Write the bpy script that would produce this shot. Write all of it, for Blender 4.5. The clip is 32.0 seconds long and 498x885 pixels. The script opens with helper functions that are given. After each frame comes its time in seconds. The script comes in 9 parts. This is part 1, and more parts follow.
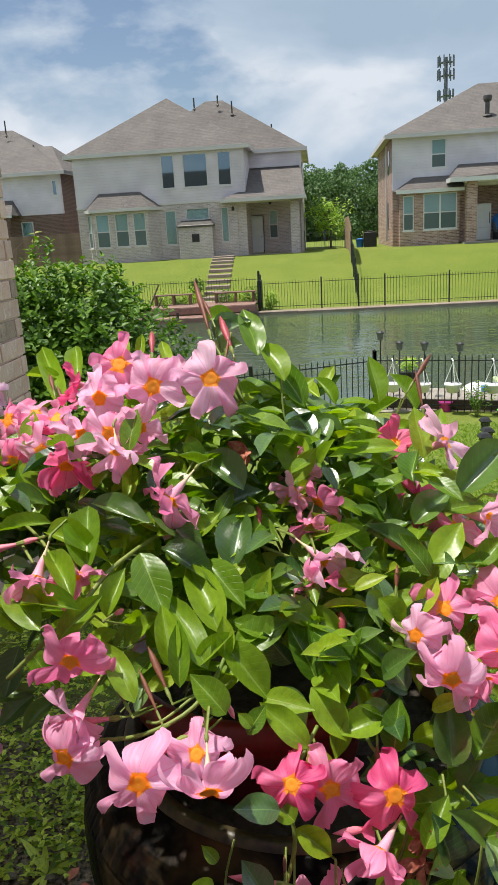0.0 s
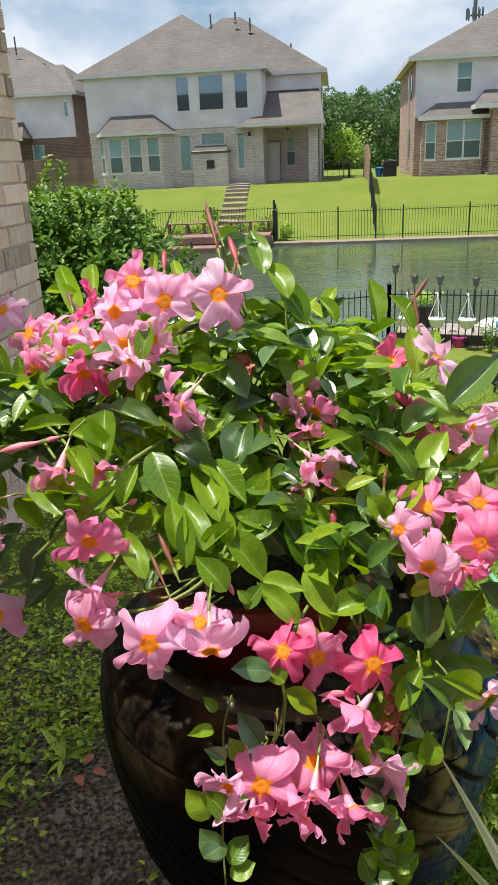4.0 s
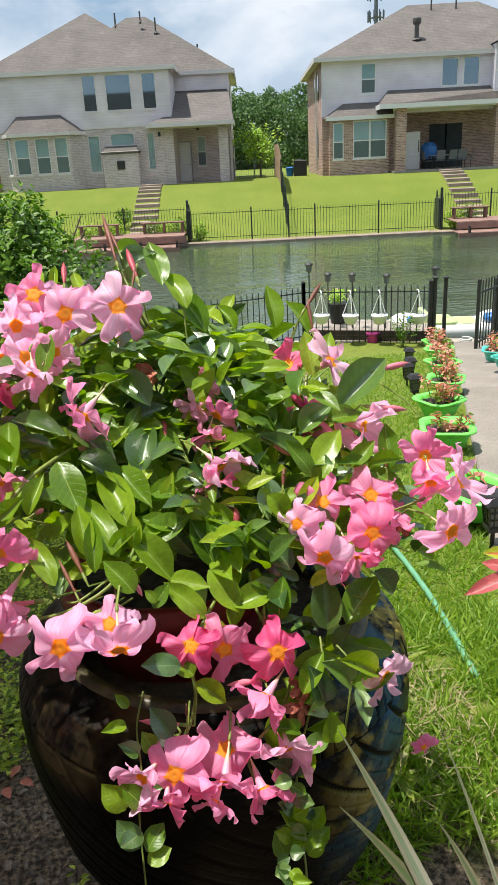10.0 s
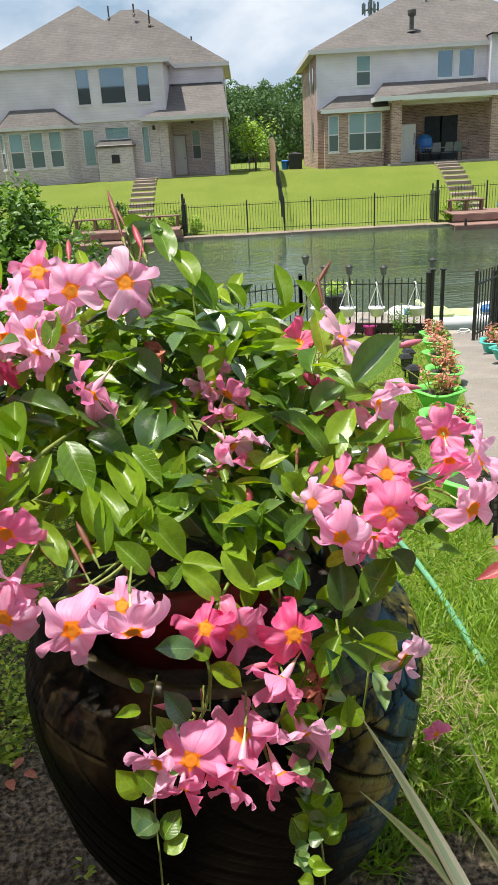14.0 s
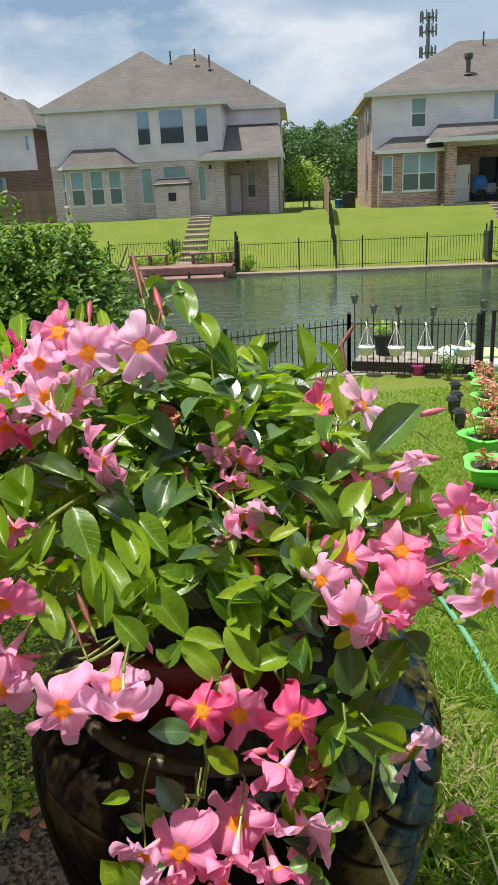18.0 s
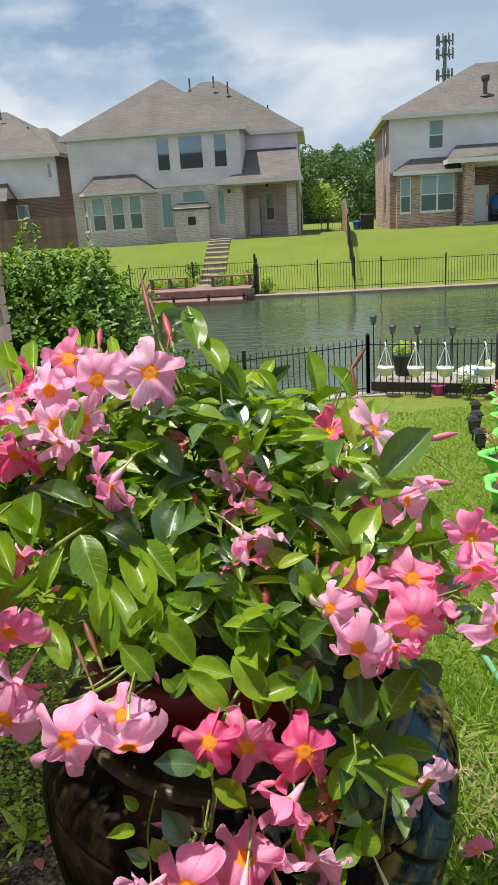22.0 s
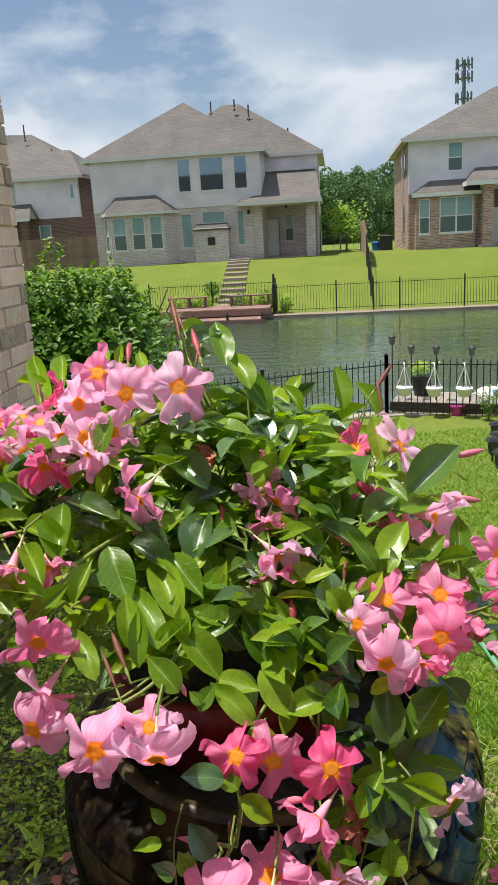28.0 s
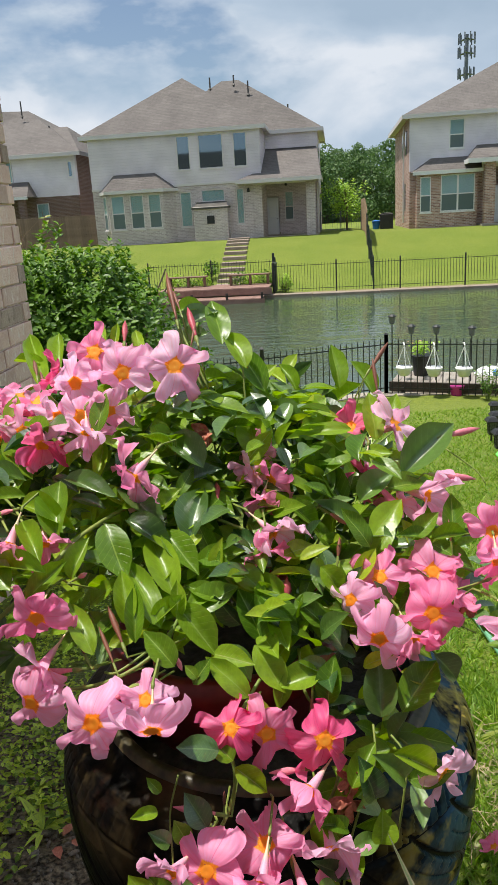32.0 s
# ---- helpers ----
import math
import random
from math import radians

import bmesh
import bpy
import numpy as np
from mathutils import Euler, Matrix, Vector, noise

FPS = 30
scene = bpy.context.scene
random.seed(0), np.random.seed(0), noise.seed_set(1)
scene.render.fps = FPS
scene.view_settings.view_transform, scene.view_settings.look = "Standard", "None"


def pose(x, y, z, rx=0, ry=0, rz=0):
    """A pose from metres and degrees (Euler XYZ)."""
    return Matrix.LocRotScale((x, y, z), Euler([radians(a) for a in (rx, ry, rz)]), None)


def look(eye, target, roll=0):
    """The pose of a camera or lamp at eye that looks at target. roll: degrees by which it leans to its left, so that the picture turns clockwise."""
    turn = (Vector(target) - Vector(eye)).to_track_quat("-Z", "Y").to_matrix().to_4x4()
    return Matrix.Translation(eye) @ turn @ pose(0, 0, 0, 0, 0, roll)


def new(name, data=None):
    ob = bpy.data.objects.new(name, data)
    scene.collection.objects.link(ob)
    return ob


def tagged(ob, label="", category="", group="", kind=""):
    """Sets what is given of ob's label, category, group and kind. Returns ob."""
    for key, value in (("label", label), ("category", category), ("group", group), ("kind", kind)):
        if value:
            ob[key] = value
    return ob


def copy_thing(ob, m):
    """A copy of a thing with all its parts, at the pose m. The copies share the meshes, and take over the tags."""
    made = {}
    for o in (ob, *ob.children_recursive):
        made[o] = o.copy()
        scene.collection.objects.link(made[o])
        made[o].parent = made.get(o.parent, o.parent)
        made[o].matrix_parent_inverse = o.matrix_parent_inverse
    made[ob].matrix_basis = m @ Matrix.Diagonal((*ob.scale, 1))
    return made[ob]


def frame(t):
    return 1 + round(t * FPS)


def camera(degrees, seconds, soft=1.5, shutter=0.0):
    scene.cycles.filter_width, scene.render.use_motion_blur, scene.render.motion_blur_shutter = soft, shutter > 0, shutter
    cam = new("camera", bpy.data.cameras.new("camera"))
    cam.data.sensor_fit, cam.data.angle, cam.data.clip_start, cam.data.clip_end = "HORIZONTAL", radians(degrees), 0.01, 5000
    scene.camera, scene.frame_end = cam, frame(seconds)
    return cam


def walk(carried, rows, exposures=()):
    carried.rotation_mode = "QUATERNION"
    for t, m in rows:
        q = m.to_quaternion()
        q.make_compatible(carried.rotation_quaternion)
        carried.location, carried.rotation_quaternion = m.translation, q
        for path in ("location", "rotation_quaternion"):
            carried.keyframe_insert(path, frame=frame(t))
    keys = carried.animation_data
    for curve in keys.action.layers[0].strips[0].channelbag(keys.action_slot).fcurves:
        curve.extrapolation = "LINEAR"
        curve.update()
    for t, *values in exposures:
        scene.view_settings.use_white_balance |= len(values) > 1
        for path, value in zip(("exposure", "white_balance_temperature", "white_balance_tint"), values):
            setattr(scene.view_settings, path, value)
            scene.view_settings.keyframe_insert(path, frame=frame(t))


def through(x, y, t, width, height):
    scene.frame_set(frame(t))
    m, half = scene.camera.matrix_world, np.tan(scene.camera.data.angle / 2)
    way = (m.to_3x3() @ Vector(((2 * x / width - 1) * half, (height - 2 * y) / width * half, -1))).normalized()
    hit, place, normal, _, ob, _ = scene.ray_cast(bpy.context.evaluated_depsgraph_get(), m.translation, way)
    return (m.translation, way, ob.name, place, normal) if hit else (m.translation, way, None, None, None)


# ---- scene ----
cam = camera(36.8, 32.0, soft=0.75)
METRES, EYE, TILT, LEAN, TURN = 1.15, 1.644, 0.0, 0.0, 0.0
ROWS = [
    (0.0, 0.0, 0.0, 0.0, -0.89, -15.59, 3.2),
    (0.5, -0.0048, -0.0133, -0.0025, -1.34, -15.8, 3.0),
    (1.0, -0.0027, -0.0247, -0.0033, -1.73, -16.28, 3.03),
    (1.5, -0.0079, -0.052, -0.0122, -1.68, -16.88, 3.02),
    (2.0, -0.0073, -0.0727, -0.0162, -1.37, -17.56, 2.72),
    (2.5, -0.0036, -0.0889, -0.018, -0.73, -18.68, 2.38),
    (4.5, 0.0254, -0.0721, -0.0046, 1.49, -20.78, 2.67),
    (5.0, 0.0577, -0.0606, -0.0052, 4.37, -20.86, 3.35),
    (5.5, 0.068, -0.05, -0.0131, 6.86, -21.0, 2.97),
    (6.0, 0.077, -0.0464, -0.012, 6.64, -21.45, 2.73),
    (6.5, 0.0753, -0.0775, -0.0043, 1.73, -21.89, 2.59),
    (7.0, 0.0456, -0.1111, 0.0092, -1.07, -21.81, 2.64),
    (7.5, 0.028, -0.1291, -0.0024, -1.8, -21.63, 2.56),
    (8.0, 0.0244, -0.1393, -0.0024, -3.56, -21.61, 2.68),
    (8.5, 0.0227, -0.1389, 0.0024, -6.04, -21.62, 2.67),
    (9.0, 0.0257, -0.1353, 0.0056, -6.82, -21.48, 2.77),
    (9.5, 0.0334, -0.1311, 0.0099, -6.79, -21.21, 2.83),
    (10.0, 0.0362, -0.1198, 0.0117, -6.02, -20.87, 2.75),
    (10.5, 0.0413, -0.1105, 0.0076, -3.21, -20.54, 2.68),
    (11.0, 0.0481, -0.0956, 0.0048, -1.13, -20.37, 2.25),
    (11.5, 0.0549, -0.0771, 0.0006, 0.07, -20.4, 2.17),
    (12.0, 0.0521, -0.0645, -0.0014, 0.91, -20.48, 2.31),
    (12.5, 0.0477, -0.0654, 0.0005, 0.79, -20.59, 2.44),
    (13.0, 0.0278, -0.0804, -0.0001, -0.11, -20.67, 2.51),
    (13.5, 0.0039, -0.0947, -0.0101, -3.15, -20.92, 2.65),
    (14.0, 0.0164, -0.1011, -0.0149, -6.4, -21.3, 2.96),
    (14.5, 0.0395, -0.1009, -0.0078, -6.99, -21.49, 3.26),
    (15.0, 0.0647, -0.0945, -0.0044, -6.49, -21.46, 2.6),
    (15.5, 0.0664, -0.0881, 0.0066, -2.37, -21.1, 2.59),
    (17.5, 0.0616, -0.0793, 0.0142, -2.16, -19.47, 2.72),
    (18.0, 0.0646, -0.07, 0.017, -2.43, -18.53, 2.59),
    (18.5, 0.0645, -0.0593, 0.0126, -2.41, -17.82, 2.22),
    (19.0, 0.0596, -0.0541, 0.0101, -2.48, -17.52, 1.98),
    (19.5, 0.0395, -0.0545, 0.0016, -2.43, -17.47, 1.61),
    (20.0, 0.0385, -0.059, 0.0053, -2.68, -17.5, 1.52),
    (20.5, 0.046, -0.0706, 0.0172, -3.08, -17.42, 2.12),
    (21.0, 0.034, -0.0711, 0.0038, -2.89, -17.43, 2.23),
    (21.5, 0.051, -0.073, 0.0222, -2.03, -17.22, 2.73),
    (22.0, 0.08, -0.0645, 0.0209, -1.04, -16.86, 3.37),
    (22.5, 0.0952, -0.0531, 0.0151, 0.1, -16.51, 3.74),
    (23.0, 0.1046, -0.0533, 0.0161, 1.45, -16.32, 4.05),
    (23.5, 0.0861, -0.059, 0.0174, 2.4, -16.19, 3.88),
    (24.0, 0.062, -0.0676, 0.0267, 2.74, -16.0, 3.79),
    (24.5, 0.0474, -0.0915, 0.0313, 2.23, -15.62, 3.81),
    (25.0, 0.0356, -0.1069, 0.0289, 0.12, -15.4, 3.61),
    (25.5, 0.0347, -0.1125, 0.0308, -0.77, -15.1, 3.65),
    (27.5, 0.067, -0.0607, 0.0161, -0.18, -14.99, 3.27),
    (28.0, 0.0663, -0.0704, 0.0173, 0.36, -15.32, 3.18),
    (28.5, 0.0534, -0.0883, 0.0224, 0.66, -15.51, 3.16),
    (29.0, 0.0523, -0.0945, 0.0119, 0.24, -15.82, 3.62),
    (29.5, 0.0519, -0.1025, 0.0105, -0.89, -16.24, 4.25),
    (30.0, 0.0493, -0.098, 0.0107, -1.29, -16.67, 4.39),
    (30.5, 0.0573, -0.0861, 0.015, -1.25, -16.88, 3.72),
    (31.0, 0.0653, -0.0714, 0.0191, -0.86, -16.9, 3.19),
    (31.5, 0.0721, -0.0682, 0.0178, -0.01, -16.83, 3.1),
    (32.0, 0.0719, -0.0778, 0.0169, 0.34, -16.84, 3.19),
]
walk(cam, [(t, pose(0, 0, EYE, TILT, LEAN, TURN) @ pose(METRES * x, METRES * y, METRES * z, 90 + pitch, roll, yaw)) for t, x, y, z, yaw, pitch, roll in ROWS],
     [(0, 0.09), (2.5, 0.20), (5.0, 0.36), (6.0, 0.44), (7.0, 0.31), (9.0, 0.31), (13.0, 0.31), (15.5, 0.27), (18.0, 0.12), (23.0, 0.12), (32.0, 0.10)])

# ---- world, sun ----
SUN = Vector((-0.26, 0.04, 0.96)).normalized()
world = bpy.data.worlds.new("sky")
scene.world = world
world.use_nodes = True


def build_sky():
    nt = world.node_tree
    n, l = nt.nodes, nt.links
    n.clear()
    out = n.new("ShaderNodeOutputWorld")
    sky = n.new("ShaderNodeTexSky")
    sky.sky_type, sky.sun_disc = "NISHITA", False
    sky.sun_elevation, sky.sun_rotation = math.asin(SUN.z), math.atan2(SUN.x, SUN.y)
    clear = n.new("ShaderNodeBackground")
    clear.inputs["Strength"].default_value = 0.10
    l.new(sky.outputs[0], clear.inputs[0])
    co = n.new("ShaderNodeTexCoord")
    stretch = n.new("ShaderNodeMapping")
    stretch.inputs["Scale"].default_value = (1.0, 1.0, 2.1)
    stretch.inputs["Location"].default_value = SKY_SHIFT
    l.new(co.outputs["Generated"], stretch.inputs[0])
    cover = n.new("ShaderNodeTexNoise")
    cover.inputs["Scale"].default_value, cover.inputs["Detail"].default_value = 2.6, 7
    cover.inputs["Roughness"].default_value = 0.55
    shade = n.new("ShaderNodeTexNoise")
    shade.inputs["Scale"].default_value, shade.inputs["Detail"].default_value = 4.2, 6
    shade.inputs["Roughness"].default_value, shade.inputs["Distortion"].default_value = 0.5, 0.3
    for t in (cover, shade):
        l.new(stretch.outputs[0], t.inputs["Vector"])
    mask = n.new("ShaderNodeValToRGB")
    mask.color_ramp.elements[0].position, mask.color_ramp.elements[1].position = 0.36, 0.44
    l.new(cover.outputs[0], mask.inputs[0])
    tone = n.new("ShaderNodeValToRGB")
    e = tone.color_ramp.elements
    e[0].position, e[0].color = 0.34, (0.38, 0.49, 0.62, 1)
    e[1].position, e[1].color = 0.66, (0.74, 0.79, 0.86, 1)
    m = e.new(0.50)
    m.color = (0.47, 0.575, 0.70, 1)
    l.new(shade.outputs[0], tone.inputs[0])
    cloud = n.new("ShaderNodeBackground")
    cloud.inputs["Strength"].default_value = CLOUD
    l.new(tone.outputs[0], cloud.inputs[0])
    mix = n.new("ShaderNodeMixShader")
    l.new(mask.outputs[0], mix.inputs[0])
    l.new(clear.outputs[0], mix.inputs[1])
    l.new(cloud.outputs[0], mix.inputs[2])
    l.new(mix.outputs[0], out.inputs[0])


SKY_SHIFT, CLOUD = (0.3, 0.1, 0.4), 0.95
build_sky()
sun = new("sun", bpy.data.lights.new("sun", "SUN"))
sun.data.energy, sun.data.angle, sun.data.color = 5.2, radians(1.0), (1.0, 0.95, 0.86)
sun.matrix_world = look(SUN * 50, (0, 0, 0))

# ---- materials ----


def material(name, a, b, rough=0.7, metal=0.0, big=3.0, small=40.0, bump=0.2, spread=0.0, spec=0.5, depth=0.01, glow=0.0):
    """Two colours mixed by a large and a small noise, with fine relief; spread: change of value from piece to piece."""
    mt = bpy.data.materials.new(name)
    mt.use_nodes = True
    n, l = mt.node_tree.nodes, mt.node_tree.links
    bs = n["Principled BSDF"]
    co = n.new("ShaderNodeTexCoord")
    n1, n2 = n.new("ShaderNodeTexNoise"), n.new("ShaderNodeTexNoise")
    n1.inputs["Scale"].default_value, n1.inputs["Detail"].default_value = big, 4
    n2.inputs["Scale"].default_value, n2.inputs["Detail"].default_value = small, 5
    for t in (n1, n2):
        l.new(co.outputs["Object"], t.inputs["Vector"])
    add = n.new("ShaderNodeMath")
    add.operation = "ADD"
    l.new(n1.outputs[0], add.inputs[0])
    l.new(n2.outputs[0], add.inputs[1])
    ramp = n.new("ShaderNodeMapRange")
    ramp.inputs[1].default_value, ramp.inputs[2].default_value = 0.72, 1.28
    l.new(add.outputs[0], ramp.inputs[0])
    mix = n.new("ShaderNodeMix")
    mix.data_type = "RGBA"
    mix.inputs[6].default_value, mix.inputs[7].default_value = (*a, 1), (*b, 1)
    l.new(ramp.outputs[0], mix.inputs[0])
    last = mix.outputs[2]
    if spread:
        info = n.new("ShaderNodeObjectInfo")
        geo = n.new("ShaderNodeNewGeometry")
        both = n.new("ShaderNodeMath")
        both.operation = "ADD"
        l.new(info.outputs["Random"], both.inputs[0])
        l.new(geo.outputs["Random Per Island"], both.inputs[1])
        val = n.new("ShaderNodeMapRange")
        val.inputs[1].default_value, val.inputs[2].default_value = 0.2, 1.8
        val.inputs[3].default_value, val.inputs[4].default_value = 1 - spread, 1 + spread
        l.new(both.outputs[0], val.inputs[0])
        hsv = n.new("ShaderNodeHueSaturation")
        l.new(last, hsv.inputs["Color"])
        l.new(val.outputs[0], hsv.inputs["Value"])
        last = hsv.outputs[0]
    l.new(last, bs.inputs["Base Color"])
    bs.inputs["Roughness"].default_value, bs.inputs["Metallic"].default_value = rough, metal
    bs.inputs["Specular IOR Level"].default_value = spec
    if bump:
        bp = n.new("ShaderNodeBump")
        bp.inputs["Strength"].default_value, bp.inputs["Distance"].default_value = bump, depth
        l.new(n2.outputs[0], bp.inputs["Height"])
        l.new(bp.outputs[0], bs.inputs["Normal"])
    if glow:
        l.new(last, bs.inputs["Emission Color"])
        bs.inputs["Emission Strength"].default_value = glow
    return mt


def leafy(name, dark, light, vein, rough=0.35, through=0.3, veins=9.0, coat=0.0, rib=0.022, grain=(5.0, 9.0), eye=None, gloss=0.5):
    """A leaf or petal: colour by piece, midrib and side veins from the UV map, light shining through."""
    mt = bpy.data.materials.new(name)
    mt.use_nodes = True
    n, l = mt.node_tree.nodes, mt.node_tree.links
    bs = n["Principled BSDF"]
    out = n["Material Output"]
    info, geo, uv = n.new("ShaderNodeObjectInfo"), n.new("ShaderNodeNewGeometry"), n.new("ShaderNodeUVMap")
    r = n.new("ShaderNodeMath")
    r.operation = "ADD"
    l.new(info.outputs["Random"], r.inputs[0])
    l.new(geo.outputs["Random Per Island"], r.inputs[1])
    fr = n.new("ShaderNodeMath")
    fr.operation = "FRACT"
    l.new(r.outputs[0], fr.inputs[0])
    mix = n.new("ShaderNodeMix")
    mix.data_type = "RGBA"
    mix.inputs[6].default_value, mix.inputs[7].default_value = (*dark, 1), (*light, 1)
    l.new(fr.outputs[0], mix.inputs[0])
    sep = n.new("ShaderNodeSeparateXYZ")
    l.new(uv.outputs[0], sep.inputs[0])

    def m(op, a, b=None):
        x = n.new("ShaderNodeMath")
        x.operation = op
        for k, v in enumerate((a, b)):
            if v is None:
                continue
            if isinstance(v, (int, float)):
                x.inputs[k].default_value = v
            else:
                l.new(v, x.inputs[k])
        return x.outputs[0]
    across = m("ABSOLUTE", m("SUBTRACT", sep.outputs[0], 0.5))
    ribline = m("LESS_THAN", across, rib)
    slant = m("SUBTRACT", sep.outputs[1], m("MULTIPLY", across, 0.45))
    wave = m("FRACT", m("MULTIPLY", slant, veins))
    side = m("MULTIPLY", m("LESS_THAN", m("ABSOLUTE", m("SUBTRACT", wave, 0.5)), 0.05), 0.05 if eye else 0.26)
    swell = m("MULTIPLY", m("ABSOLUTE", m("SUBTRACT", wave, 0.5)), 0.13 if veins > 7.5 else 0.0)
    line = m("MAXIMUM", m("MULTIPLY", ribline, 0.8), side)
    nz = n.new("ShaderNodeTexNoise")
    nz.inputs["Scale"].default_value, nz.inputs["Detail"].default_value = 1.0, 4
    blot = n.new("ShaderNodeCombineXYZ")
    l.new(m("MULTIPLY", sep.outputs[0], grain[0]), blot.inputs[0])
    l.new(m("MULTIPLY", sep.outputs[1], grain[1]), blot.inputs[1])
    l.new(m("MULTIPLY", r.outputs[0], 41.0), blot.inputs[2])
    l.new(blot.outputs[0], nz.inputs["Vector"])
    mot = n.new("ShaderNodeHueSaturation")
    l.new(mix.outputs[2], mot.inputs["Color"])
    l.new(m("ADD", m("MULTIPLY", nz.outputs[0], 0.7), 0.65), mot.inputs["Value"])
    mv = n.new("ShaderNodeMix")
    mv.data_type = "RGBA"
    l.new(line, mv.inputs[0])
    l.new(mot.outputs[0], mv.inputs[6])
    mv.inputs[7].default_value = (*vein, 1)
    if eye:
        glow = n.new("ShaderNodeMapRange")
        glow.interpolation_type = "SMOOTHSTEP"
        glow.inputs[1].default_value, glow.inputs[2].default_value = 0.185, 0.12
        l.new(m("ADD", sep.outputs[1], m("MULTIPLY", nz.outputs[0], 0.08)), glow.inputs[0])
        me = n.new("ShaderNodeMix")
        me.data_type = "RGBA"
        l.new(glow.outputs[0], me.inputs[0])
        l.new(mv.outputs[2], me.inputs[6])
        me.inputs[7].default_value = (*eye, 1)
        mv = me
    l.new(mv.outputs[2], bs.inputs["Base Color"])
    bs.inputs["Roughness"].default_value = rough
    bs.inputs["Specular IOR Level"].default_value = gloss
    bs.inputs["Coat Weight"].default_value, bs.inputs["Coat Roughness"].default_value = coat, 0.25
    bp = n.new("ShaderNodeBump")
    bp.inputs["Strength"].default_value, bp.inputs["Distance"].default_value = 0.45, 0.0025
    l.new(m("ADD", m("ADD", m("MULTIPLY", line, -0.8), swell), m("MULTIPLY", nz.outputs[0], 0.8 if eye else 0.35)), bp.inputs["Height"])
    l.new(bp.outputs[0], bs.inputs["Normal"])
    tr = n.new("ShaderNodeBsdfTranslucent")
    gain = n.new("ShaderNodeHueSaturation")
    gain.inputs["Value"].default_value, gain.inputs["Saturation"].default_value = 1.7, 1.1
    l.new(mv.outputs[2], gain.inputs["Color"])
    l.new(gain.outputs[0], tr.inputs["Color"])
    sh = n.new("ShaderNodeMixShader")
    sh.inputs[0].default_value = through
    l.new(bs.outputs[0], sh.inputs[1])
    l.new(tr.outputs[0], sh.inputs[2])
    l.new(sh.outputs[0], out.inputs["Surface"])
    return mt


def courses(name, a, b, joint, width, height, gap=0.012, rough=0.85, bump=0.5, rough_noise=30.0):
    """Far masonry, siding or shingles: rows on a vertical face, by the object's coordinates along and up."""
    mt = bpy.data.materials.new(name)
    mt.use_nodes = True
    n, l = mt.node_tree.nodes, mt.node_tree.links
    bs = n["Principled BSDF"]
    co, sep, com = n.new("ShaderNodeTexCoord"), n.new("ShaderNodeSeparateXYZ"), n.new("ShaderNodeCombineXYZ")
    l.new(co.outputs["Object"], sep.inputs[0])
    s = n.new("ShaderNodeMath")
    s.operation = "ADD"
    l.new(sep.outputs[0], s.inputs[0])
    l.new(sep.outputs[1], s.inputs[1])
    l.new(s.outputs[0], com.inputs[0])
    l.new(sep.outputs[2], com.inputs[1])
    br = n.new("ShaderNodeTexBrick")
    br.inputs["Scale"].default_value = 1.0
    br.inputs["Brick Width"].default_value, br.inputs["Row Height"].default_value = width, height
    br.inputs["Mortar Size"].default_value, br.inputs["Mortar Smooth"].default_value = gap, 0.3
    br.inputs["Color1"].default_value, br.inputs["Color2"].default_value = (*a, 1), (*b, 1)
    br.inputs["Mortar"].default_value = (*joint, 1)
    l.new(com.outputs[0], br.inputs["Vector"])
    nz, nb = n.new("ShaderNodeTexNoise"), n.new("ShaderNodeTexNoise")
    nz.inputs["Scale"].default_value, nb.inputs["Scale"].default_value = rough_noise, 0.8
    l.new(co.outputs["Object"], nz.inputs["Vector"])
    l.new(co.outputs["Object"], nb.inputs["Vector"])
    ad = n.new("ShaderNodeMath")
    ad.operation = "ADD"
    l.new(nz.outputs[0], ad.inputs[0])
    l.new(nb.outputs[0], ad.inputs[1])
    mr = n.new("ShaderNodeMapRange")
    mr.inputs[1].default_value, mr.inputs[2].default_value = 0.6, 1.4
    mr.inputs[3].default_value, mr.inputs[4].default_value = 0.78, 1.2
    l.new(ad.outputs[0], mr.inputs[0])
    hs = n.new("ShaderNodeHueSaturation")
    l.new(br.outputs[0], hs.inputs["Color"])
    l.new(mr.outputs[0], hs.inputs["Value"])
    l.new(hs.outputs[0], bs.inputs["Base Color"])
    bs.inputs["Roughness"].default_value = rough
    bp = n.new("ShaderNodeBump")
    bp.inputs["Strength"].default_value, bp.inputs["Distance"].default_value = bump, 0.02
    inv = n.new("ShaderNodeMath")
    inv.operation = "SUBTRACT"
    inv.inputs[0].default_value = 1.0
    l.new(br.outputs["Fac"], inv.inputs[1])
    l.new(inv.outputs[0], bp.inputs["Height"])
    l.new(bp.outputs[0], bs.inputs["Normal"])
    return mt


M_SOIL = material("soil", (0.02, 0.017, 0.014), (0.085, 0.07, 0.056), 0.95, big=5, small=70, bump=0.9)
M_STONE = material("pebble", (0.12, 0.098, 0.075), (0.34, 0.28, 0.22), 0.9, big=20, small=120, spread=0.45)
M_GRASS = leafy("grass blades", (0.10, 0.22, 0.015), (0.30, 0.42, 0.05), (0.20, 0.32, 0.06), 0.45, 0.35, 3)
M_WEED = leafy("weed leaves", (0.06, 0.14, 0.008), (0.66, 0.76, 0.10), (0.20, 0.32, 0.06), 0.45, 0.3)
M_CONC = material("concrete", (0.28, 0.25, 0.20), (0.42, 0.37, 0.30), 0.9, big=2, small=60, bump=0.3, spread=0.1)
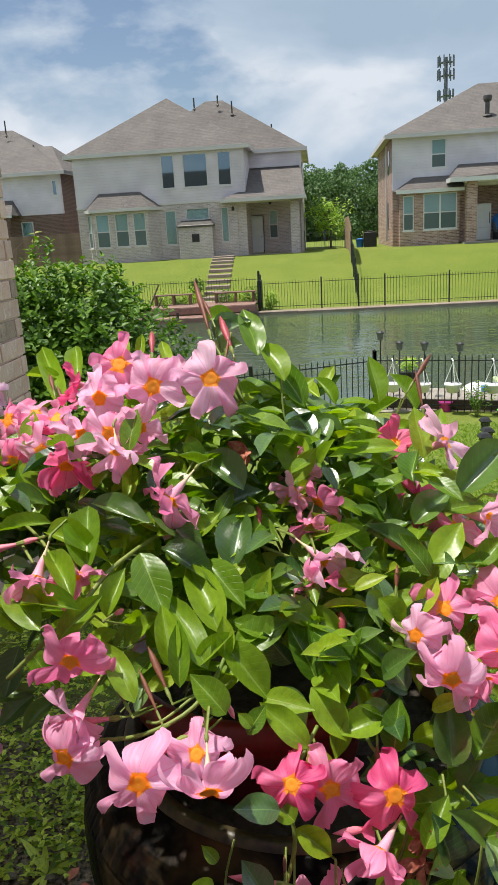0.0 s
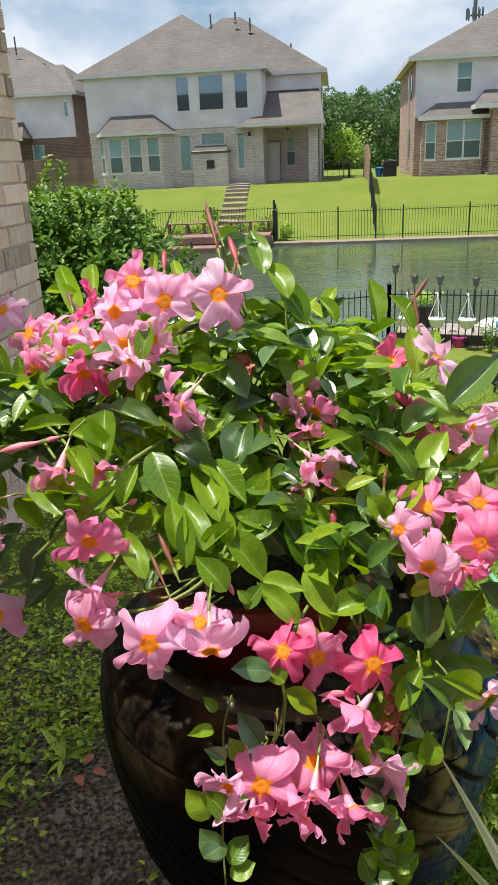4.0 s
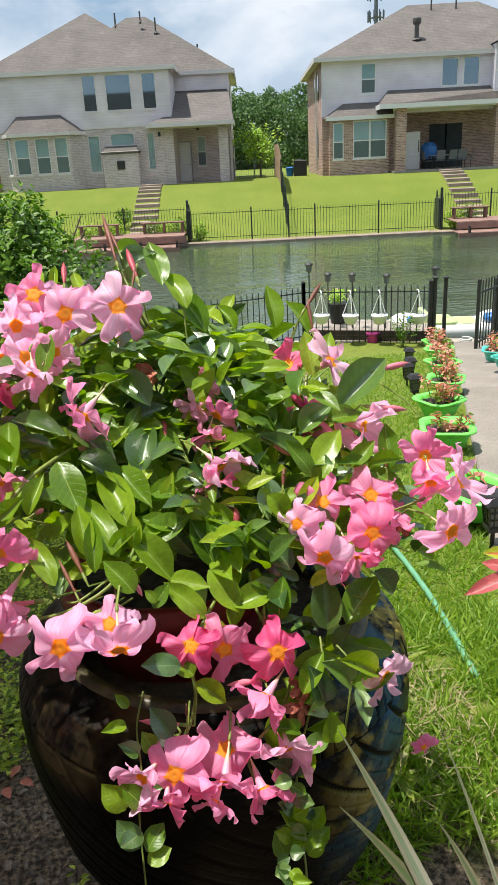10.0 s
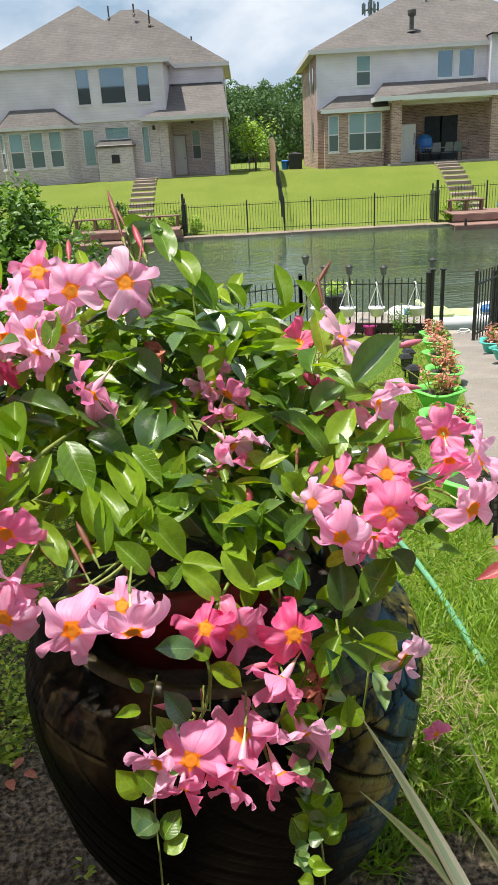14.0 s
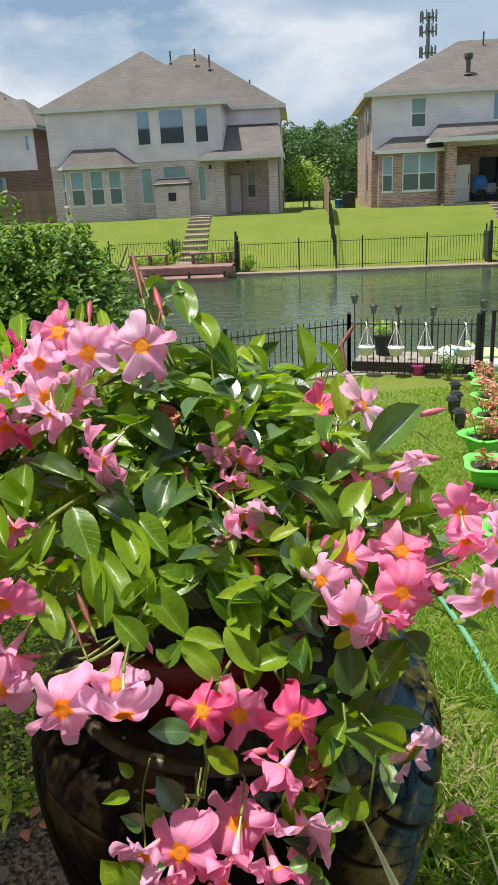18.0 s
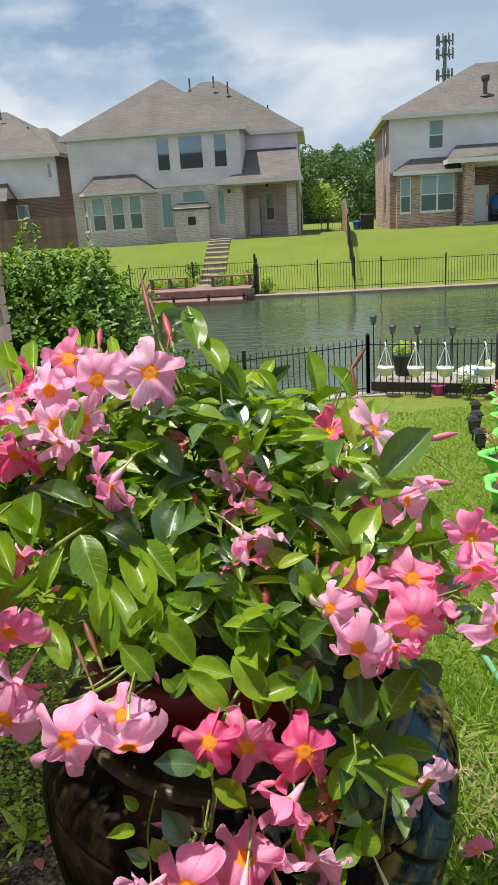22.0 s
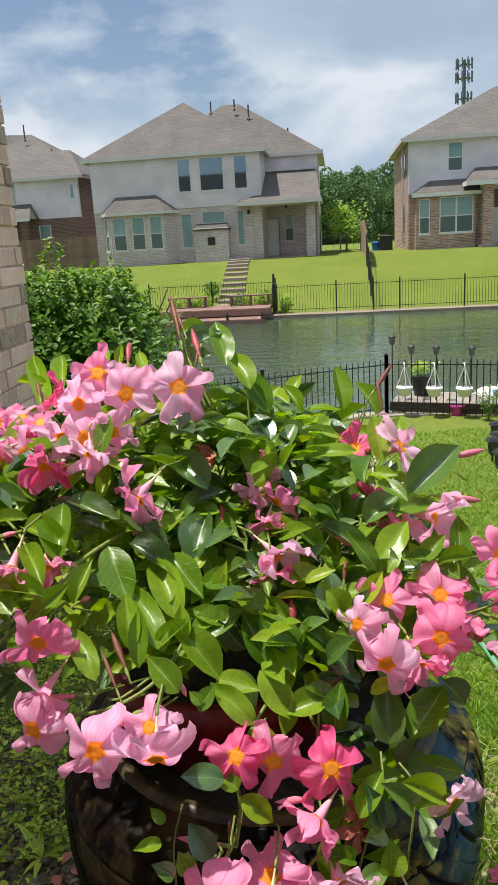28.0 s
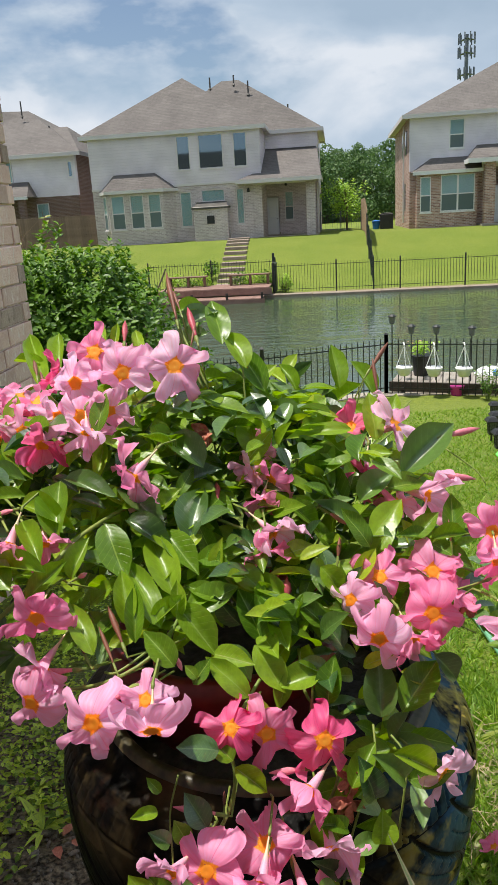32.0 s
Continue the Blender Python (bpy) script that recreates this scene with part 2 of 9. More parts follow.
M_PAVER = material("concrete slab", (0.19, 0.165, 0.14), (0.30, 0.265, 0.23), 0.9, big=2.5, small=50, bump=0.3, spread=0.16)
M_STEP = material("pinkish stone tread", (0.25, 0.19, 0.155), (0.38, 0.295, 0.25), 0.9, big=2, small=40, bump=0.3, spread=0.15)
M_IRON = material("black painted iron", (0.012, 0.013, 0.014), (0.03, 0.03, 0.032), 0.5, big=4, small=80, bump=0.1)
M_GREENPOST = material("dark green post", (0.012, 0.022, 0.018), (0.03, 0.045, 0.04), 0.5, big=4, small=80, bump=0.1)
M_BENCH = material("red-brown stained timber", (0.14, 0.075, 0.05), (0.25, 0.14, 0.10), 0.7, big=3, small=40, bump=0.4)
M_REDWOOD = material("red-stained deck boards", (0.20, 0.11, 0.085), (0.34, 0.205, 0.165), 0.7, big=3, small=40, bump=0.4, spread=0.2)
M_GREYWOOD = material("weathered grey boards", (0.22, 0.19, 0.16), (0.38, 0.34, 0.30), 0.85, big=3, small=50, bump=0.5, spread=0.15)
M_DARKWOOD = material("dark stained timber", (0.035, 0.025, 0.02), (0.08, 0.06, 0.05), 0.75, big=3, small=50, bump=0.4)
M_FENCEWOOD = material("cedar fence boards", (0.28, 0.17, 0.10), (0.42, 0.29, 0.20), 0.85, big=2, small=40, bump=0.4, spread=0.15)
M_FENCEBROWN = material("weathered brown fence boards", (0.15, 0.095, 0.07), (0.27, 0.185, 0.145), 0.85, big=2, small=40, bump=0.4, spread=0.25)
M_SIDING_GREY = courses("grey lap siding", (0.67, 0.61, 0.66), (0.69, 0.635, 0.68), (0.54, 0.49, 0.53), 6.0, 0.17, 0.006, 0.6, 0.3)
M_SIDING_WHITE = courses("white lap siding", (0.75, 0.71, 0.77), (0.77, 0.73, 0.79), (0.64, 0.61, 0.66), 6.0, 0.17, 0.006, 0.6, 0.3)
M_BRICK_GREY = courses("pale grey brick", (0.58, 0.495, 0.50), (0.42, 0.355, 0.35), (0.66, 0.60, 0.60), 0.24, 0.085, 0.012)
M_BRICK_RED = courses("tan and red brick", (0.56, 0.36, 0.30), (0.25, 0.135, 0.11), (0.58, 0.49, 0.44), 0.24, 0.085, 0.012)
M_BRICK_BROWN = courses("brown brick", (0.20, 0.12, 0.09), (0.14, 0.085, 0.065), (0.28, 0.22, 0.19), 0.24, 0.085, 0.012)
M_SHINGLE = courses("grey-brown shingles", (0.165, 0.147, 0.137), (0.142, 0.127, 0.118), (0.115, 0.103, 0.097), 0.33, 0.10, 0.01, 0.95, 0.5, rough_noise=8)
M_SHINGLE_DARK = courses("charcoal shingles", (0.045, 0.043, 0.042), (0.035, 0.034, 0.034), (0.025, 0.025, 0.025), 0.33, 0.10, 0.01, 0.95, 0.5, rough_noise=8)
M_KERB = material("stained bank kerb", (0.22, 0.175, 0.135), (0.36, 0.29, 0.23), 0.95, big=2, small=30, bump=0.4)
M_TRIM = material("painted trim", (0.61, 0.57, 0.57), (0.69, 0.65, 0.65), 0.6, big=1, small=30, bump=0.05)
M_TRIM_WHITE = material("white trim", (0.72, 0.72, 0.71), (0.80, 0.80, 0.79), 0.5, big=1, small=30, bump=0.05)
M_BLIND = material("pale green blind", (0.30, 0.48, 0.46), (0.36, 0.54, 0.51), 0.7, big=1, small=20, bump=0.05)
M_SCREEN = material("dark insect screen", (0.09, 0.13, 0.135), (0.13, 0.17, 0.17), 0.6, big=1, small=50, bump=0.05)
# near-black colour stands in for the gloom indoors and under the patio
M_DARKROOM = material("dim room", (0.03, 0.04, 0.05), (0.06, 0.07, 0.08), 0.9, bump=0)
M_DOOR = material("pale grey door paint", (0.66, 0.66, 0.68), (0.74, 0.74, 0.76), 0.5, big=1, small=30, bump=0.05)
M_METAL = material("dull vent metal", (0.08, 0.075, 0.07), (0.14, 0.13, 0.12), 0.55, 0.5, bump=0.1)
M_STEEL = material("galvanised steel", (0.11, 0.125, 0.15), (0.18, 0.20, 0.23), 0.5, 0.4, bump=0.1)
M_BLUE = material("bright blue plastic", (0.03, 0.16, 0.50), (0.05, 0.24, 0.62), 0.4, bump=0.05)
M_WHITEPLASTIC = material("white plastic", (0.70, 0.71, 0.71), (0.80, 0.80, 0.80), 0.35, big=4, small=60, bump=0.05)
M_LIME = material("lime green plastic", (0.15, 0.68, 0.09), (0.22, 0.80, 0.15), 0.4, big=4, small=60, bump=0.05)
M_TEAL = material("turquoise plastic", (0.06, 0.50, 0.42), (0.10, 0.60, 0.52), 0.4, big=4, small=60, bump=0.05)
M_BLACKPLASTIC = material("black plastic", (0.012, 0.012, 0.013), (0.03, 0.03, 0.03), 0.45, big=4, small=60, bump=0.05)
M_MAGENTA = material("magenta plastic", (0.45, 0.03, 0.22), (0.55, 0.05, 0.30), 0.45, bump=0.05)
M_REDPOT = material("dark red glazed clay", (0.16, 0.012, 0.014), (0.26, 0.025, 0.025), 0.35, big=6, small=60, bump=0.15)
M_HOSE = material("mint green hose", (0.10, 0.30, 0.17), (0.17, 0.40, 0.24), 0.5, big=6, small=80, bump=0.1)
M_BARK = material("bark", (0.10, 0.075, 0.055), (0.20, 0.16, 0.12), 0.9, big=4, small=40, bump=0.7)
M_CANE = material("dried twig", (0.24, 0.15, 0.11), (0.36, 0.24, 0.18), 0.85, big=6, small=60, bump=0.4)
M_STRAW = material("dry straw", (0.22, 0.165, 0.085), (0.38, 0.30, 0.17), 0.8, big=8, small=80, bump=0.1)
M_WOODS = leafy("woodland leaves", (0.055, 0.125, 0.04), (0.13, 0.215, 0.06), (0.06, 0.1, 0.03), 0.6, 0.2)
M_TREE = leafy("young tree leaves", (0.22, 0.38, 0.035), (0.38, 0.54, 0.07), (0.16, 0.26, 0.05), 0.5, 0.3)
M_BUSH = leafy("privet leaves", (0.026, 0.085, 0.005), (0.15, 0.29, 0.016), (0.13, 0.26, 0.04), 0.42, 0.25, gloss=0.4)
M_BUSH_TIP = leafy("yellow-green shoot leaves", (0.14, 0.22, 0.03), (0.30, 0.33, 0.05), (0.25, 0.3, 0.1), 0.4, 0.35)
M_CORAL = leafy("coral begonia leaves", (0.50, 0.17, 0.12), (0.76, 0.42, 0.32), (0.6, 0.35, 0.26), 0.45, 0.3)
M_BLADE = leafy("striped sword leaf", (0.075, 0.08, 0.038), (0.13, 0.115, 0.062), (0.035, 0.07, 0.018), 0.46, 0.15, 0.0, rib=0.19, grain=(26.0, 0.8))
M_LEAF = leafy("glossy green leaf", (0.085, 0.185, 0.012), (0.26, 0.40, 0.018), (0.30, 0.44, 0.07), 0.36, 0.34, 9, 0.0, gloss=0.6)
# the only tone of the inner leaves, where it paints the canopy's shade
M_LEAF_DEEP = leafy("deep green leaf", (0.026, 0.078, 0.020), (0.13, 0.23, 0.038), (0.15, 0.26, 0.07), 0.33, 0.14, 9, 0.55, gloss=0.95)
M_LEAF_YOUNG = leafy("young yellow-green leaf", (0.21, 0.34, 0.016), (0.35, 0.46, 0.028), (0.38, 0.48, 0.12), 0.42, 0.38, 8, 0.05, gloss=0.5)
M_PETAL_PALE = leafy("pale pink petal", (0.82, 0.40, 0.60), (0.90, 0.60, 0.79), (0.78, 0.34, 0.54), 0.5, 0.42, 7, rib=0.012, grain=(13.0, 1.6), eye=(0.95, 0.40, 0.03))
M_PETAL_MID = leafy("rose pink petal", (0.80, 0.23, 0.44), (0.88, 0.40, 0.61), (0.76, 0.19, 0.40), 0.5, 0.42, 7, rib=0.012, grain=(13.0, 1.6), eye=(0.95, 0.40, 0.03))
M_PETAL_HOT = leafy("hot pink petal", (0.76, 0.10, 0.28), (0.85, 0.24, 0.42), (0.72, 0.08, 0.25), 0.5, 0.38, 7, rib=0.012, grain=(13.0, 1.6), eye=(0.95, 0.40, 0.03))
M_THROAT = leafy("orange-yellow throat", (0.97, 0.50, 0.04), (0.99, 0.60, 0.07), (0.96, 0.48, 0.04), 0.6, 0.5, 0.0)
M_TUBE = material("pink flower tube with a cream neck", (0.78, 0.28, 0.42), (0.84, 0.40, 0.52), 0.55, big=3, small=30, bump=0.05, depth=0.001)


def cream_neck(mt):
    n, l = mt.node_tree.nodes, mt.node_tree.links
    bs = n["Principled BSDF"]
    co, sp, mr, mx = n.new("ShaderNodeTexCoord"), n.new("ShaderNodeSeparateXYZ"), n.new("ShaderNodeMapRange"), n.new("ShaderNodeMix")
    mx.data_type = "RGBA"
    mr.inputs[1].default_value, mr.inputs[2].default_value = -0.42, -0.72
    l.new(co.outputs["Object"], sp.inputs[0])
    l.new(sp.outputs[2], mr.inputs[0])
    l.new(mr.outputs[0], mx.inputs[0])
    l.new(bs.inputs["Base Color"].links[0].from_socket, mx.inputs[6])
    mx.inputs[7].default_value = (0.72, 0.56, 0.34, 1)
    l.new(mx.outputs[2], bs.inputs["Base Color"])


cream_neck(M_TUBE)
M_STEM = material("green vine stem", (0.13, 0.20, 0.03), (0.26, 0.30, 0.07), 0.55, big=12, small=120, bump=0.2, depth=0.001)
M_BUD = material("pink-red bud", (0.36, 0.04, 0.06), (0.52, 0.10, 0.13), 0.5, big=25, small=200, bump=0.1, depth=0.001)
M_BUD_PINK = material("rose bud", (0.70, 0.16, 0.24), (0.80, 0.30, 0.36), 0.5, big=25, small=200, bump=0.1, depth=0.001)
M_BUD_BROWN = material("brown-red bud", (0.13, 0.04, 0.025), (0.26, 0.09, 0.05), 0.55, big=25, small=200, bump=0.1, depth=0.001)
M_CROTON = leafy("red croton leaf", (0.38, 0.05, 0.06), (0.54, 0.12, 0.13), (0.32, 0.05, 0.05), 0.45, 0.3, 8)
M_CROTON_LIME = leafy("yellow-green croton leaf with a red rib", (0.35, 0.42, 0.03), (0.50, 0.52, 0.05), (0.60, 0.10, 0.06), 0.45, 0.3, 6, rib=0.09)
M_DRY = material("withered petal", (0.36, 0.07, 0.04), (0.58, 0.23, 0.15), 0.8, big=30, small=150, bump=0.5, depth=0.002)


def glass(name, tint):
    mt = bpy.data.materials.new(name)
    mt.use_nodes = True
    b = mt.node_tree.nodes["Principled BSDF"]
    b.inputs["Base Color"].default_value = (*tint, 1)
    b.inputs["Roughness"].default_value, b.inputs["IOR"].default_value = 0.02, 1.5
    b.inputs["Transmission Weight"].default_value = 1.0
    return mt


M_GLASS = glass("window glass", (0.9, 0.95, 0.95))


def water_material():
    mt = bpy.data.materials.new("green canal water")
    mt.use_nodes = True
    n, l = mt.node_tree.nodes, mt.node_tree.links
    b = n["Principled BSDF"]
    co = n.new("ShaderNodeTexCoord")
    nz = n.new("ShaderNodeTexNoise")
    nz.inputs["Scale"].default_value, nz.inputs["Detail"].default_value = 0.25, 3
    l.new(co.outputs["Object"], nz.inputs["Vector"])
    mix = n.new("ShaderNodeMix")
    mix.data_type = "RGBA"
    mix.inputs[6].default_value, mix.inputs[7].default_value = (0.045, 0.070, 0.038, 1), (0.065, 0.092, 0.056, 1)
    l.new(nz.outputs[0], mix.inputs[0])
    l.new(mix.outputs[2], b.inputs["Base Color"])
    b.inputs["Roughness"].default_value, b.inputs["IOR"].default_value = 0.08, 1.42
    mp = n.new("ShaderNodeMapping")
    mp.inputs["Scale"].default_value = (0.5, 1.2, 1.0)
    mp.inputs["Rotation"].default_value = (0, 0, 0.12)
    l.new(co.outputs["Object"], mp.inputs[0])
    w1, w2 = n.new("ShaderNodeTexNoise"), n.new("ShaderNodeTexNoise")
    w1.inputs["Scale"].default_value, w1.inputs["Detail"].default_value = 1.9, 4
    w2.inputs["Scale"].default_value, w2.inputs["Detail"].default_value = 7.0, 2
    for w in (w1, w2):
        l.new(mp.outputs[0], w.inputs["Vector"])
    ad = n.new("ShaderNodeMath")
    ad.operation = "MULTIPLY_ADD"
    ad.inputs[1].default_value = 0.35
    l.new(w2.outputs[0], ad.inputs[0])
    l.new(w1.outputs[0], ad.inputs[2])
    calm = n.new("ShaderNodeTexNoise")
    calm.inputs["Scale"].default_value, calm.inputs["Detail"].default_value = 0.16, 2
    l.new(co.outputs["Object"], calm.inputs["Vector"])
    gust = n.new("ShaderNodeMapRange")
    gust.inputs[1].default_value, gust.inputs[2].default_value, gust.inputs[3].default_value = 0.46, 0.66, 0.22
    l.new(calm.outputs[0], gust.inputs[0])
    # a gust roughens the middle of the canal
    spot = n.new("ShaderNodeMapping")
    spot.inputs["Location"].default_value, spot.inputs["Scale"].default_value = (0.25, -2.75, 0.0), (0.3, 0.125, 0.0)
    l.new(co.outputs["Object"], spot.inputs[0])
    far = n.new("ShaderNodeVectorMath")
    far.operation = "LENGTH"
    l.new(spot.outputs[0], far.inputs[0])
    paw = n.new("ShaderNodeMapRange")
    paw.inputs[1].default_value, paw.inputs[2].default_value = 1.15, 0.5
    l.new(far.outputs["Value"], paw.inputs[0])
    most = n.new("ShaderNodeMath")
    most.operation = "MAXIMUM"
    l.new(gust.outputs[0], most.inputs[0])
    l.new(paw.outputs[0], most.inputs[1])
    wav = n.new("ShaderNodeMath")
    wav.operation = "MULTIPLY"
    l.new(ad.outputs[0], wav.inputs[0])
    l.new(most.outputs[0], wav.inputs[1])
    bp = n.new("ShaderNodeBump")
    bp.inputs["Strength"].default_value, bp.inputs["Distance"].default_value = 1.0, 0.075
    l.new(wav.outputs[0], bp.inputs["Height"])
    l.new(bp.outputs[0], b.inputs["Normal"])
    return mt


M_WATER = water_material()

# ---- mesh tools ----


class Bag:
    """Collects vertices, faces and UVs for one mesh."""

    def __init__(self):
        self.v, self.f, self.uv = [], [], []

    def add(self, verts, faces, m=None, uvs=None):
        k = len(self.v)
        self.v.extend([(m @ Vector(p))[:] for p in verts] if m else [tuple(p) for p in verts])
        self.f.extend([tuple(i + k for i in f) for f in faces])
        if uvs:
            self.uv.extend(uvs)
        return self

    def box(self, x0, y0, z0, x1, y1, z1, m=None, c=0.0):
        """A box; c: chamfer of its upright edges and top."""
        if not c:
            p = [(x, y, z) for z in (z0, z1) for x, y in ((x0, y0), (x1, y0), (x1, y1), (x0, y1))]
            return self.add(p, [(3, 2, 1, 0), (4, 5, 6, 7), (0, 1, 5, 4), (1, 2, 6, 5), (2, 3, 7, 6), (3, 0, 4, 7)], m)
        o = [(x0 + c, y0), (x1 - c, y0), (x1, y0 + c), (x1, y1 - c), (x1 - c, y1), (x0 + c, y1), (x0, y1 - c), (x0, y0 + c)]
        i = [(min(max(x, x0 + c), x1 - c), min(max(y, y0 + c), y1 - c)) for x, y in o]
        p = [(x, y, z0) for x, y in o] + [(x, y, z1 - c) for x, y in o] + [(x, y, z1) for x, y in i]
        f = [tuple(range(7, -1, -1)), tuple(range(16, 24))]
        for r in (0, 8):
            f += [(r + k, r + (k + 1) % 8, r + 8 + (k + 1) % 8, r + 8 + k) for k in range(8)]
        return self.add(p, f, m)

    def lathe(self, prof, n=16, m=None, caps=True, wob=None):
        """Turns (radius, height) pairs about z."""
        p, f = [], []
        for r, z in prof:
            for k in range(n):
                a = 2 * math.pi * k / n
                s = wob(a, z) if wob else 1.0
                p.append((r * s * math.cos(a), r * s * math.sin(a), z))
        for j in range(len(prof) - 1):
            f += [(j * n + k, j * n + (k + 1) % n, (j + 1) * n + (k + 1) % n, (j + 1) * n + k) for k in range(n)]
        if caps:
            f += [tuple(range(n - 1, -1, -1)), tuple(range((len(prof) - 1) * n, len(prof) * n))]
        return self.add(p, f, m)

    def tube(self, path, radii, n=6, m=None):
        """A round tube along points."""
        pts = [Vector(p) for p in path]
        if isinstance(radii, (int, float)):
            radii = [radii] * len(pts)
        p, f = [], []
        side = None
        for i, c in enumerate(pts):
            d = (pts[min(i + 1, len(pts) - 1)] - pts[max(i - 1, 0)]).normalized()
            if side is None:
                side = d.orthogonal().normalized()
            side = (side - d * side.dot(d)).normalized()
            b = d.cross(side)
            for k in range(n):
                a = 2 * math.pi * k / n
                p.append(c + (side * math.cos(a) + b * math.sin(a)) * radii[i])
        for j in range(len(pts) - 1):
            f += [(j * n + k, j * n + (k + 1) % n, (j + 1) * n + (k + 1) % n, (j + 1) * n + k) for k in range(n)]
        f += [tuple(range(n - 1, -1, -1)), tuple(range((len(pts) - 1) * n, len(pts) * n))]
        return self.add(p, f, m)

    def slab(self, pts, t):
        """A flat polygon with thickness t against its normal."""
        q = [Vector(p) for p in pts]
        nrm = (q[1] - q[0]).cross(q[2] - q[0]).normalized()
        k = len(q)
        f = [tuple(range(k)), tuple(range(2 * k - 1, k - 1, -1))]
        f += [(i, k + i, k + (i + 1) % k, (i + 1) % k) for i in range(k)]
        return self.add(q + [p - nrm * t for p in q], f)

    def mesh(self, name, mat, smooth=False):
        me = bpy.data.meshes.new(name)
        me.from_pydata(self.v, [], self.f)
        if self.uv:
            lay = me.uv_layers.new(name="uv")
            idx = np.empty(len(me.loops), dtype=np.int32)
            me.loops.foreach_get("vertex_index", idx)
            lay.data.foreach_set("uv", np.array(self.uv, dtype=np.float32)[idx].ravel())
        if smooth:
            me.polygons.foreach_set("use_smooth", [True] * len(me.polygons))
        me.materials.append(mat)
        me.update()
        return me


def part(name, shape, mat, parent=None, label="", smooth=False, m=None):
    """Links a bag (or a mesh) as one mesh object under a thing or a part."""
    me = shape.mesh(name, mat, smooth) if isinstance(shape, Bag) else shape
    ob = new(name, me)
    if parent is not None:
        ob.parent = parent
    if m is not None:
        ob.matrix_basis = m
    return tagged(ob, label)


def thing(name, label, category, m=None, group="", kind=""):
    ob = new(name)
    ob.empty_display_size = 0.1
    if m is not None:
        ob.matrix_basis = m
    return tagged(ob, label, category, group, kind)


def leaf_shape(nu=4, nv=7, fold=0.18, curl=0.25, tip=0.9, wide=0.5, wave=0.0):
    """A leaf from (0,0,0) along +y, one long; z is up. Gives vertices, faces, uvs."""
    p, f, uv = [], [], []
    for j in range(nv + 1):
        v = j / nv
        w = wide * math.sin(math.pi * v ** tip) ** 0.66 * (0.92 if v < 0.74 else 0.92 - 1.9 * (v - 0.74)) + 0.004
        for i in range(nu + 1):
            u = 2 * i / nu - 1
            z = fold * w * abs(u) - curl * v * v + wave * math.sin(6 * v + 2 * u) * w
            p.append((u * w * 0.5, v, z))
            uv.append((i / nu, v))
    for j in range(nv):
        for i in range(nu):
            k = j * (nu + 1) + i
            f.append((k, k + 1, k + nu + 2, k + nu + 1))
    return p, f, uv


def frame_from(base, along, up):
    """A matrix with y along, z near up, at base."""
    y = Vector(along).normalized()
    z = Vector(up)
    z = (z - y * z.dot(y))
    if z.length < 1e-4:
        z = y.orthogonal()
    z.normalize()
    x = y.cross(z)
    return Matrix((( x.x, y.x, z.x, base[0]), (x.y, y.y, z.y, base[1]), (x.z, y.z, z.z, base[2]), (0, 0, 0, 1)))


def scatter(shape, mats):
    """Many copies of one small shape as arrays: (verts, faces, uvs) and a list of matrices; a bag."""
    p, f, uv = shape
    P = np.array([(*q, 1.0) for q in p])
    bag = Bag()
    n = len(p)
    A = np.array([[list(r) for r in m] for m in mats])
    W = np.einsum("mij,pj->mpi", A, P)[:, :, :3].reshape(-1, 3)
    bag.v = [tuple(q) for q in W.tolist()]
    bag.f = [tuple(i + k * n for i in face) for k in range(len(mats)) for face in f]
    bag.uv = list(uv) * len(mats)
    return bag

# ---- ground, water, banks ----
FAR = pose(0, 0, 0, 0, 0, -6)          # the far bank's own axes: u along the canal, v across it
FU, FV = Vector((math.cos(radians(6)), -math.sin(radians(6)), 0)), Vector((math.sin(radians(6)), math.cos(radians(6)), 0))
WATER_Z = -1.80


def near_edge(x):
    """Where the near yard ends at the water."""
    return 12.95 + 0.36 * x if x < 2.6 else max(13.89 - 0.38 * (x - 2.6), 11.5)


def ground_z(x, y):
    v = x * FV.x + y * FV.y
    e = near_edge(x)
    if v > 33.05:
        k = min(max((v - 34.2) / 11.5, 0), 1)
        return -1.70 + 2.1 * k * k * (3 - 2 * k)
    if y > e + 0.02:
        return -3.0
    z = 0.0 if y < 1.6 else -0.151 * (y - 1.6)
    return max(z, -1.68) + 0.02 * noise.noise((x * 1.5, y * 1.5, 0))


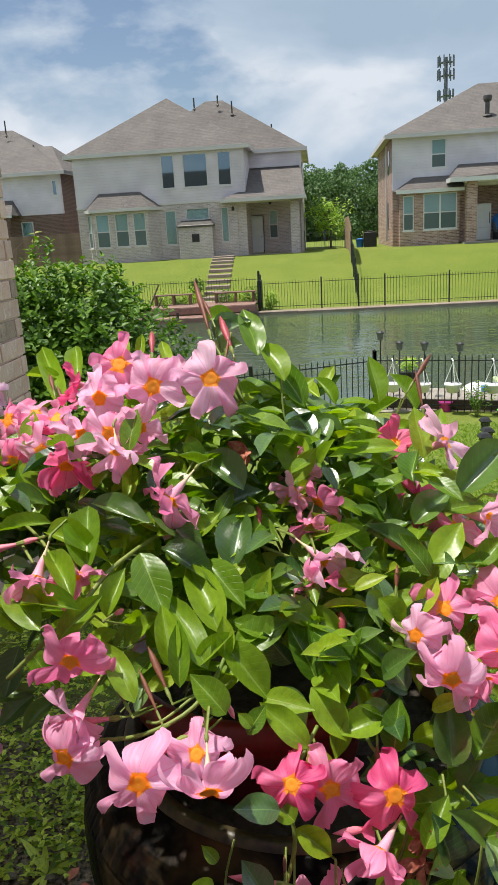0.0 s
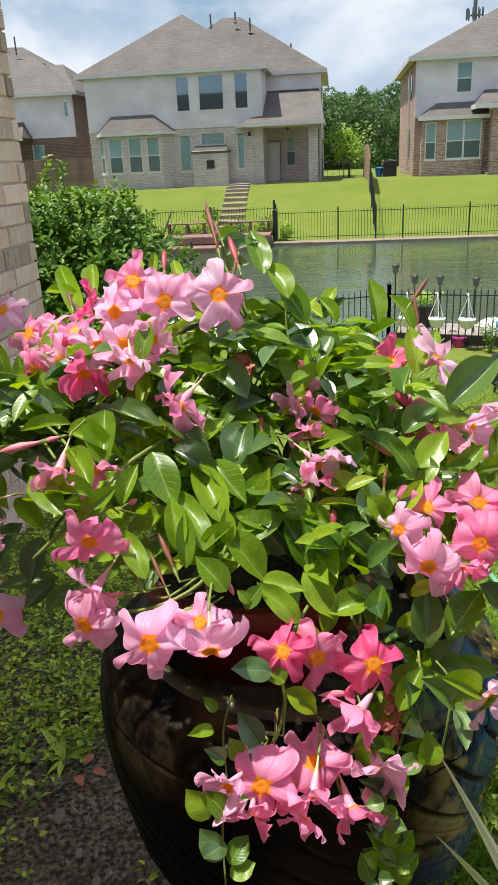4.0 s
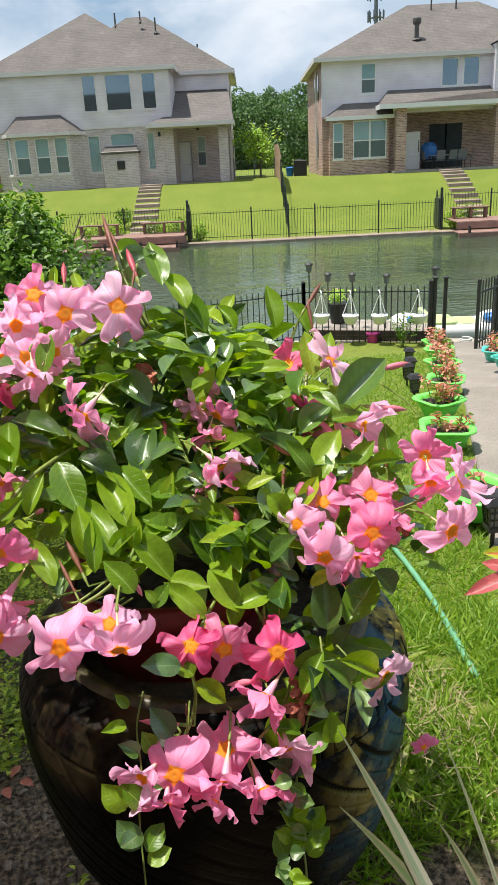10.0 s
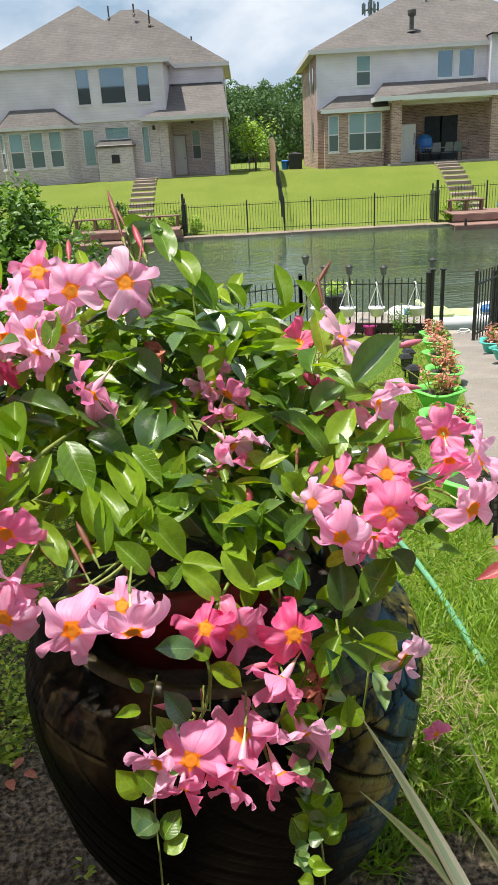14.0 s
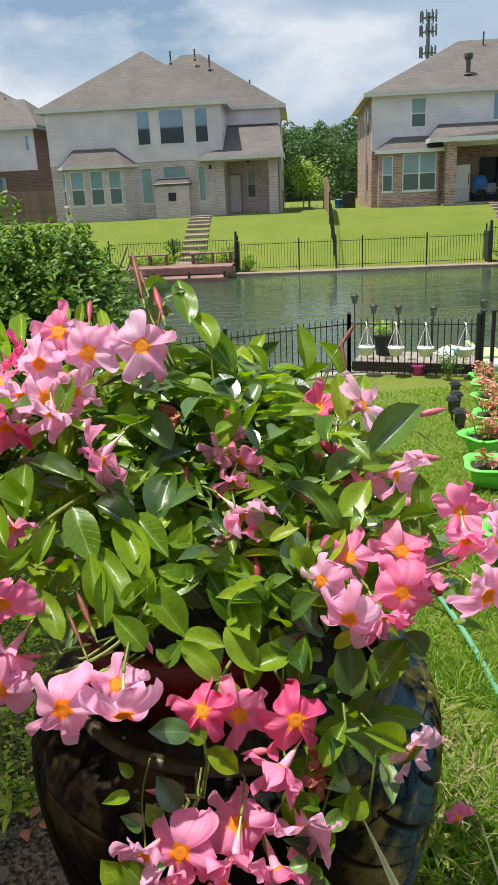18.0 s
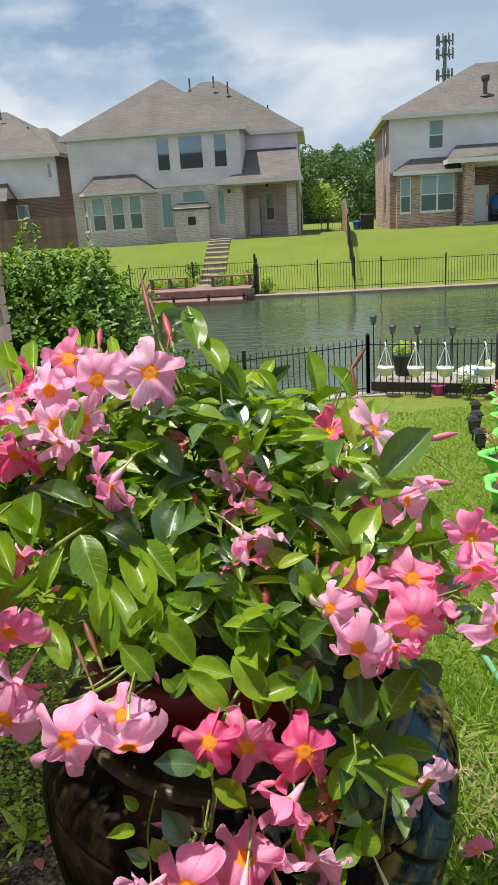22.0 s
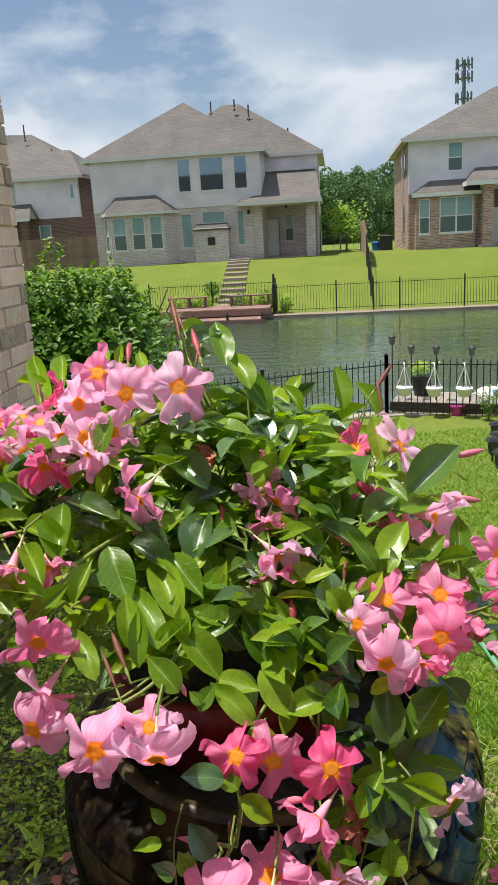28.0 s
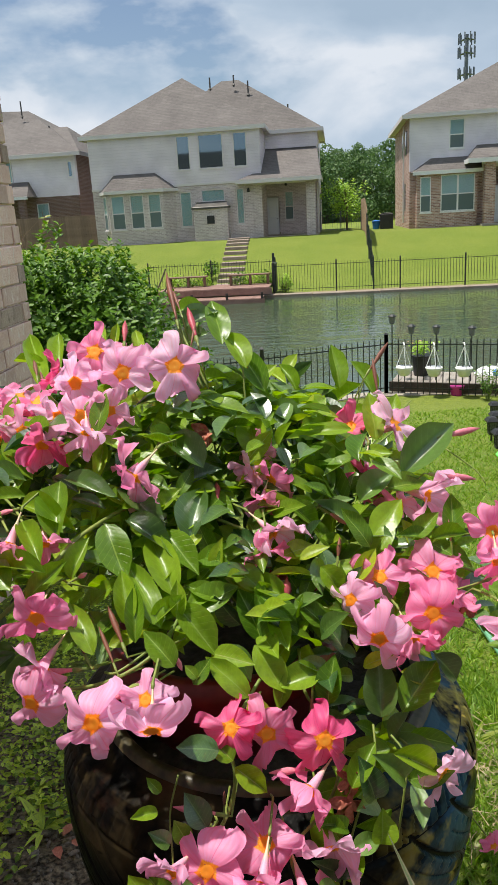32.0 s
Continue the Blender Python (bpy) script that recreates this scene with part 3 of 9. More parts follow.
def build_ground():
    xs = [-900, -300, -120, -60, -35, -25, -18, -12, -9, -7, -5.5, -4.5, -3.6] + [-3 + 0.15 * i for i in range(68)] + [7.6, 8.3, 9.2, 10.5, 12, 14, 17, 21, 26, 35, 60, 120, 300, 900]
    ts = [0.0 + i / 60 for i in range(61)]
    fv = [33.0, 33.06, 33.5, 34.2, 35, 36, 37, 38, 39, 40, 41, 42, 43, 44, 45, 46, 47, 50, 56, 66, 90, 140, 300, 1500]
    p, f = [], []
    rows = len([-300, -60, -15, -5]) + len(ts) + 2 + len(fv)
    for x in xs:
        e = near_edge(min(max(x, -12), 14))
        ys = [-300, -60, -15, -5] + [-2 + (e + 2) * t for t in ts] + [e + 0.06, e + 0.5]
        for y in ys:
            p.append((x, y, ground_z(x, y) if y <= e else -3.0))
        for v in fv:
            y = (v - x * FV.x) / FV.y
            p.append((x, y, ground_z(x, y) if v > 33.05 else -3.0))
    for i in range(len(xs) - 1):
        for j in range(rows - 1):
            a = i * rows + j
            f.append((a, a + rows, a + rows + 1, a + 1))
    me = bpy.data.meshes.new("ground")
    me.from_pydata(p, [], f)
    me.polygons.foreach_set("use_smooth", [True] * len(me.polygons))
    mt = bpy.data.materials.new("soil and mown grass")
    mt.use_nodes = True
    n, l = mt.node_tree.nodes, mt.node_tree.links
    b = n["Principled BSDF"]
    co = n.new("ShaderNodeTexCoord")
    sep = n.new("ShaderNodeSeparateXYZ")
    l.new(co.outputs["Object"], sep.inputs[0])

    def tex(scale, detail=5):
        t = n.new("ShaderNodeTexNoise")
        t.inputs["Scale"].default_value, t.inputs["Detail"].default_value = scale, detail
        l.new(co.outputs["Object"], t.inputs["Vector"])
        return t.outputs[0]

    def mixc(fac, a, c):
        x = n.new("ShaderNodeMix")
        x.data_type = "RGBA"
        for k, val in ((0, fac), (6, a), (7, c)):
            if isinstance(val, tuple):
                x.inputs[k].default_value = (*val, 1)
            else:
                l.new(val, x.inputs[k])
        return x.outputs[2]

    def rng(val, a, c):
        x = n.new("ShaderNodeMapRange")
        x.inputs[1].default_value, x.inputs[2].default_value = a, c
        l.new(val, x.inputs[0])
        return x.outputs[0]
    fine, mid, wide = tex(64, 10), tex(14), tex(0.5, 3)
    soil = mixc(rng(fine, 0.40, 0.70), (0.042, 0.031, 0.02), (0.40, 0.30, 0.195))
    soil = mixc(rng(mid, 0.5, 0.75), soil, (0.07, 0.053, 0.035))
    lawn = mixc(rng(wide, 0.35, 0.65), (0.165, 0.225, 0.016), (0.225, 0.27, 0.03))
    lawn = mixc(rng(mid, 0.3, 0.75), lawn, (0.12, 0.17, 0.018))
    across = n.new("ShaderNodeVectorMath")
    across.operation = "DOT_PRODUCT"
    across.inputs[1].default_value = FV
    l.new(co.outputs["Object"], across.inputs[0])
    lip = n.new("ShaderNodeMath")
    lip.operation = "MULTIPLY_ADD"
    l.new(tex(2.2), lip.inputs[0])
    lip.inputs[1].default_value = 1.6
    l.new(across.outputs["Value"], lip.inputs[2])
    near = n.new("ShaderNodeMath")
    near.operation = "LESS_THAN"
    near.inputs[1].default_value = 33.0
    l.new(across.outputs["Value"], near.inputs[0])
    dry = n.new("ShaderNodeMath")
    dry.operation = "MAXIMUM"
    l.new(rng(lip.outputs[0], 34.2, 34.9), dry.inputs[0])
    l.new(near.outputs[0], dry.inputs[1])
    lawn = mixc(dry.outputs[0], (0.34, 0.26, 0.15), lawn)
    # bare soil round the planter, grass towards the canal
    edge = n.new("ShaderNodeMath")
    edge.operation = "MULTIPLY_ADD"
    l.new(sep.outputs[0], edge.inputs[0])
    edge.inputs[1].default_value = 0.9
    l.new(sep.outputs[1], edge.inputs[2])
    rag = n.new("ShaderNodeMath")
    rag.operation = "MULTIPLY_ADD"
    l.new(mid, rag.inputs[0])
    rag.inputs[1].default_value = 0.8
    l.new(edge.outputs[0], rag.inputs[2])
    l.new(mixc(rng(rag.outputs[0], 2.1, 2.7), soil, lawn), b.inputs["Base Color"])
    b.inputs["Roughness"].default_value = 0.95
    bp = n.new("ShaderNodeBump")
    bp.inputs["Strength"].default_value, bp.inputs["Distance"].default_value = 1.0, 0.03
    l.new(fine, bp.inputs["Height"])
    l.new(bp.outputs[0], b.inputs["Normal"])
    me.materials.append(mt)
    return tagged(new("ground", me), "bare dark soil and mown grass sloping to a canal", "ground", kind="structure")


build_ground()

# the sheet of water lies between both banks; the land covers its rims
w = Bag()
xs = [-400, -60, -20, -12, -6, 0, 2.6, 5, 9, 14, 20, 60, 400]
for i in range(len(xs) - 1):
    q = []
    for x in (xs[i], xs[i + 1]):
        q.append(((x, near_edge(min(max(x, -12), 14)) + 0.03, WATER_Z), (x, (33.03 - x * FV.x) / FV.y, WATER_Z)))
    w.add([q[0][0], q[1][0], q[1][1], q[0][1]], [(0, 1, 2, 3)])
tagged(part("water", w, M_WATER), "rippled green canal water", "water", kind="structure")

far_kerb = Bag()
for i in range(24):
    u = -30 + i * 2.9
    far_kerb.box(u, 32.92, -2.3, u + 2.885, 33.42, -1.69 + 0.01 * math.sin(i * 2.3), c=0.02)
tagged(part("bank_kerb", far_kerb, M_KERB, m=FAR), "pale concrete kerb along the far bank", "kerb", kind="structure")
near_kerb = Bag()
for i in range(16):
    x = -10 + i * 1.5
    near_kerb.slab([(x, near_edge(x) - 0.2, -1.66), (x + 1.48, near_edge(x + 1.48) - 0.2, -1.66), (x + 1.48, near_edge(x + 1.48) + 0.12, -1.66), (x, near_edge(x) + 0.12, -1.66)], 0.7)
tagged(part("bank_kerb", near_kerb, M_CONC), "concrete kerb along the near bank", "kerb", kind="structure")

# ---- houses across the canal ----
M_PANE = bpy.data.materials.new("dark reflecting pane")
M_PANE.use_nodes = True
_b = M_PANE.node_tree.nodes["Principled BSDF"]
_b.inputs["Base Color"].default_value, _b.inputs["Roughness"].default_value = (0.012, 0.016, 0.02, 1), 0.03
_b.inputs["IOR"].default_value, _b.inputs["Specular Tint"].default_value = 3.2, (0.72, 0.93, 1.0, 1)


def window(house, u0, u1, z0, z1, v, kind="blind", bars=0, sill=True, trim=None, m=None, split=0.47):
    """A window in a wall facing the canal at v: frame, sill, then blind and screen behind glass, or a plain dark pane."""
    t, d = 0.055, 0.05
    fr = wall_openings(u0 - t, u1 + t, z0 - t, z1 + t, v - d, d + 0.06, [(u0, u1, z0, z1)])
    wd = part("window", fr, trim or M_TRIM, house, m=m)
    for k in range(bars):
        x = u0 + (u1 - u0) * (k + 1) / (bars + 1)
        part("mullion", Bag().box(x - 0.05, v - d + 0.006, z0, x + 0.05, v + 0.05, z1), trim or M_TRIM, wd)
    zm = z0 + (z1 - z0) * split
    if kind == "sash":
        part("meeting_rail", Bag().box(u0, v - d + 0.008, zm - 0.03, u1, v + 0.045, zm + 0.03), trim or M_TRIM, wd)
    if kind == "dark":
        part("pane", Bag().box(u0, v - 0.012, z0, u1, v + 0.008, z1), M_PANE, wd)
    else:
        lo = zm if kind == "sash" else z0
        part("blind", Bag().box(u0, v + 0.004, lo, u1, v + 0.03, z1), M_BLIND, wd, "pale green closed blind")
        if kind == "sash":
            part("insect_screen", Bag().box(u0, v - 0.016, z0, u1, v - 0.002, zm - 0.03), M_SCREEN, wd, "dark insect screen")
        pane = part("pane", Bag().box(u0, v - 0.006 - 0.004, lo, u1, v - 0.004, z1), M_GLASS, wd)
        pane.visible_shadow = False
    if sill:
        part("sill", Bag().box(u0 - 0.1, v - 0.1, z0 - 0.13, u1 + 0.1, v + 0.03, z0 - t - 0.003), trim or M_TRIM, wd)
    return wd


def wall_openings(u0, u1, z0, z1, v, thick, holes):
    """A wall facing the canal with openings (a0, a1, b0, b1) cut through, as one closed mesh."""
    us = sorted({u0, u1, *[h[0] for h in holes], *[h[1] for h in holes]})
    zs = sorted({z0, z1, *[h[2] for h in holes], *[h[3] for h in holes]})
    nu, nz = len(us), len(zs)

    def solid(i, j):
        if not (0 <= i < nu - 1 and 0 <= j < nz - 1):
            return False
        cu, cz = (us[i] + us[i + 1]) / 2, (zs[j] + zs[j + 1]) / 2
        return not any(h[0] < cu < h[1] and h[2] < cz < h[3] for h in holes)

    def at(i, j, back):
        return (i * nz + j) * 2 + back
    p = [(x, y, z) for x in us for z in zs for y in (v, v + thick)]
    f = []
    for i in range(nu - 1):
        for j in range(nz - 1):
            if not solid(i, j):
                continue
            f.append((at(i, j, 0), at(i + 1, j, 0), at(i + 1, j + 1, 0), at(i, j + 1, 0)))
            f.append((at(i, j + 1, 1), at(i + 1, j + 1, 1), at(i + 1, j, 1), at(i, j, 1)))
            if not solid(i - 1, j):
                f.append((at(i, j, 1), at(i, j, 0), at(i, j + 1, 0), at(i, j + 1, 1)))
            if not solid(i + 1, j):
                f.append((at(i + 1, j, 0), at(i + 1, j, 1), at(i + 1, j + 1, 1), at(i + 1, j + 1, 0)))
            if not solid(i, j - 1):
                f.append((at(i, j, 1), at(i + 1, j, 1), at(i + 1, j, 0), at(i, j, 0)))
            if not solid(i, j + 1):
                f.append((at(i, j + 1, 0), at(i + 1, j + 1, 0), at(i + 1, j + 1, 1), at(i, j + 1, 1)))
    return Bag().add(p, f)


def hip_roof(house, u0, u1, v0, v1, z, ridge, zr, name="roof", mat=None, fascia=0.2):
    """A hip roof over a rectangle; ridge: (u, v, u, v)."""
    a, b2 = Vector((ridge[0], ridge[1], zr)), Vector((ridge[2], ridge[3], zr))
    c = [Vector((u0, v0, z)), Vector((u1, v0, z)), Vector((u1, v1, z)), Vector((u0, v1, z))]
    bag = Bag()
    bag.add([*c, a, b2], [(0, 1, 5, 4), (1, 2, 5), (2, 3, 4, 5), (3, 0, 4), (3, 2, 1, 0)])
    rf = part(name, bag, mat or M_SHINGLE, house)
    fa = Bag()
    fa.box(u0 - 0.03, v0 - 0.03, z - fascia, u1 + 0.03, v0 + 0.02, z + 0.03)
    fa.box(u0 - 0.03, v1 - 0.02, z - fascia, u1 + 0.03, v1 + 0.03, z + 0.03)
    fa.box(u0 - 0.03, v0 + 0.02, z - fascia, u0 + 0.02, v1 - 0.02, z + 0.03)
    fa.box(u1 - 0.02, v0 + 0.02, z - fascia, u1 + 0.03, v1 - 0.02, z + 0.03)
    fa.box(u0 + 0.02, v0 + 0.02, z - 0.06, u1 - 0.02, v1 - 0.02, z - 0.02)
    part("fascia", fa, M_TRIM, rf)
    return rf


def vent_pipe(roof, u, v, z0, z1, r=0.05, cap=False):
    b = Bag().lathe([(r, 0), (r, z1 - z0)], 10, pose(u, v, z0))
    if cap:
        b.lathe([(r * 1.6, 0), (r * 1.9, 0.12), (r * 1.9, 0.3), (r * 1.2, 0.36)], 10, pose(u, v, z1 - 0.3))
    b.lathe([(r * 2.4, 0), (r * 1.1, 0.1)], 10, pose(u, v, z0 + 0.1))
    part("vent_pipe", b, M_METAL, roof)


def house_grey():
    h = thing("house", "two-storey house of grey lap siding over pale brick", "house", FAR)
    up = [(-9.1, -8.32, 4.46, 6.32), (-7.8, -6.36, 4.46, 6.32), (-5.75, -4.97, 4.46, 6.32)]
    low = [(-9.1, -8.42, 1.25, 3.22), (-7.8, -6.42, 2.6, 3.28), (-5.72, -5.28, 1.25, 3.24)]
    part("upper_wall", wall_openings(-14.4, -4.2, 3.62, 6.6, 46.0, 0.3, up), M_SIDING_GREY, h)
    part("lower_wall", wall_openings(-14.4, -4.2, 0.0, 3.62, 46.02, 0.3, low + [(-13.3, -9.7, 1.0, 3.3)]), M_BRICK_GREY, h)
    part("belt_trim", Bag().box(-14.42, 45.97, 3.56, -4.18, 46.02, 3.68), M_TRIM, h)
    part("upper_side_wall", Bag().box(-4.5, 46.3, 3.62, -4.2, 49.5, 6.6), M_SIDING_GREY, h)
    part("left_side_wall", Bag().box(-14.4, 46.32, 0.0, -14.1, 58, 6.6), M_SIDING_GREY, h)
    back = wall_openings(-4.2, -0.95, 3.9, 6.6, 49.5, 0.3, [])
    part("recessed_upper_wall", back, M_SIDING_GREY, h)
    part("recess_trim", Bag().box(-4.2, 49.46, 5.5, -0.95, 49.5, 5.56), M_METAL, h, "dark flashing strip")
    part("porch_wall", wall_openings(-4.5, -0.95, 0.3, 3.9, 49.5, 0.3, [(-4.3, -3.45, 0.45, 2.75), (-3.1, -2.55, 1.3, 3.0)]), M_BRICK_GREY, h)
    part("right_side_wall", Bag().box(-1.25, 49.8, 0.0, -0.95, 58, 3.5), M_BRICK_GREY, h)
    part("right_upper_side_wall", Bag().box(-1.25, 49.8, 3.5, -0.97, 58, 6.6), M_SIDING_GREY, h)
    part("rear_wall", Bag().box(-14.1, 57.7, 0.0, -1.25, 58, 6.6), M_SIDING_GREY, h)
    part("porch_side_wall", Bag().box(-4.5, 46.32, 0.0, -4.22, 49.5, 3.6), M_BRICK_GREY, h)
    part("room_lining", Bag().box(-13.9, 48.2, 0.1, -4.6, 48.3, 6.4), M_DARKROOM, h)
    for a in up:
        window(h, a[0] + 0.05, a[1] - 0.05, a[2] + 0.05, a[3] - 0.05, 46.06, "dark")
    window(h, low[0][0] + 0.05, low[0][1] - 0.05, 1.3, 3.17, 46.1, "blind")
    window(h, low[1][0] + 0.05, low[1][1] - 0.05, 2.65, 3.23, 46.1, "blind")
    window(h, low[2][0] + 0.05, low[2][1] - 0.05, 1.3, 3.19, 46.1, "blind")
    window(h, -3.05, -2.6, 1.35, 2.95, 49.56, "sash")
    # bay with canted sides
    plan = [(-13.8, 46.0), (-13.25, 45.2), (-9.95, 45.2), (-9.4, 46.0)]
    bw = part("bay", wall_openings(-13.25, -9.95, 0.0, 3.45, 45.2, 0.12, [(-13.1, -12.3, 1.3, 3.2), (-11.95, -11.15, 1.3, 3.2), (-10.85, -10.1, 1.3, 3.2)]), M_BRICK_GREY, h)
    for (a, b) in ((plan[0], plan[1]), (plan[2], plan[3])):
        part("bay_side", Bag().slab([(a[0], a[1], 0), (b[0], b[1], 0), (b[0], b[1], 3.45), (a[0], a[1], 3.45)], 0.12), M_BRICK_GREY, bw)
    for u0, u1 in ((-13.05, -12.35), (-11.9, -11.2), (-10.8, -10.15)):
        window(h, u0, u1, 1.35, 3.15, 45.26, "sash")
    window(h, -0.26, 0.26, 1.35, 3.15, -0.03, "sash", m=pose(-13.525, 45.6, 0, 0, 0, -55.5))
    rb = Bag()
    lo = [(-14.05, 46.05, 3.45), (-13.4, 44.95, 3.45), (-9.8, 44.95, 3.45), (-9.15, 46.05, 3.45)]
    hi = [(-13.0, 46.0, 4.4), (-12.9, 45.95, 4.4), (-10.6, 45.95, 4.4), (-10.5, 46.0, 4.4)]
    rb.add(lo + hi, [(0, 1, 5, 4), (1, 2, 6, 5), (2, 3, 7, 6), (4, 5, 6, 7), (3, 2, 1, 0)])
    br = part("bay_roof", rb, M_SHINGLE, h)
    fb = Bag()
    for a, b in zip(lo, lo[1:]):
        fb.slab([(a[0], a[1] - 0.01, 3.3), (b[0], b[1] - 0.01, 3.3), (b[0], b[1] - 0.01, 3.48), (a[0], a[1] - 0.01, 3.48)], 0.05)
    part("fascia", fb, M_TRIM, br)
    # outdoor fireplace
    fp = part("fireplace_bump", Bag().box(-8.2, 45.25, 0.0, -6.2, 46.02, 2.2, c=0.02), M_BRICK_GREY, h)
    part("cap", Bag().box(-8.3, 45.15, 2.2, -6.1, 46.0, 2.32, c=0.03).add([(-8.2, 45.2, 2.32), (-6.2, 45.2, 2.32), (-6.3, 45.98, 2.6), (-8.1, 45.98, 2.6)], [(0, 1, 2, 3)]), M_METAL, fp, "dark sloping metal cap")
    part("grille", Bag().box(-7.42, 45.2, 1.35, -6.98, 45.26, 1.8), M_BLACKPLASTIC, fp, "small dark grille")
    # porch
    pr = part("porch_slab", Bag().box(-5.2, 46.05, 0.0, -0.9, 49.5, 0.42, c=0.02), M_CONC, h)
    for u0, u1 in ((-5.25, -4.72), (-1.62, -1.08)):
        part("column", Bag().box(u0, 45.98, 0.05, u1, 46.5, 3.42, c=0.015), M_BRICK_GREY, h)
    part("porch_beam", Bag().box(-5.2, 46.0, 3.38, -1.0, 46.4, 3.62), M_TRIM, h)
    part("porch_ceiling", Bag().box(-5.2, 46.4, 3.56, -1.0, 49.5, 3.6), M_TRIM_WHITE, h)
    rp = Bag()
    rp.add([(-5.6, 45.1, 3.62), (-0.7, 45.1, 3.62), (-0.7, 49.5, 3.62), (-1.0, 49.5, 5.5), (-4.2, 49.5, 5.5), (-4.2, 46.0, 4.01), (-4.68, 46.0, 4.01), (-5.6, 46.0, 3.62)],
           [(0, 1, 3, 4, 5, 6), (1, 2, 3), (0, 6, 7), (0, 7, 2, 1)])
    rr = part("porch_roof", rp, M_SHINGLE, h)
    part("fascia", Bag().box(-5.62, 45.06, 3.44, -0.68, 45.12, 3.66).box(-0.74, 45.12, 3.44, -0.68, 49.5, 3.66).box(-5.62, 45.12, 3.44, -5.56, 45.98, 3.66), M_TRIM, rr)
    dr = part("door", Bag().box(-4.25, 49.46, 0.45, -3.5, 49.54, 2.7, c=0.01), M_DOOR, h)
    part("pane", Bag().box(-4.08, 49.43, 1.5, -3.68, 49.455, 2.5), M_TRIM_WHITE, dr, "frosted pale pane")
    part("handle", Bag().lathe([(0.02, 0), (0.035, 0.02), (0.03, 0.07)], 8, pose(-3.6, 49.47, 1.4, 90, 0, 0)), M_METAL, dr)
    part("porch_lamp", Bag().lathe([(0.06, 0), (0.09, 0.05), (0.07, 0.2), (0.02, 0.24)], 8, pose(-4.98, 45.93, 3.0)), M_BLACKPLASTIC, h)
    part("porch_lamp", Bag().lathe([(0.05, 0), (0.09, 0.05), (0.07, 0.18), (0.02, 0.22)], 8, pose(-2.9, 48, 3.3)), M_BLACKPLASTIC, h)
    r1 = hip_roof(h, -14.85, -3.85, 45.8, 56.4, 6.62, (-9.38, 51.0, -9.36, 51.1), 10.2)
    r2 = hip_roof(h, -12.5, -0.6, 49.3, 58.45, 6.6, (-7.25, 53.6, -6.1, 53.6), 10.25)
    for a in ((-7.8, 52.2, 9.5, 10.3), (-6.3, 52.6, 9.7, 10.4), (-5.35, 52.2, 9.0, 9.95), (-2.8, 51.5, 7.6, 8.3)):
        vent_pipe(r2, *a)
    part("downpipe", Bag().box(-1.06, 49.4, 0.4, -0.96, 49.48, 5.6), M_TRIM, h)
    part("side_window", Bag().box(-0.955, 51.3, 4.6, -0.93, 51.9, 5.9), M_PANE, h)
    part("side_window", Bag().box(-0.955, 53.6, 1.2, -0.93, 54.5, 2.9), M_PANE, h)


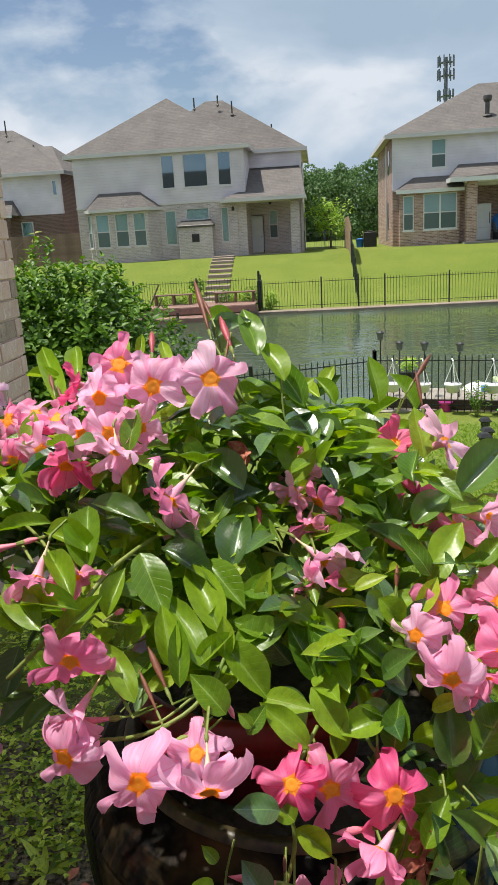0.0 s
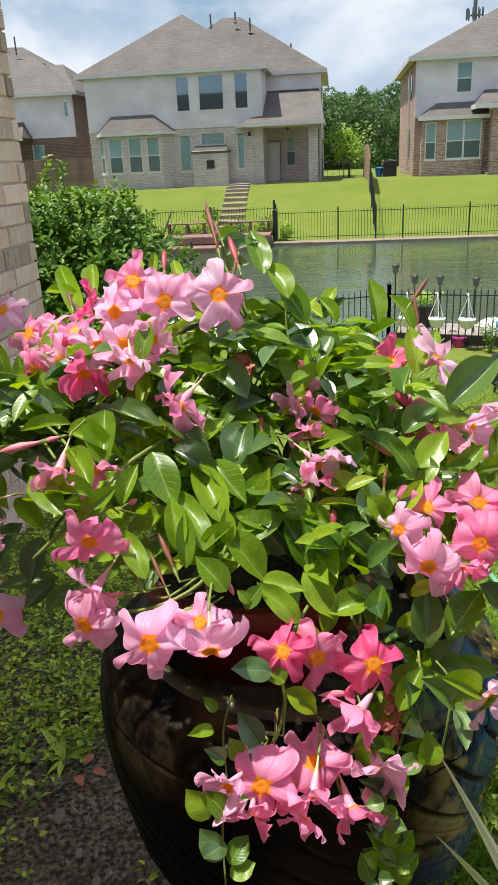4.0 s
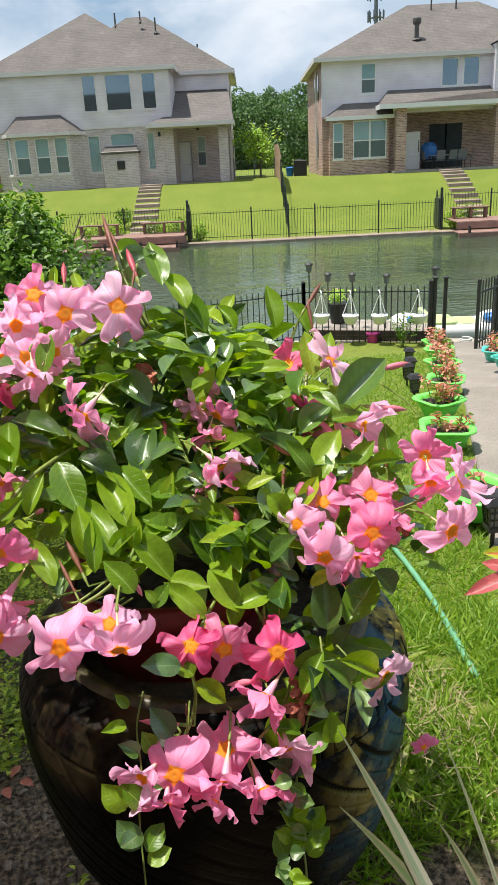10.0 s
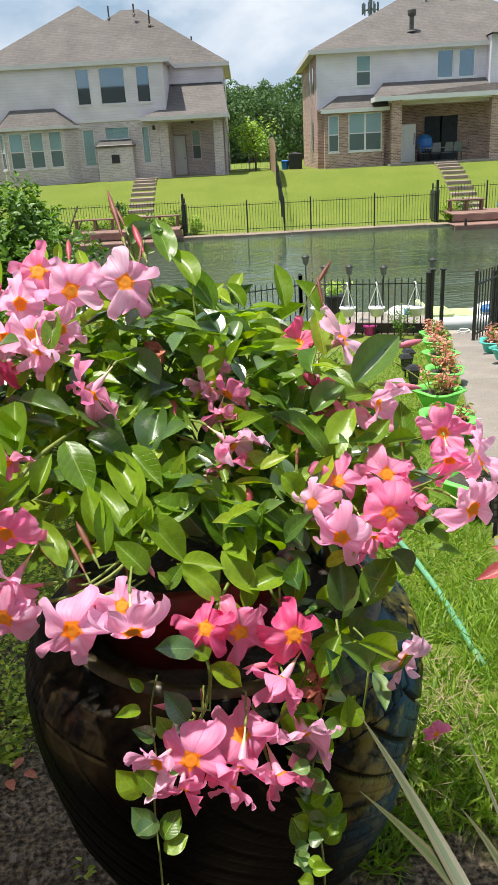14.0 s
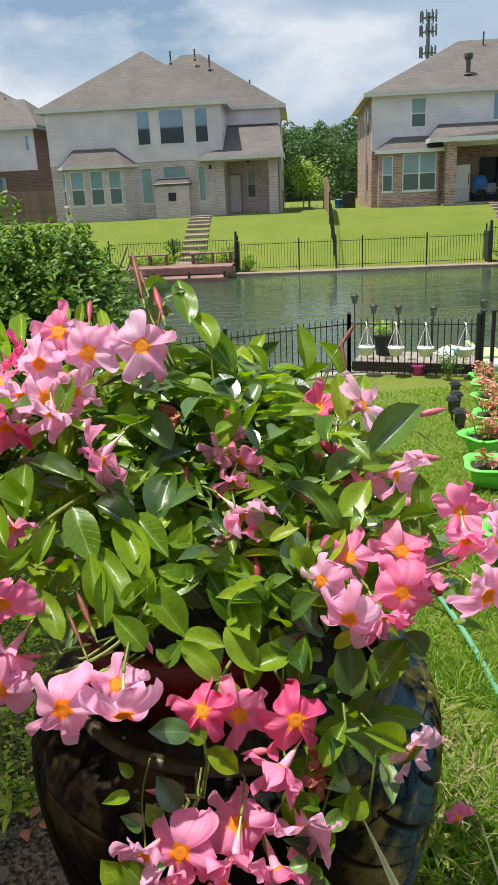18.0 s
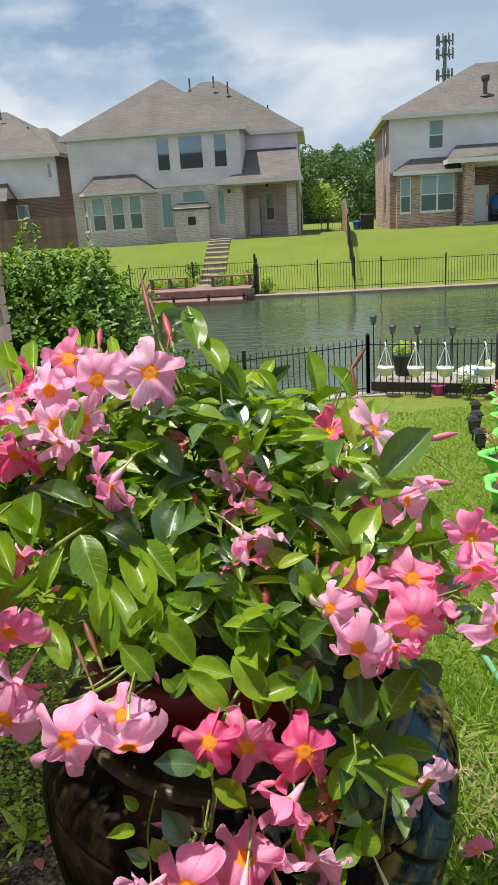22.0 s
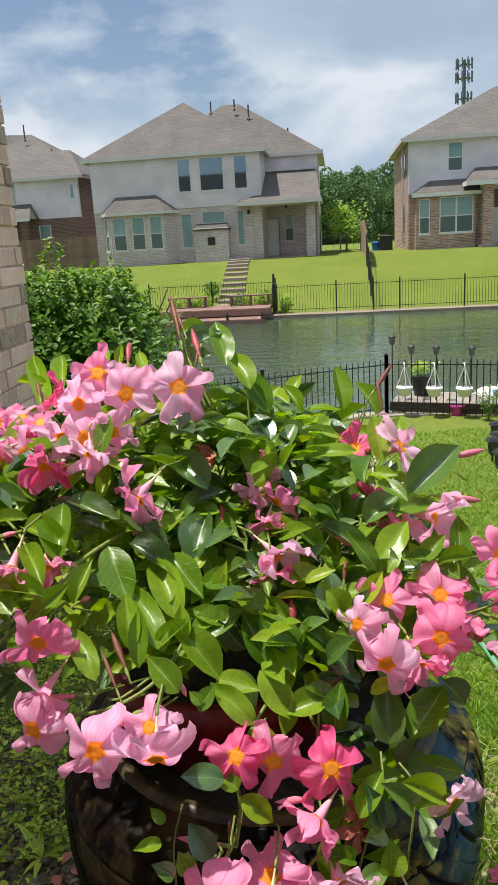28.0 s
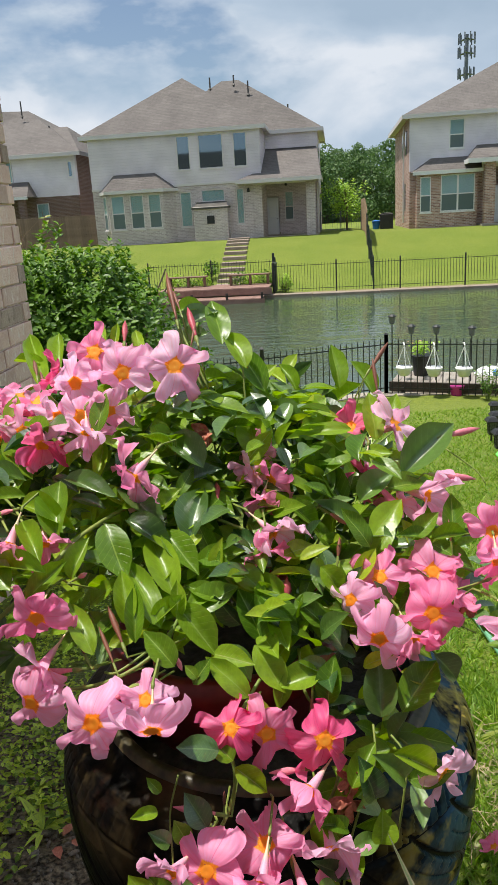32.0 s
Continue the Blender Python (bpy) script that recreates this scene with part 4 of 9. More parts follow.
def house_brick():
    h = thing("house", "two-storey house of white siding over tan-red brick with a covered patio", "house", FAR)
    up = [(6.62, 7.48, 4.72, 6.3), (11.2, 12.15, 4.88, 6.36), (12.42, 13.36, 4.88, 6.36)]
    part("upper_wall", wall_openings(4.4, 14.0, 3.6, 6.6, 47.0, 0.3, up), M_SIDING_WHITE, h)
    part("upper_projection", Bag().box(14.0, 46.2, 3.6, 19.0, 47.3, 6.9), M_SIDING_WHITE, h)
    part("lower_wall", wall_openings(4.4, 8.6, 0.2, 3.6, 47.02, 0.3, [(5.0, 8.0, 1.0, 3.3)]), M_BRICK_RED, h)
    part("patio_wall", wall_openings(8.3, 19, 0.4, 3.7, 49.6, 0.3, [(11.2, 13.2, 0.5, 3.0)]), M_BRICK_RED, h)
    part("patio_side_wall", Bag().box(8.3, 47.32, 0.2, 8.6, 49.6, 3.6), M_BRICK_RED, h)
    part("left_side_wall", Bag().box(4.4, 47.3, 0.2, 4.7, 58, 6.6), M_BRICK_RED, h)
    part("rear_wall", Bag().box(4.7, 57.7, 0.2, 19, 58, 6.6), M_BRICK_RED, h)
    part("room_lining", Bag().box(4.8, 50.6, 0.3, 18.8, 50.7, 6.4), M_DARKROOM, h)
    window(h, 6.68, 7.42, 4.78, 6.24, 47.06, "sash", trim=M_TRIM_WHITE)
    for a in up[1:]:
        window(h, a[0] + 0.06, a[1] - 0.06, 4.95, 6.3, 47.06, "dark", trim=M_TRIM_WHITE)
    bay = part("bay", wall_openings(4.75, 8.15, 0.2, 3.5, 46.3, 0.12, [(4.95, 5.55, 1.28, 3.25), (6.1, 8.02, 1.28, 3.3)]), M_BRICK_RED, h)
    for x in (4.75, 8.03):
        part("bay_side", Bag().box(x, 46.42, 0.2, x + 0.12, 47.0, 3.5), M_BRICK_RED, bay)
    window(h, 5.0, 5.5, 1.34, 3.19, 46.36, "sash", trim=M_TRIM_WHITE)
    window(h, 6.16, 7.96, 1.34, 3.24, 46.36, "sash", bars=1, trim=M_TRIM_WHITE)
    rb = Bag()
    rb.add([(4.4, 47.0, 3.5), (4.55, 46.0, 3.5), (8.35, 46.0, 3.5), (8.45, 47.0, 3.5), (5.6, 47.0, 4.25), (5.7, 46.9, 4.25), (8.3, 46.9, 4.25), (8.4, 47.0, 4.25)],
           [(0, 1, 5, 4), (1, 2, 6, 5), (2, 3, 7, 6), (4, 5, 6, 7), (3, 2, 1, 0)])
    br = part("bay_roof", rb, M_SHINGLE, h)
    part("fascia", Bag().box(4.5, 45.94, 3.34, 8.4, 46.0, 3.54), M_TRIM_WHITE, br)
    for u0, u1 in ((8.42, 9.0), (14.0, 14.65)):
        part("column", Bag().box(u0, 45.5, 0.3, u1, 46.08, 3.85, c=0.015), M_BRICK_RED, h)
    part("patio_beam", Bag().box(8.3, 45.55, 3.72, 19, 45.9, 3.98), M_TRIM_WHITE, h)
    part("patio_ceiling", Bag().box(8.3, 45.9, 3.9, 19, 49.6, 3.94), M_TRIM, h)
    part("patio_slab", Bag().box(8.3, 45.4, 0.1, 19, 49.6, 0.5, c=0.02), M_CONC, h)
    rp = Bag().add([(7.45, 45.1, 3.98), (19, 45.1, 3.98), (19, 47.05, 4.85), (8.2, 47.05, 4.85), (7.45, 47.05, 3.98)], [(0, 1, 2, 3), (0, 3, 4), (0, 4, 2, 1)])
    pr = part("patio_roof", rp, M_SHINGLE, h)
    part("fascia", Bag().box(7.42, 45.04, 3.78, 19, 45.1, 4.02).box(7.4, 45.1, 3.78, 7.46, 47.0, 4.02), M_TRIM_WHITE, pr)
    r = hip_roof(h, 3.95, 19.5, 46.55, 58.45, 6.62, (10.2, 52.4, 14.5, 52.4), 9.9)
    part("side_roof", Bag().add([(13.9, 45.8, 6.95), (19.4, 45.8, 6.95), (19.4, 51.5, 9.1), (16.6, 51.5, 9.1), (13.9, 51.5, 6.9), (13.9, 45.8, 6.85), (19.4, 45.8, 6.85)],
                                [(0, 1, 2, 3), (0, 3, 4), (5, 6, 1, 0)]), M_SHINGLE, h)
    vent_pipe(r, 9.95, 48.1, 7.35, 8.55, 0.13, True)
    vent_pipe(r, 11.5, 51.6, 9.2, 10.2)
    vent_pipe(r, 13.0, 51.6, 9.0, 10.0)
    for v, z0, z1 in ((49.0, 4.6, 6.0), (51.2, 4.6, 6.0), (49.6, 1.4, 3.0)):
        part("side_window", Bag().box(4.37, v, z0, 4.4, v + 0.55, z1), M_PANE, h)
    part("downpipe", Bag().box(4.3, 50.5, 0.7, 4.39, 50.6, 6.4), M_TRIM_WHITE, h)
    # the patio's shade is put into the doors' dark colour
    d = part("patio_door", Bag().box(11.2, 49.55, 0.5, 12.15, 49.62, 3.0), M_DARKROOM, h)
    part("patio_door", Bag().box(12.25, 49.55, 0.5, 13.2, 49.62, 3.0), M_DARKROOM, h)
    fr = thing("refrigerator", "tall white refrigerator on a covered patio", "refrigerator", FAR @ pose(9.75, 47.6, 0.5))
    part("body", Bag().box(-0.48, 0, 0, 0.48, 0.7, 2.1, c=0.03), M_WHITEPLASTIC, fr)
    part("door", Bag().box(-0.47, -0.06, 0.75, 0.47, -0.004, 2.08, c=0.02), M_WHITEPLASTIC, fr)
    part("door", Bag().box(-0.47, -0.06, 0.03, 0.47, -0.004, 0.72, c=0.02), M_WHITEPLASTIC, fr)
    part("handle", Bag().box(0.36, -0.11, 0.95, 0.40, -0.062, 1.6), M_METAL, fr)
    gr = thing("grill", "gas grill under a bright blue cover", "grill", FAR @ pose(10.9, 48.2, 0.5))
    part("cover", Bag().lathe([(0.42, 0.55), (0.5, 0.9), (0.46, 1.25), (0.3, 1.45), (0.02, 1.5)], 14), M_BLUE, gr, "blue cover")
    part("cart", Bag().box(-0.35, -0.3, 0, 0.35, 0.3, 0.6), M_BLACKPLASTIC, gr)
    tb = thing("patio_table", "long grey patio table", "table", FAR @ pose(11.6, 46.9, 0.5))
    part("tabletop", Bag().box(-0.95, -0.45, 0.7, 0.95, 0.45, 0.75, c=0.02), M_GREYWOOD, tb)
    for x in (-0.85, 0.85):
        for y in (-0.35, 0.35):
            part("leg", Bag().box(x - 0.03, y - 0.03, 0, x + 0.03, y + 0.03, 0.7), M_IRON, tb)
    ch = thing("patio_chair", "dark metal patio chair at the table", "chair", FAR @ pose(10.55, 46.7, 0.5, 0, 0, -80), "patio chairs")
    part("seat", Bag().box(-0.24, -0.24, 0.42, 0.24, 0.24, 0.46, c=0.02), M_STEEL, ch)
    part("backrest", Bag().add([(-0.24, -0.24, 0.5), (0.24, -0.24, 0.5), (0.22, -0.36, 1.0), (-0.22, -0.36, 1.0), (-0.24, -0.27, 0.5), (0.24, -0.27, 0.5), (0.22, -0.39, 1.0), (-0.22, -0.39, 1.0)],
                               [(0, 1, 2, 3), (7, 6, 5, 4), (3, 2, 6, 7), (0, 4, 5, 1), (1, 5, 6, 2), (0, 3, 7, 4)]), M_STEEL, ch)
    for x in (-0.22, 0.22):
        for y in (-0.22, 0.22):
            part("leg", Bag().tube([(x, y, 0.44), (x * 1.1, y * 1.15, 0)], 0.015, 6), M_IRON, ch)
        part("armrest", Bag().tube([(x * 1.15, -0.26, 0.66), (x * 1.2, 0.2, 0.66), (x * 1.15, 0.22, 0.4)], 0.018, 6), M_IRON, ch)
    for u, v, a in ((11.1, 46.2, 0), (11.75, 46.2, 8), (12.35, 46.2, -6), (12.8, 46.8, 75), (11.5, 47.7, 180)):
        copy_thing(ch, FAR @ pose(u, v, 0.5, 0, 0, a))


def house_white():
    h = thing("house", "two-storey house of white siding over brown brick", "house", FAR)
    part("upper_wall", wall_openings(-26, -16.6, 3.6, 6.2, 50.0, 0.3, [(-17.15, -16.85, 4.75, 5.7), (-22.4, -20.9, 4.6, 5.9)]), M_SIDING_WHITE, h)
    window(h, -17.1, -16.9, 4.8, 5.65, 50.06, "dark", trim=M_TRIM_WHITE)
    window(h, -22.3, -21.0, 4.66, 5.84, 50.06, "blind", trim=M_TRIM_WHITE)
    part("lower_wall", wall_openings(-26, -16.6, 0, 3.6, 50.02, 0.3, [(-19.6, -18.7, 1.8, 3.2)]), M_BRICK_BROWN, h)
    window(h, -19.5, -18.8, 1.85, 3.15, 50.1, "blind", trim=M_TRIM_WHITE)
    part("right_side_wall", Bag().box(-16.9, 50.3, 0, -16.6, 62, 6.2), M_BRICK_BROWN, h)
    part("rear_wall", Bag().box(-26, 61.7, 0, -16.9, 62, 6.2), M_BRICK_BROWN, h)
    part("left_side_wall", Bag().box(-26, 50.3, 0, -25.7, 61.7, 6.2), M_BRICK_BROWN, h)
    part("room_lining", Bag().box(-25.6, 52, 0.1, -17, 52.1, 6.0), M_DARKROOM, h)
    r = hip_roof(h, -26.5, -16.1, 49.5, 62.5, 6.2, (-24.5, 55.0, -21.6, 56.0), 9.7)
    hip_roof(h, -22.5, -16.1, 49.52, 60.0, 6.21, (-19.6, 54.0, -18.2, 54.0), 8.25)
    vent_pipe(r, -21.4, 54.2, 9.0, 10.1)
    vent_pipe(r, -18.4, 52.4, 7.0, 7.6)
    vent_pipe(r, -19.2, 53.2, 7.8, 8.3)
    pr = part("porch_roof", Bag().add([(-25, 48.2, 3.6), (-19.4, 48.2, 3.6), (-19.9, 50.0, 4.6), (-25, 50.0, 4.6), (-19.4, 50, 3.6), (-25, 50, 3.6)], [(0, 1, 2, 3), (1, 4, 2), (0, 5, 4, 1)]), M_SHINGLE, h)
    part("fascia", Bag().box(-25, 48.14, 3.45, -19.38, 48.2, 3.63), M_TRIM_WHITE, pr)
    part("column", Bag().box(-20.1, 48.3, 0, -19.7, 48.7, 3.5), M_BRICK_BROWN, h)


house_grey()
house_brick()
house_white()

# cedar fence between the plots, with an iron run down to the canal
fw = thing("wooden_fence", "cedar privacy fence between two back lawns", "fence", FAR)
board = Bag().box(-0.012, 0, 0, 0.012, 0.14, 1.85, c=0.004).mesh("board", M_FENCEWOOD)
for i in range(66):
    v = 41.5 + i * 0.146
    k = min(max((v - 34.2) / 11.5, 0), 1)
    part("board", board, M_FENCEWOOD, fw, m=pose(1.72, v, -1.66 + 2.1 * k * k * (3 - 2 * k)))
part("rail", Bag().tube([(1.75, 41.5, 1.2), (1.75, 46, 2.0), (1.75, 51, 2.05)], 0.03, 4), M_FENCEWOOD, fw)
fw2 = thing("wooden_fence", "brown cedar fence beside the white house", "fence", FAR)
board2 = Bag().box(0, -0.012, 0, 0.15, 0.012, 1.9, c=0.004).mesh("board", M_FENCEBROWN)
for i in range(52):
    part("board", board2, M_FENCEBROWN, fw2, m=pose(-22.2 + i * 0.155, 46.5, 0.35))
ac = thing("air_conditioner", "dark air-conditioning unit beside a brick house", "air conditioner", FAR @ pose(3.25, 50, 0.4))
part("body", Bag().box(-0.4, -0.4, 0, 0.4, 0.4, 0.92, c=0.03), M_BLACKPLASTIC, ac)
part("grille", Bag().lathe([(0.3, 0), (0.32, 0.05), (0.05, 0.07)], 14, pose(0, 0, 0.92)), M_METAL, ac)
bn = thing("recycling_bin", "blue plastic bin on the lawn", "bin", FAR @ pose(2.62, 50.3, 0.4))
part("body", Bag().lathe([(0.2, 0), (0.24, 0.4), (0.25, 0.46)], 12), M_BLUE, bn)
part("lid", Bag().lathe([(0.26, 0), (0.26, 0.05), (0.1, 0.1)], 12, pose(0, 0, 0.46)), M_BLUE, bn)


# ---- iron fences ----
def iron_fence(label, m, runs, height, step, post_every, mat=M_IRON, r=0.009, post=0.03):
    """Upright pickets, two rails and posts along straight runs (x0, y0, z0, x1, y1, z1)."""
    f = thing("iron_fence", label, "fence", m)
    spike = Bag().box(-r, -r, 0, r, r, height - 0.04).add([(-r, -r, height - 0.04), (r, -r, height - 0.04), (r, r, height - 0.04), (-r, r, height - 0.04), (0, 0, height)], [(0, 1, 4), (1, 2, 4), (2, 3, 4), (3, 0, 4)])
    sp = spike.mesh("picket", mat)
    po = Bag().box(-post, -post, -0.25, post, post, height + 0.06, c=0.008).add([(-post * 1.2, -post * 1.2, height + 0.06), (post * 1.2, -post * 1.2, height + 0.06), (post * 1.2, post * 1.2, height + 0.06), (-post * 1.2, post * 1.2, height + 0.06), (0, 0, height + 0.1)],
                                                                               [(0, 1, 4), (1, 2, 4), (2, 3, 4), (3, 0, 4), (3, 2, 1, 0)]).mesh("post", mat)
    for a in runs:
        p, q = Vector(a[:3]), Vector(a[3:])
        length = (q - p).length
        d = (q - p) / length
        n = int(length / step)
        for i in range(1, n):
            part("picket", sp, mat, f, m=Matrix.Translation(p + d * (i * length / n)))
        k = max(1, round(length / post_every))
        for i in range(k + 1):
            part("post", po, mat, f, m=Matrix.Translation(p + d * (i * length / k)))
        for z in (0.12, height - 0.12):
            part("rail", Bag().tube([p + Vector((0, 0, z)), q + Vector((0, 0, z))], 0.014, 4), mat, f)
    return f


iron_fence("black iron picket fence along the far canal bank", FAR, [(-2.7, 33.6, -1.66, 8.3, 33.6, -1.66), (-8.6, 34.7, -1.5, -2.7, 34.7, -1.5), (8.3, 34.7, -1.45, 15.5, 34.7, -1.45)], 1.25, 0.125, 2.65, r=0.0065)
iron_fence("dark iron fence running up the slope between lawns", FAR, [(1.66, 33.7, -1.66, 1.7, 41.4, 0.1)], 1.3, 0.14, 2.5, M_GREENPOST)
iron_fence("low pale metal fence between a house and a wooden fence", FAR, [(-0.9, 50.6, 0.4, 1.68, 50.6, 0.4)], 1.15, 0.15, 1.3, M_STEEL, r=0.006)
for u in (-2.7, 8.28):
    gp = thing("gate_post", "dark green post with a folded shade on the far bank", "post", FAR @ pose(u, 33.75, -1.7))
    part("post", Bag().box(-0.05, -0.05, 0, 0.05, 0.05, 1.75, c=0.01), M_GREENPOST, gp)
    part("folded_gate", Bag().box(-0.09, 0.06, 0.1, 0.09, 0.9, 1.3, c=0.01), M_GREENPOST, gp)


# ---- docks and steps ----
def dock(u0, u1, label, steps_u, bench):
    d = thing("dock", label, "dock", FAR)
    n = int((u1 - u0) / 0.15)
    bd = Bag().box(0, 0, 0, 0.142, 2.0, 0.035, c=0.005).mesh("board", M_REDWOOD)
    for i in range(n):
        part("board", bd, M_REDWOOD, d, m=pose(u0 + i * 0.15, 32.2, -1.30))
    part("beam", Bag().box(u0 - 0.03, 32.12, -1.55, u1 + 0.02, 32.19, -1.29), M_REDWOOD, d)
    lo = Bag().box(0, 0, 0, 0.142, 1.0, 0.035, c=0.005).mesh("board", M_REDWOOD)
    for i in range(n):
        part("board", lo, M_REDWOOD, d, m=pose(u0 + i * 0.15 - 0.2, 31.1, -1.64))
    part("beam", Bag().box(u0 - 0.23, 31.03, -1.86, u1 - 0.2, 31.1, -1.62), M_REDWOOD, d)
    for i in range(4):
        u = u0 + 0.2 + i * (u1 - u0 - 0.5) / 3
        part("pile", Bag().lathe([(0.08, -1.2), (0.08, 0.3)], 8, pose(u, 31.3, -1.95)), M_DARKWOOD, d)
        part("cleat", Bag().box(u - 0.05, 31.02, -1.62, u + 0.05, 31.08, -1.35), M_DARKWOOD, d)
    for a, b in bench:
        be = thing("bench", "low red-brown wooden bench on a dock", "bench", FAR @ pose(a, 33.5, -1.265), "dock benches")
        part("seat", Bag().box(0, 0, 0.42, b - a, 0.42, 0.47, c=0.01), M_BENCH, be)
        for x in (0.08, (b - a) / 2, b - a - 0.16):
            part("leg", Bag().box(x, 0.05, 0, x + 0.09, 0.37, 0.42), M_BENCH, be)
    s = thing("garden_steps", "pale stone steps climbing the lawn from a dock", "steps", FAR)
    for i in range(13):
        k = i / 12
        u, v = steps_u[0] + (steps_u[1] - steps_u[0]) * k, 34.3 + 10.4 * k
        kk = min(max((v + 0.3 - 34.2) / 11.5, 0), 1)
        z = -1.66 + 2.1 * kk * kk * (3 - 2 * kk)
        part("tread", Bag().box(u - 0.62, v, z - 0.3, u + 0.62, v + 0.62, z + 0.06, c=0.02), M_STEP, s)


dock(-7.6, -2.7, "two-tier red-stained wooden dock", (-5.0, -5.55), [(-7.5, -5.7), (-4.75, -2.85)])
dock(8.6, 14.5, "red-stained wooden dock on the far bank", (10.4, 11.4), [(8.7, 10.3)])
ka = thing("kayak", "bright blue plastic boat lying on a dock", "boat", FAR @ pose(11.6, 32.6, -1.26, 0, 0, 20))
part("hull", Bag().lathe([(0.04, -1.3), (0.25, -0.8), (0.34, 0), (0.25, 0.8), (0.04, 1.3)], 12, pose(0, 0, 0.28, 0, 90, 0)), M_BLUE, ka, smooth=True)


def small_shrub(u, v, z, r, h, seed, label):
    t = thing("shrub", label, "shrub", FAR @ pose(u, v, z))
    g = random.Random(seed)
    sh = leaf_shape(2, 2, 0.2, 0.2, 0.9, 0.7)
    for k in range(5):
        a = k * 1.3 + seed
        part("stem", Bag().tube([(0, 0, -0.05), (math.cos(a) * r * 0.4, math.sin(a) * r * 0.4, h * 0.5), (math.cos(a) * r * 0.7, math.sin(a) * r * 0.7, h * 0.85)], [0.02, 0.014, 0.006], 5), M_BARK, t)
    mats = []
    for k in range(380):
        d = Vector((g.gauss(0, 1), g.gauss(0, 1), g.gauss(0, 1))).normalized()
        c = Vector((d.x * r, d.y * r, h * 0.55 + d.z * h * 0.5)) * g.uniform(0.55, 1.05)
        s = g.uniform(0.07, 0.13)
        mats.append(frame_from(c, (g.gauss(0, 1), g.gauss(0, 1), g.gauss(0, 1)), d + Vector((0, 0, 0.5))) @ Matrix.Diagonal((s, s, s, 1)))
    tagged(part("leaves", scatter(sh, mats), M_TREE if seed % 2 else M_BUSH, t), kind="stuff")


for i, (u, v, r, h) in enumerate(((-7.3, 34.25, 0.4, 0.95), (-6.5, 34.3, 0.5, 0.85), (-5.9, 34.25, 0.35, 1.0), (-4.35, 34.25, 0.5, 1.0), (-3.7, 34.3, 0.5, 0.9), (-3.1, 34.25, 0.4, 1.0), (9.0, 34.3, 0.45, 0.9), (9.6, 34.3, 0.4, 0.95))):
    small_shrub(u, v, -1.68, r, h, i + 1, "leafy garden shrub growing behind a dock bench")
small_shrub(-6.1, 37.5, -1.1, 0.45, 0.8, 14, "young leafy shrub planted on the lawn")
small_shrub(-2.2, 33.9, -1.68, 0.3, 0.8, 15, "dark clipped shrub beside the canal fence")

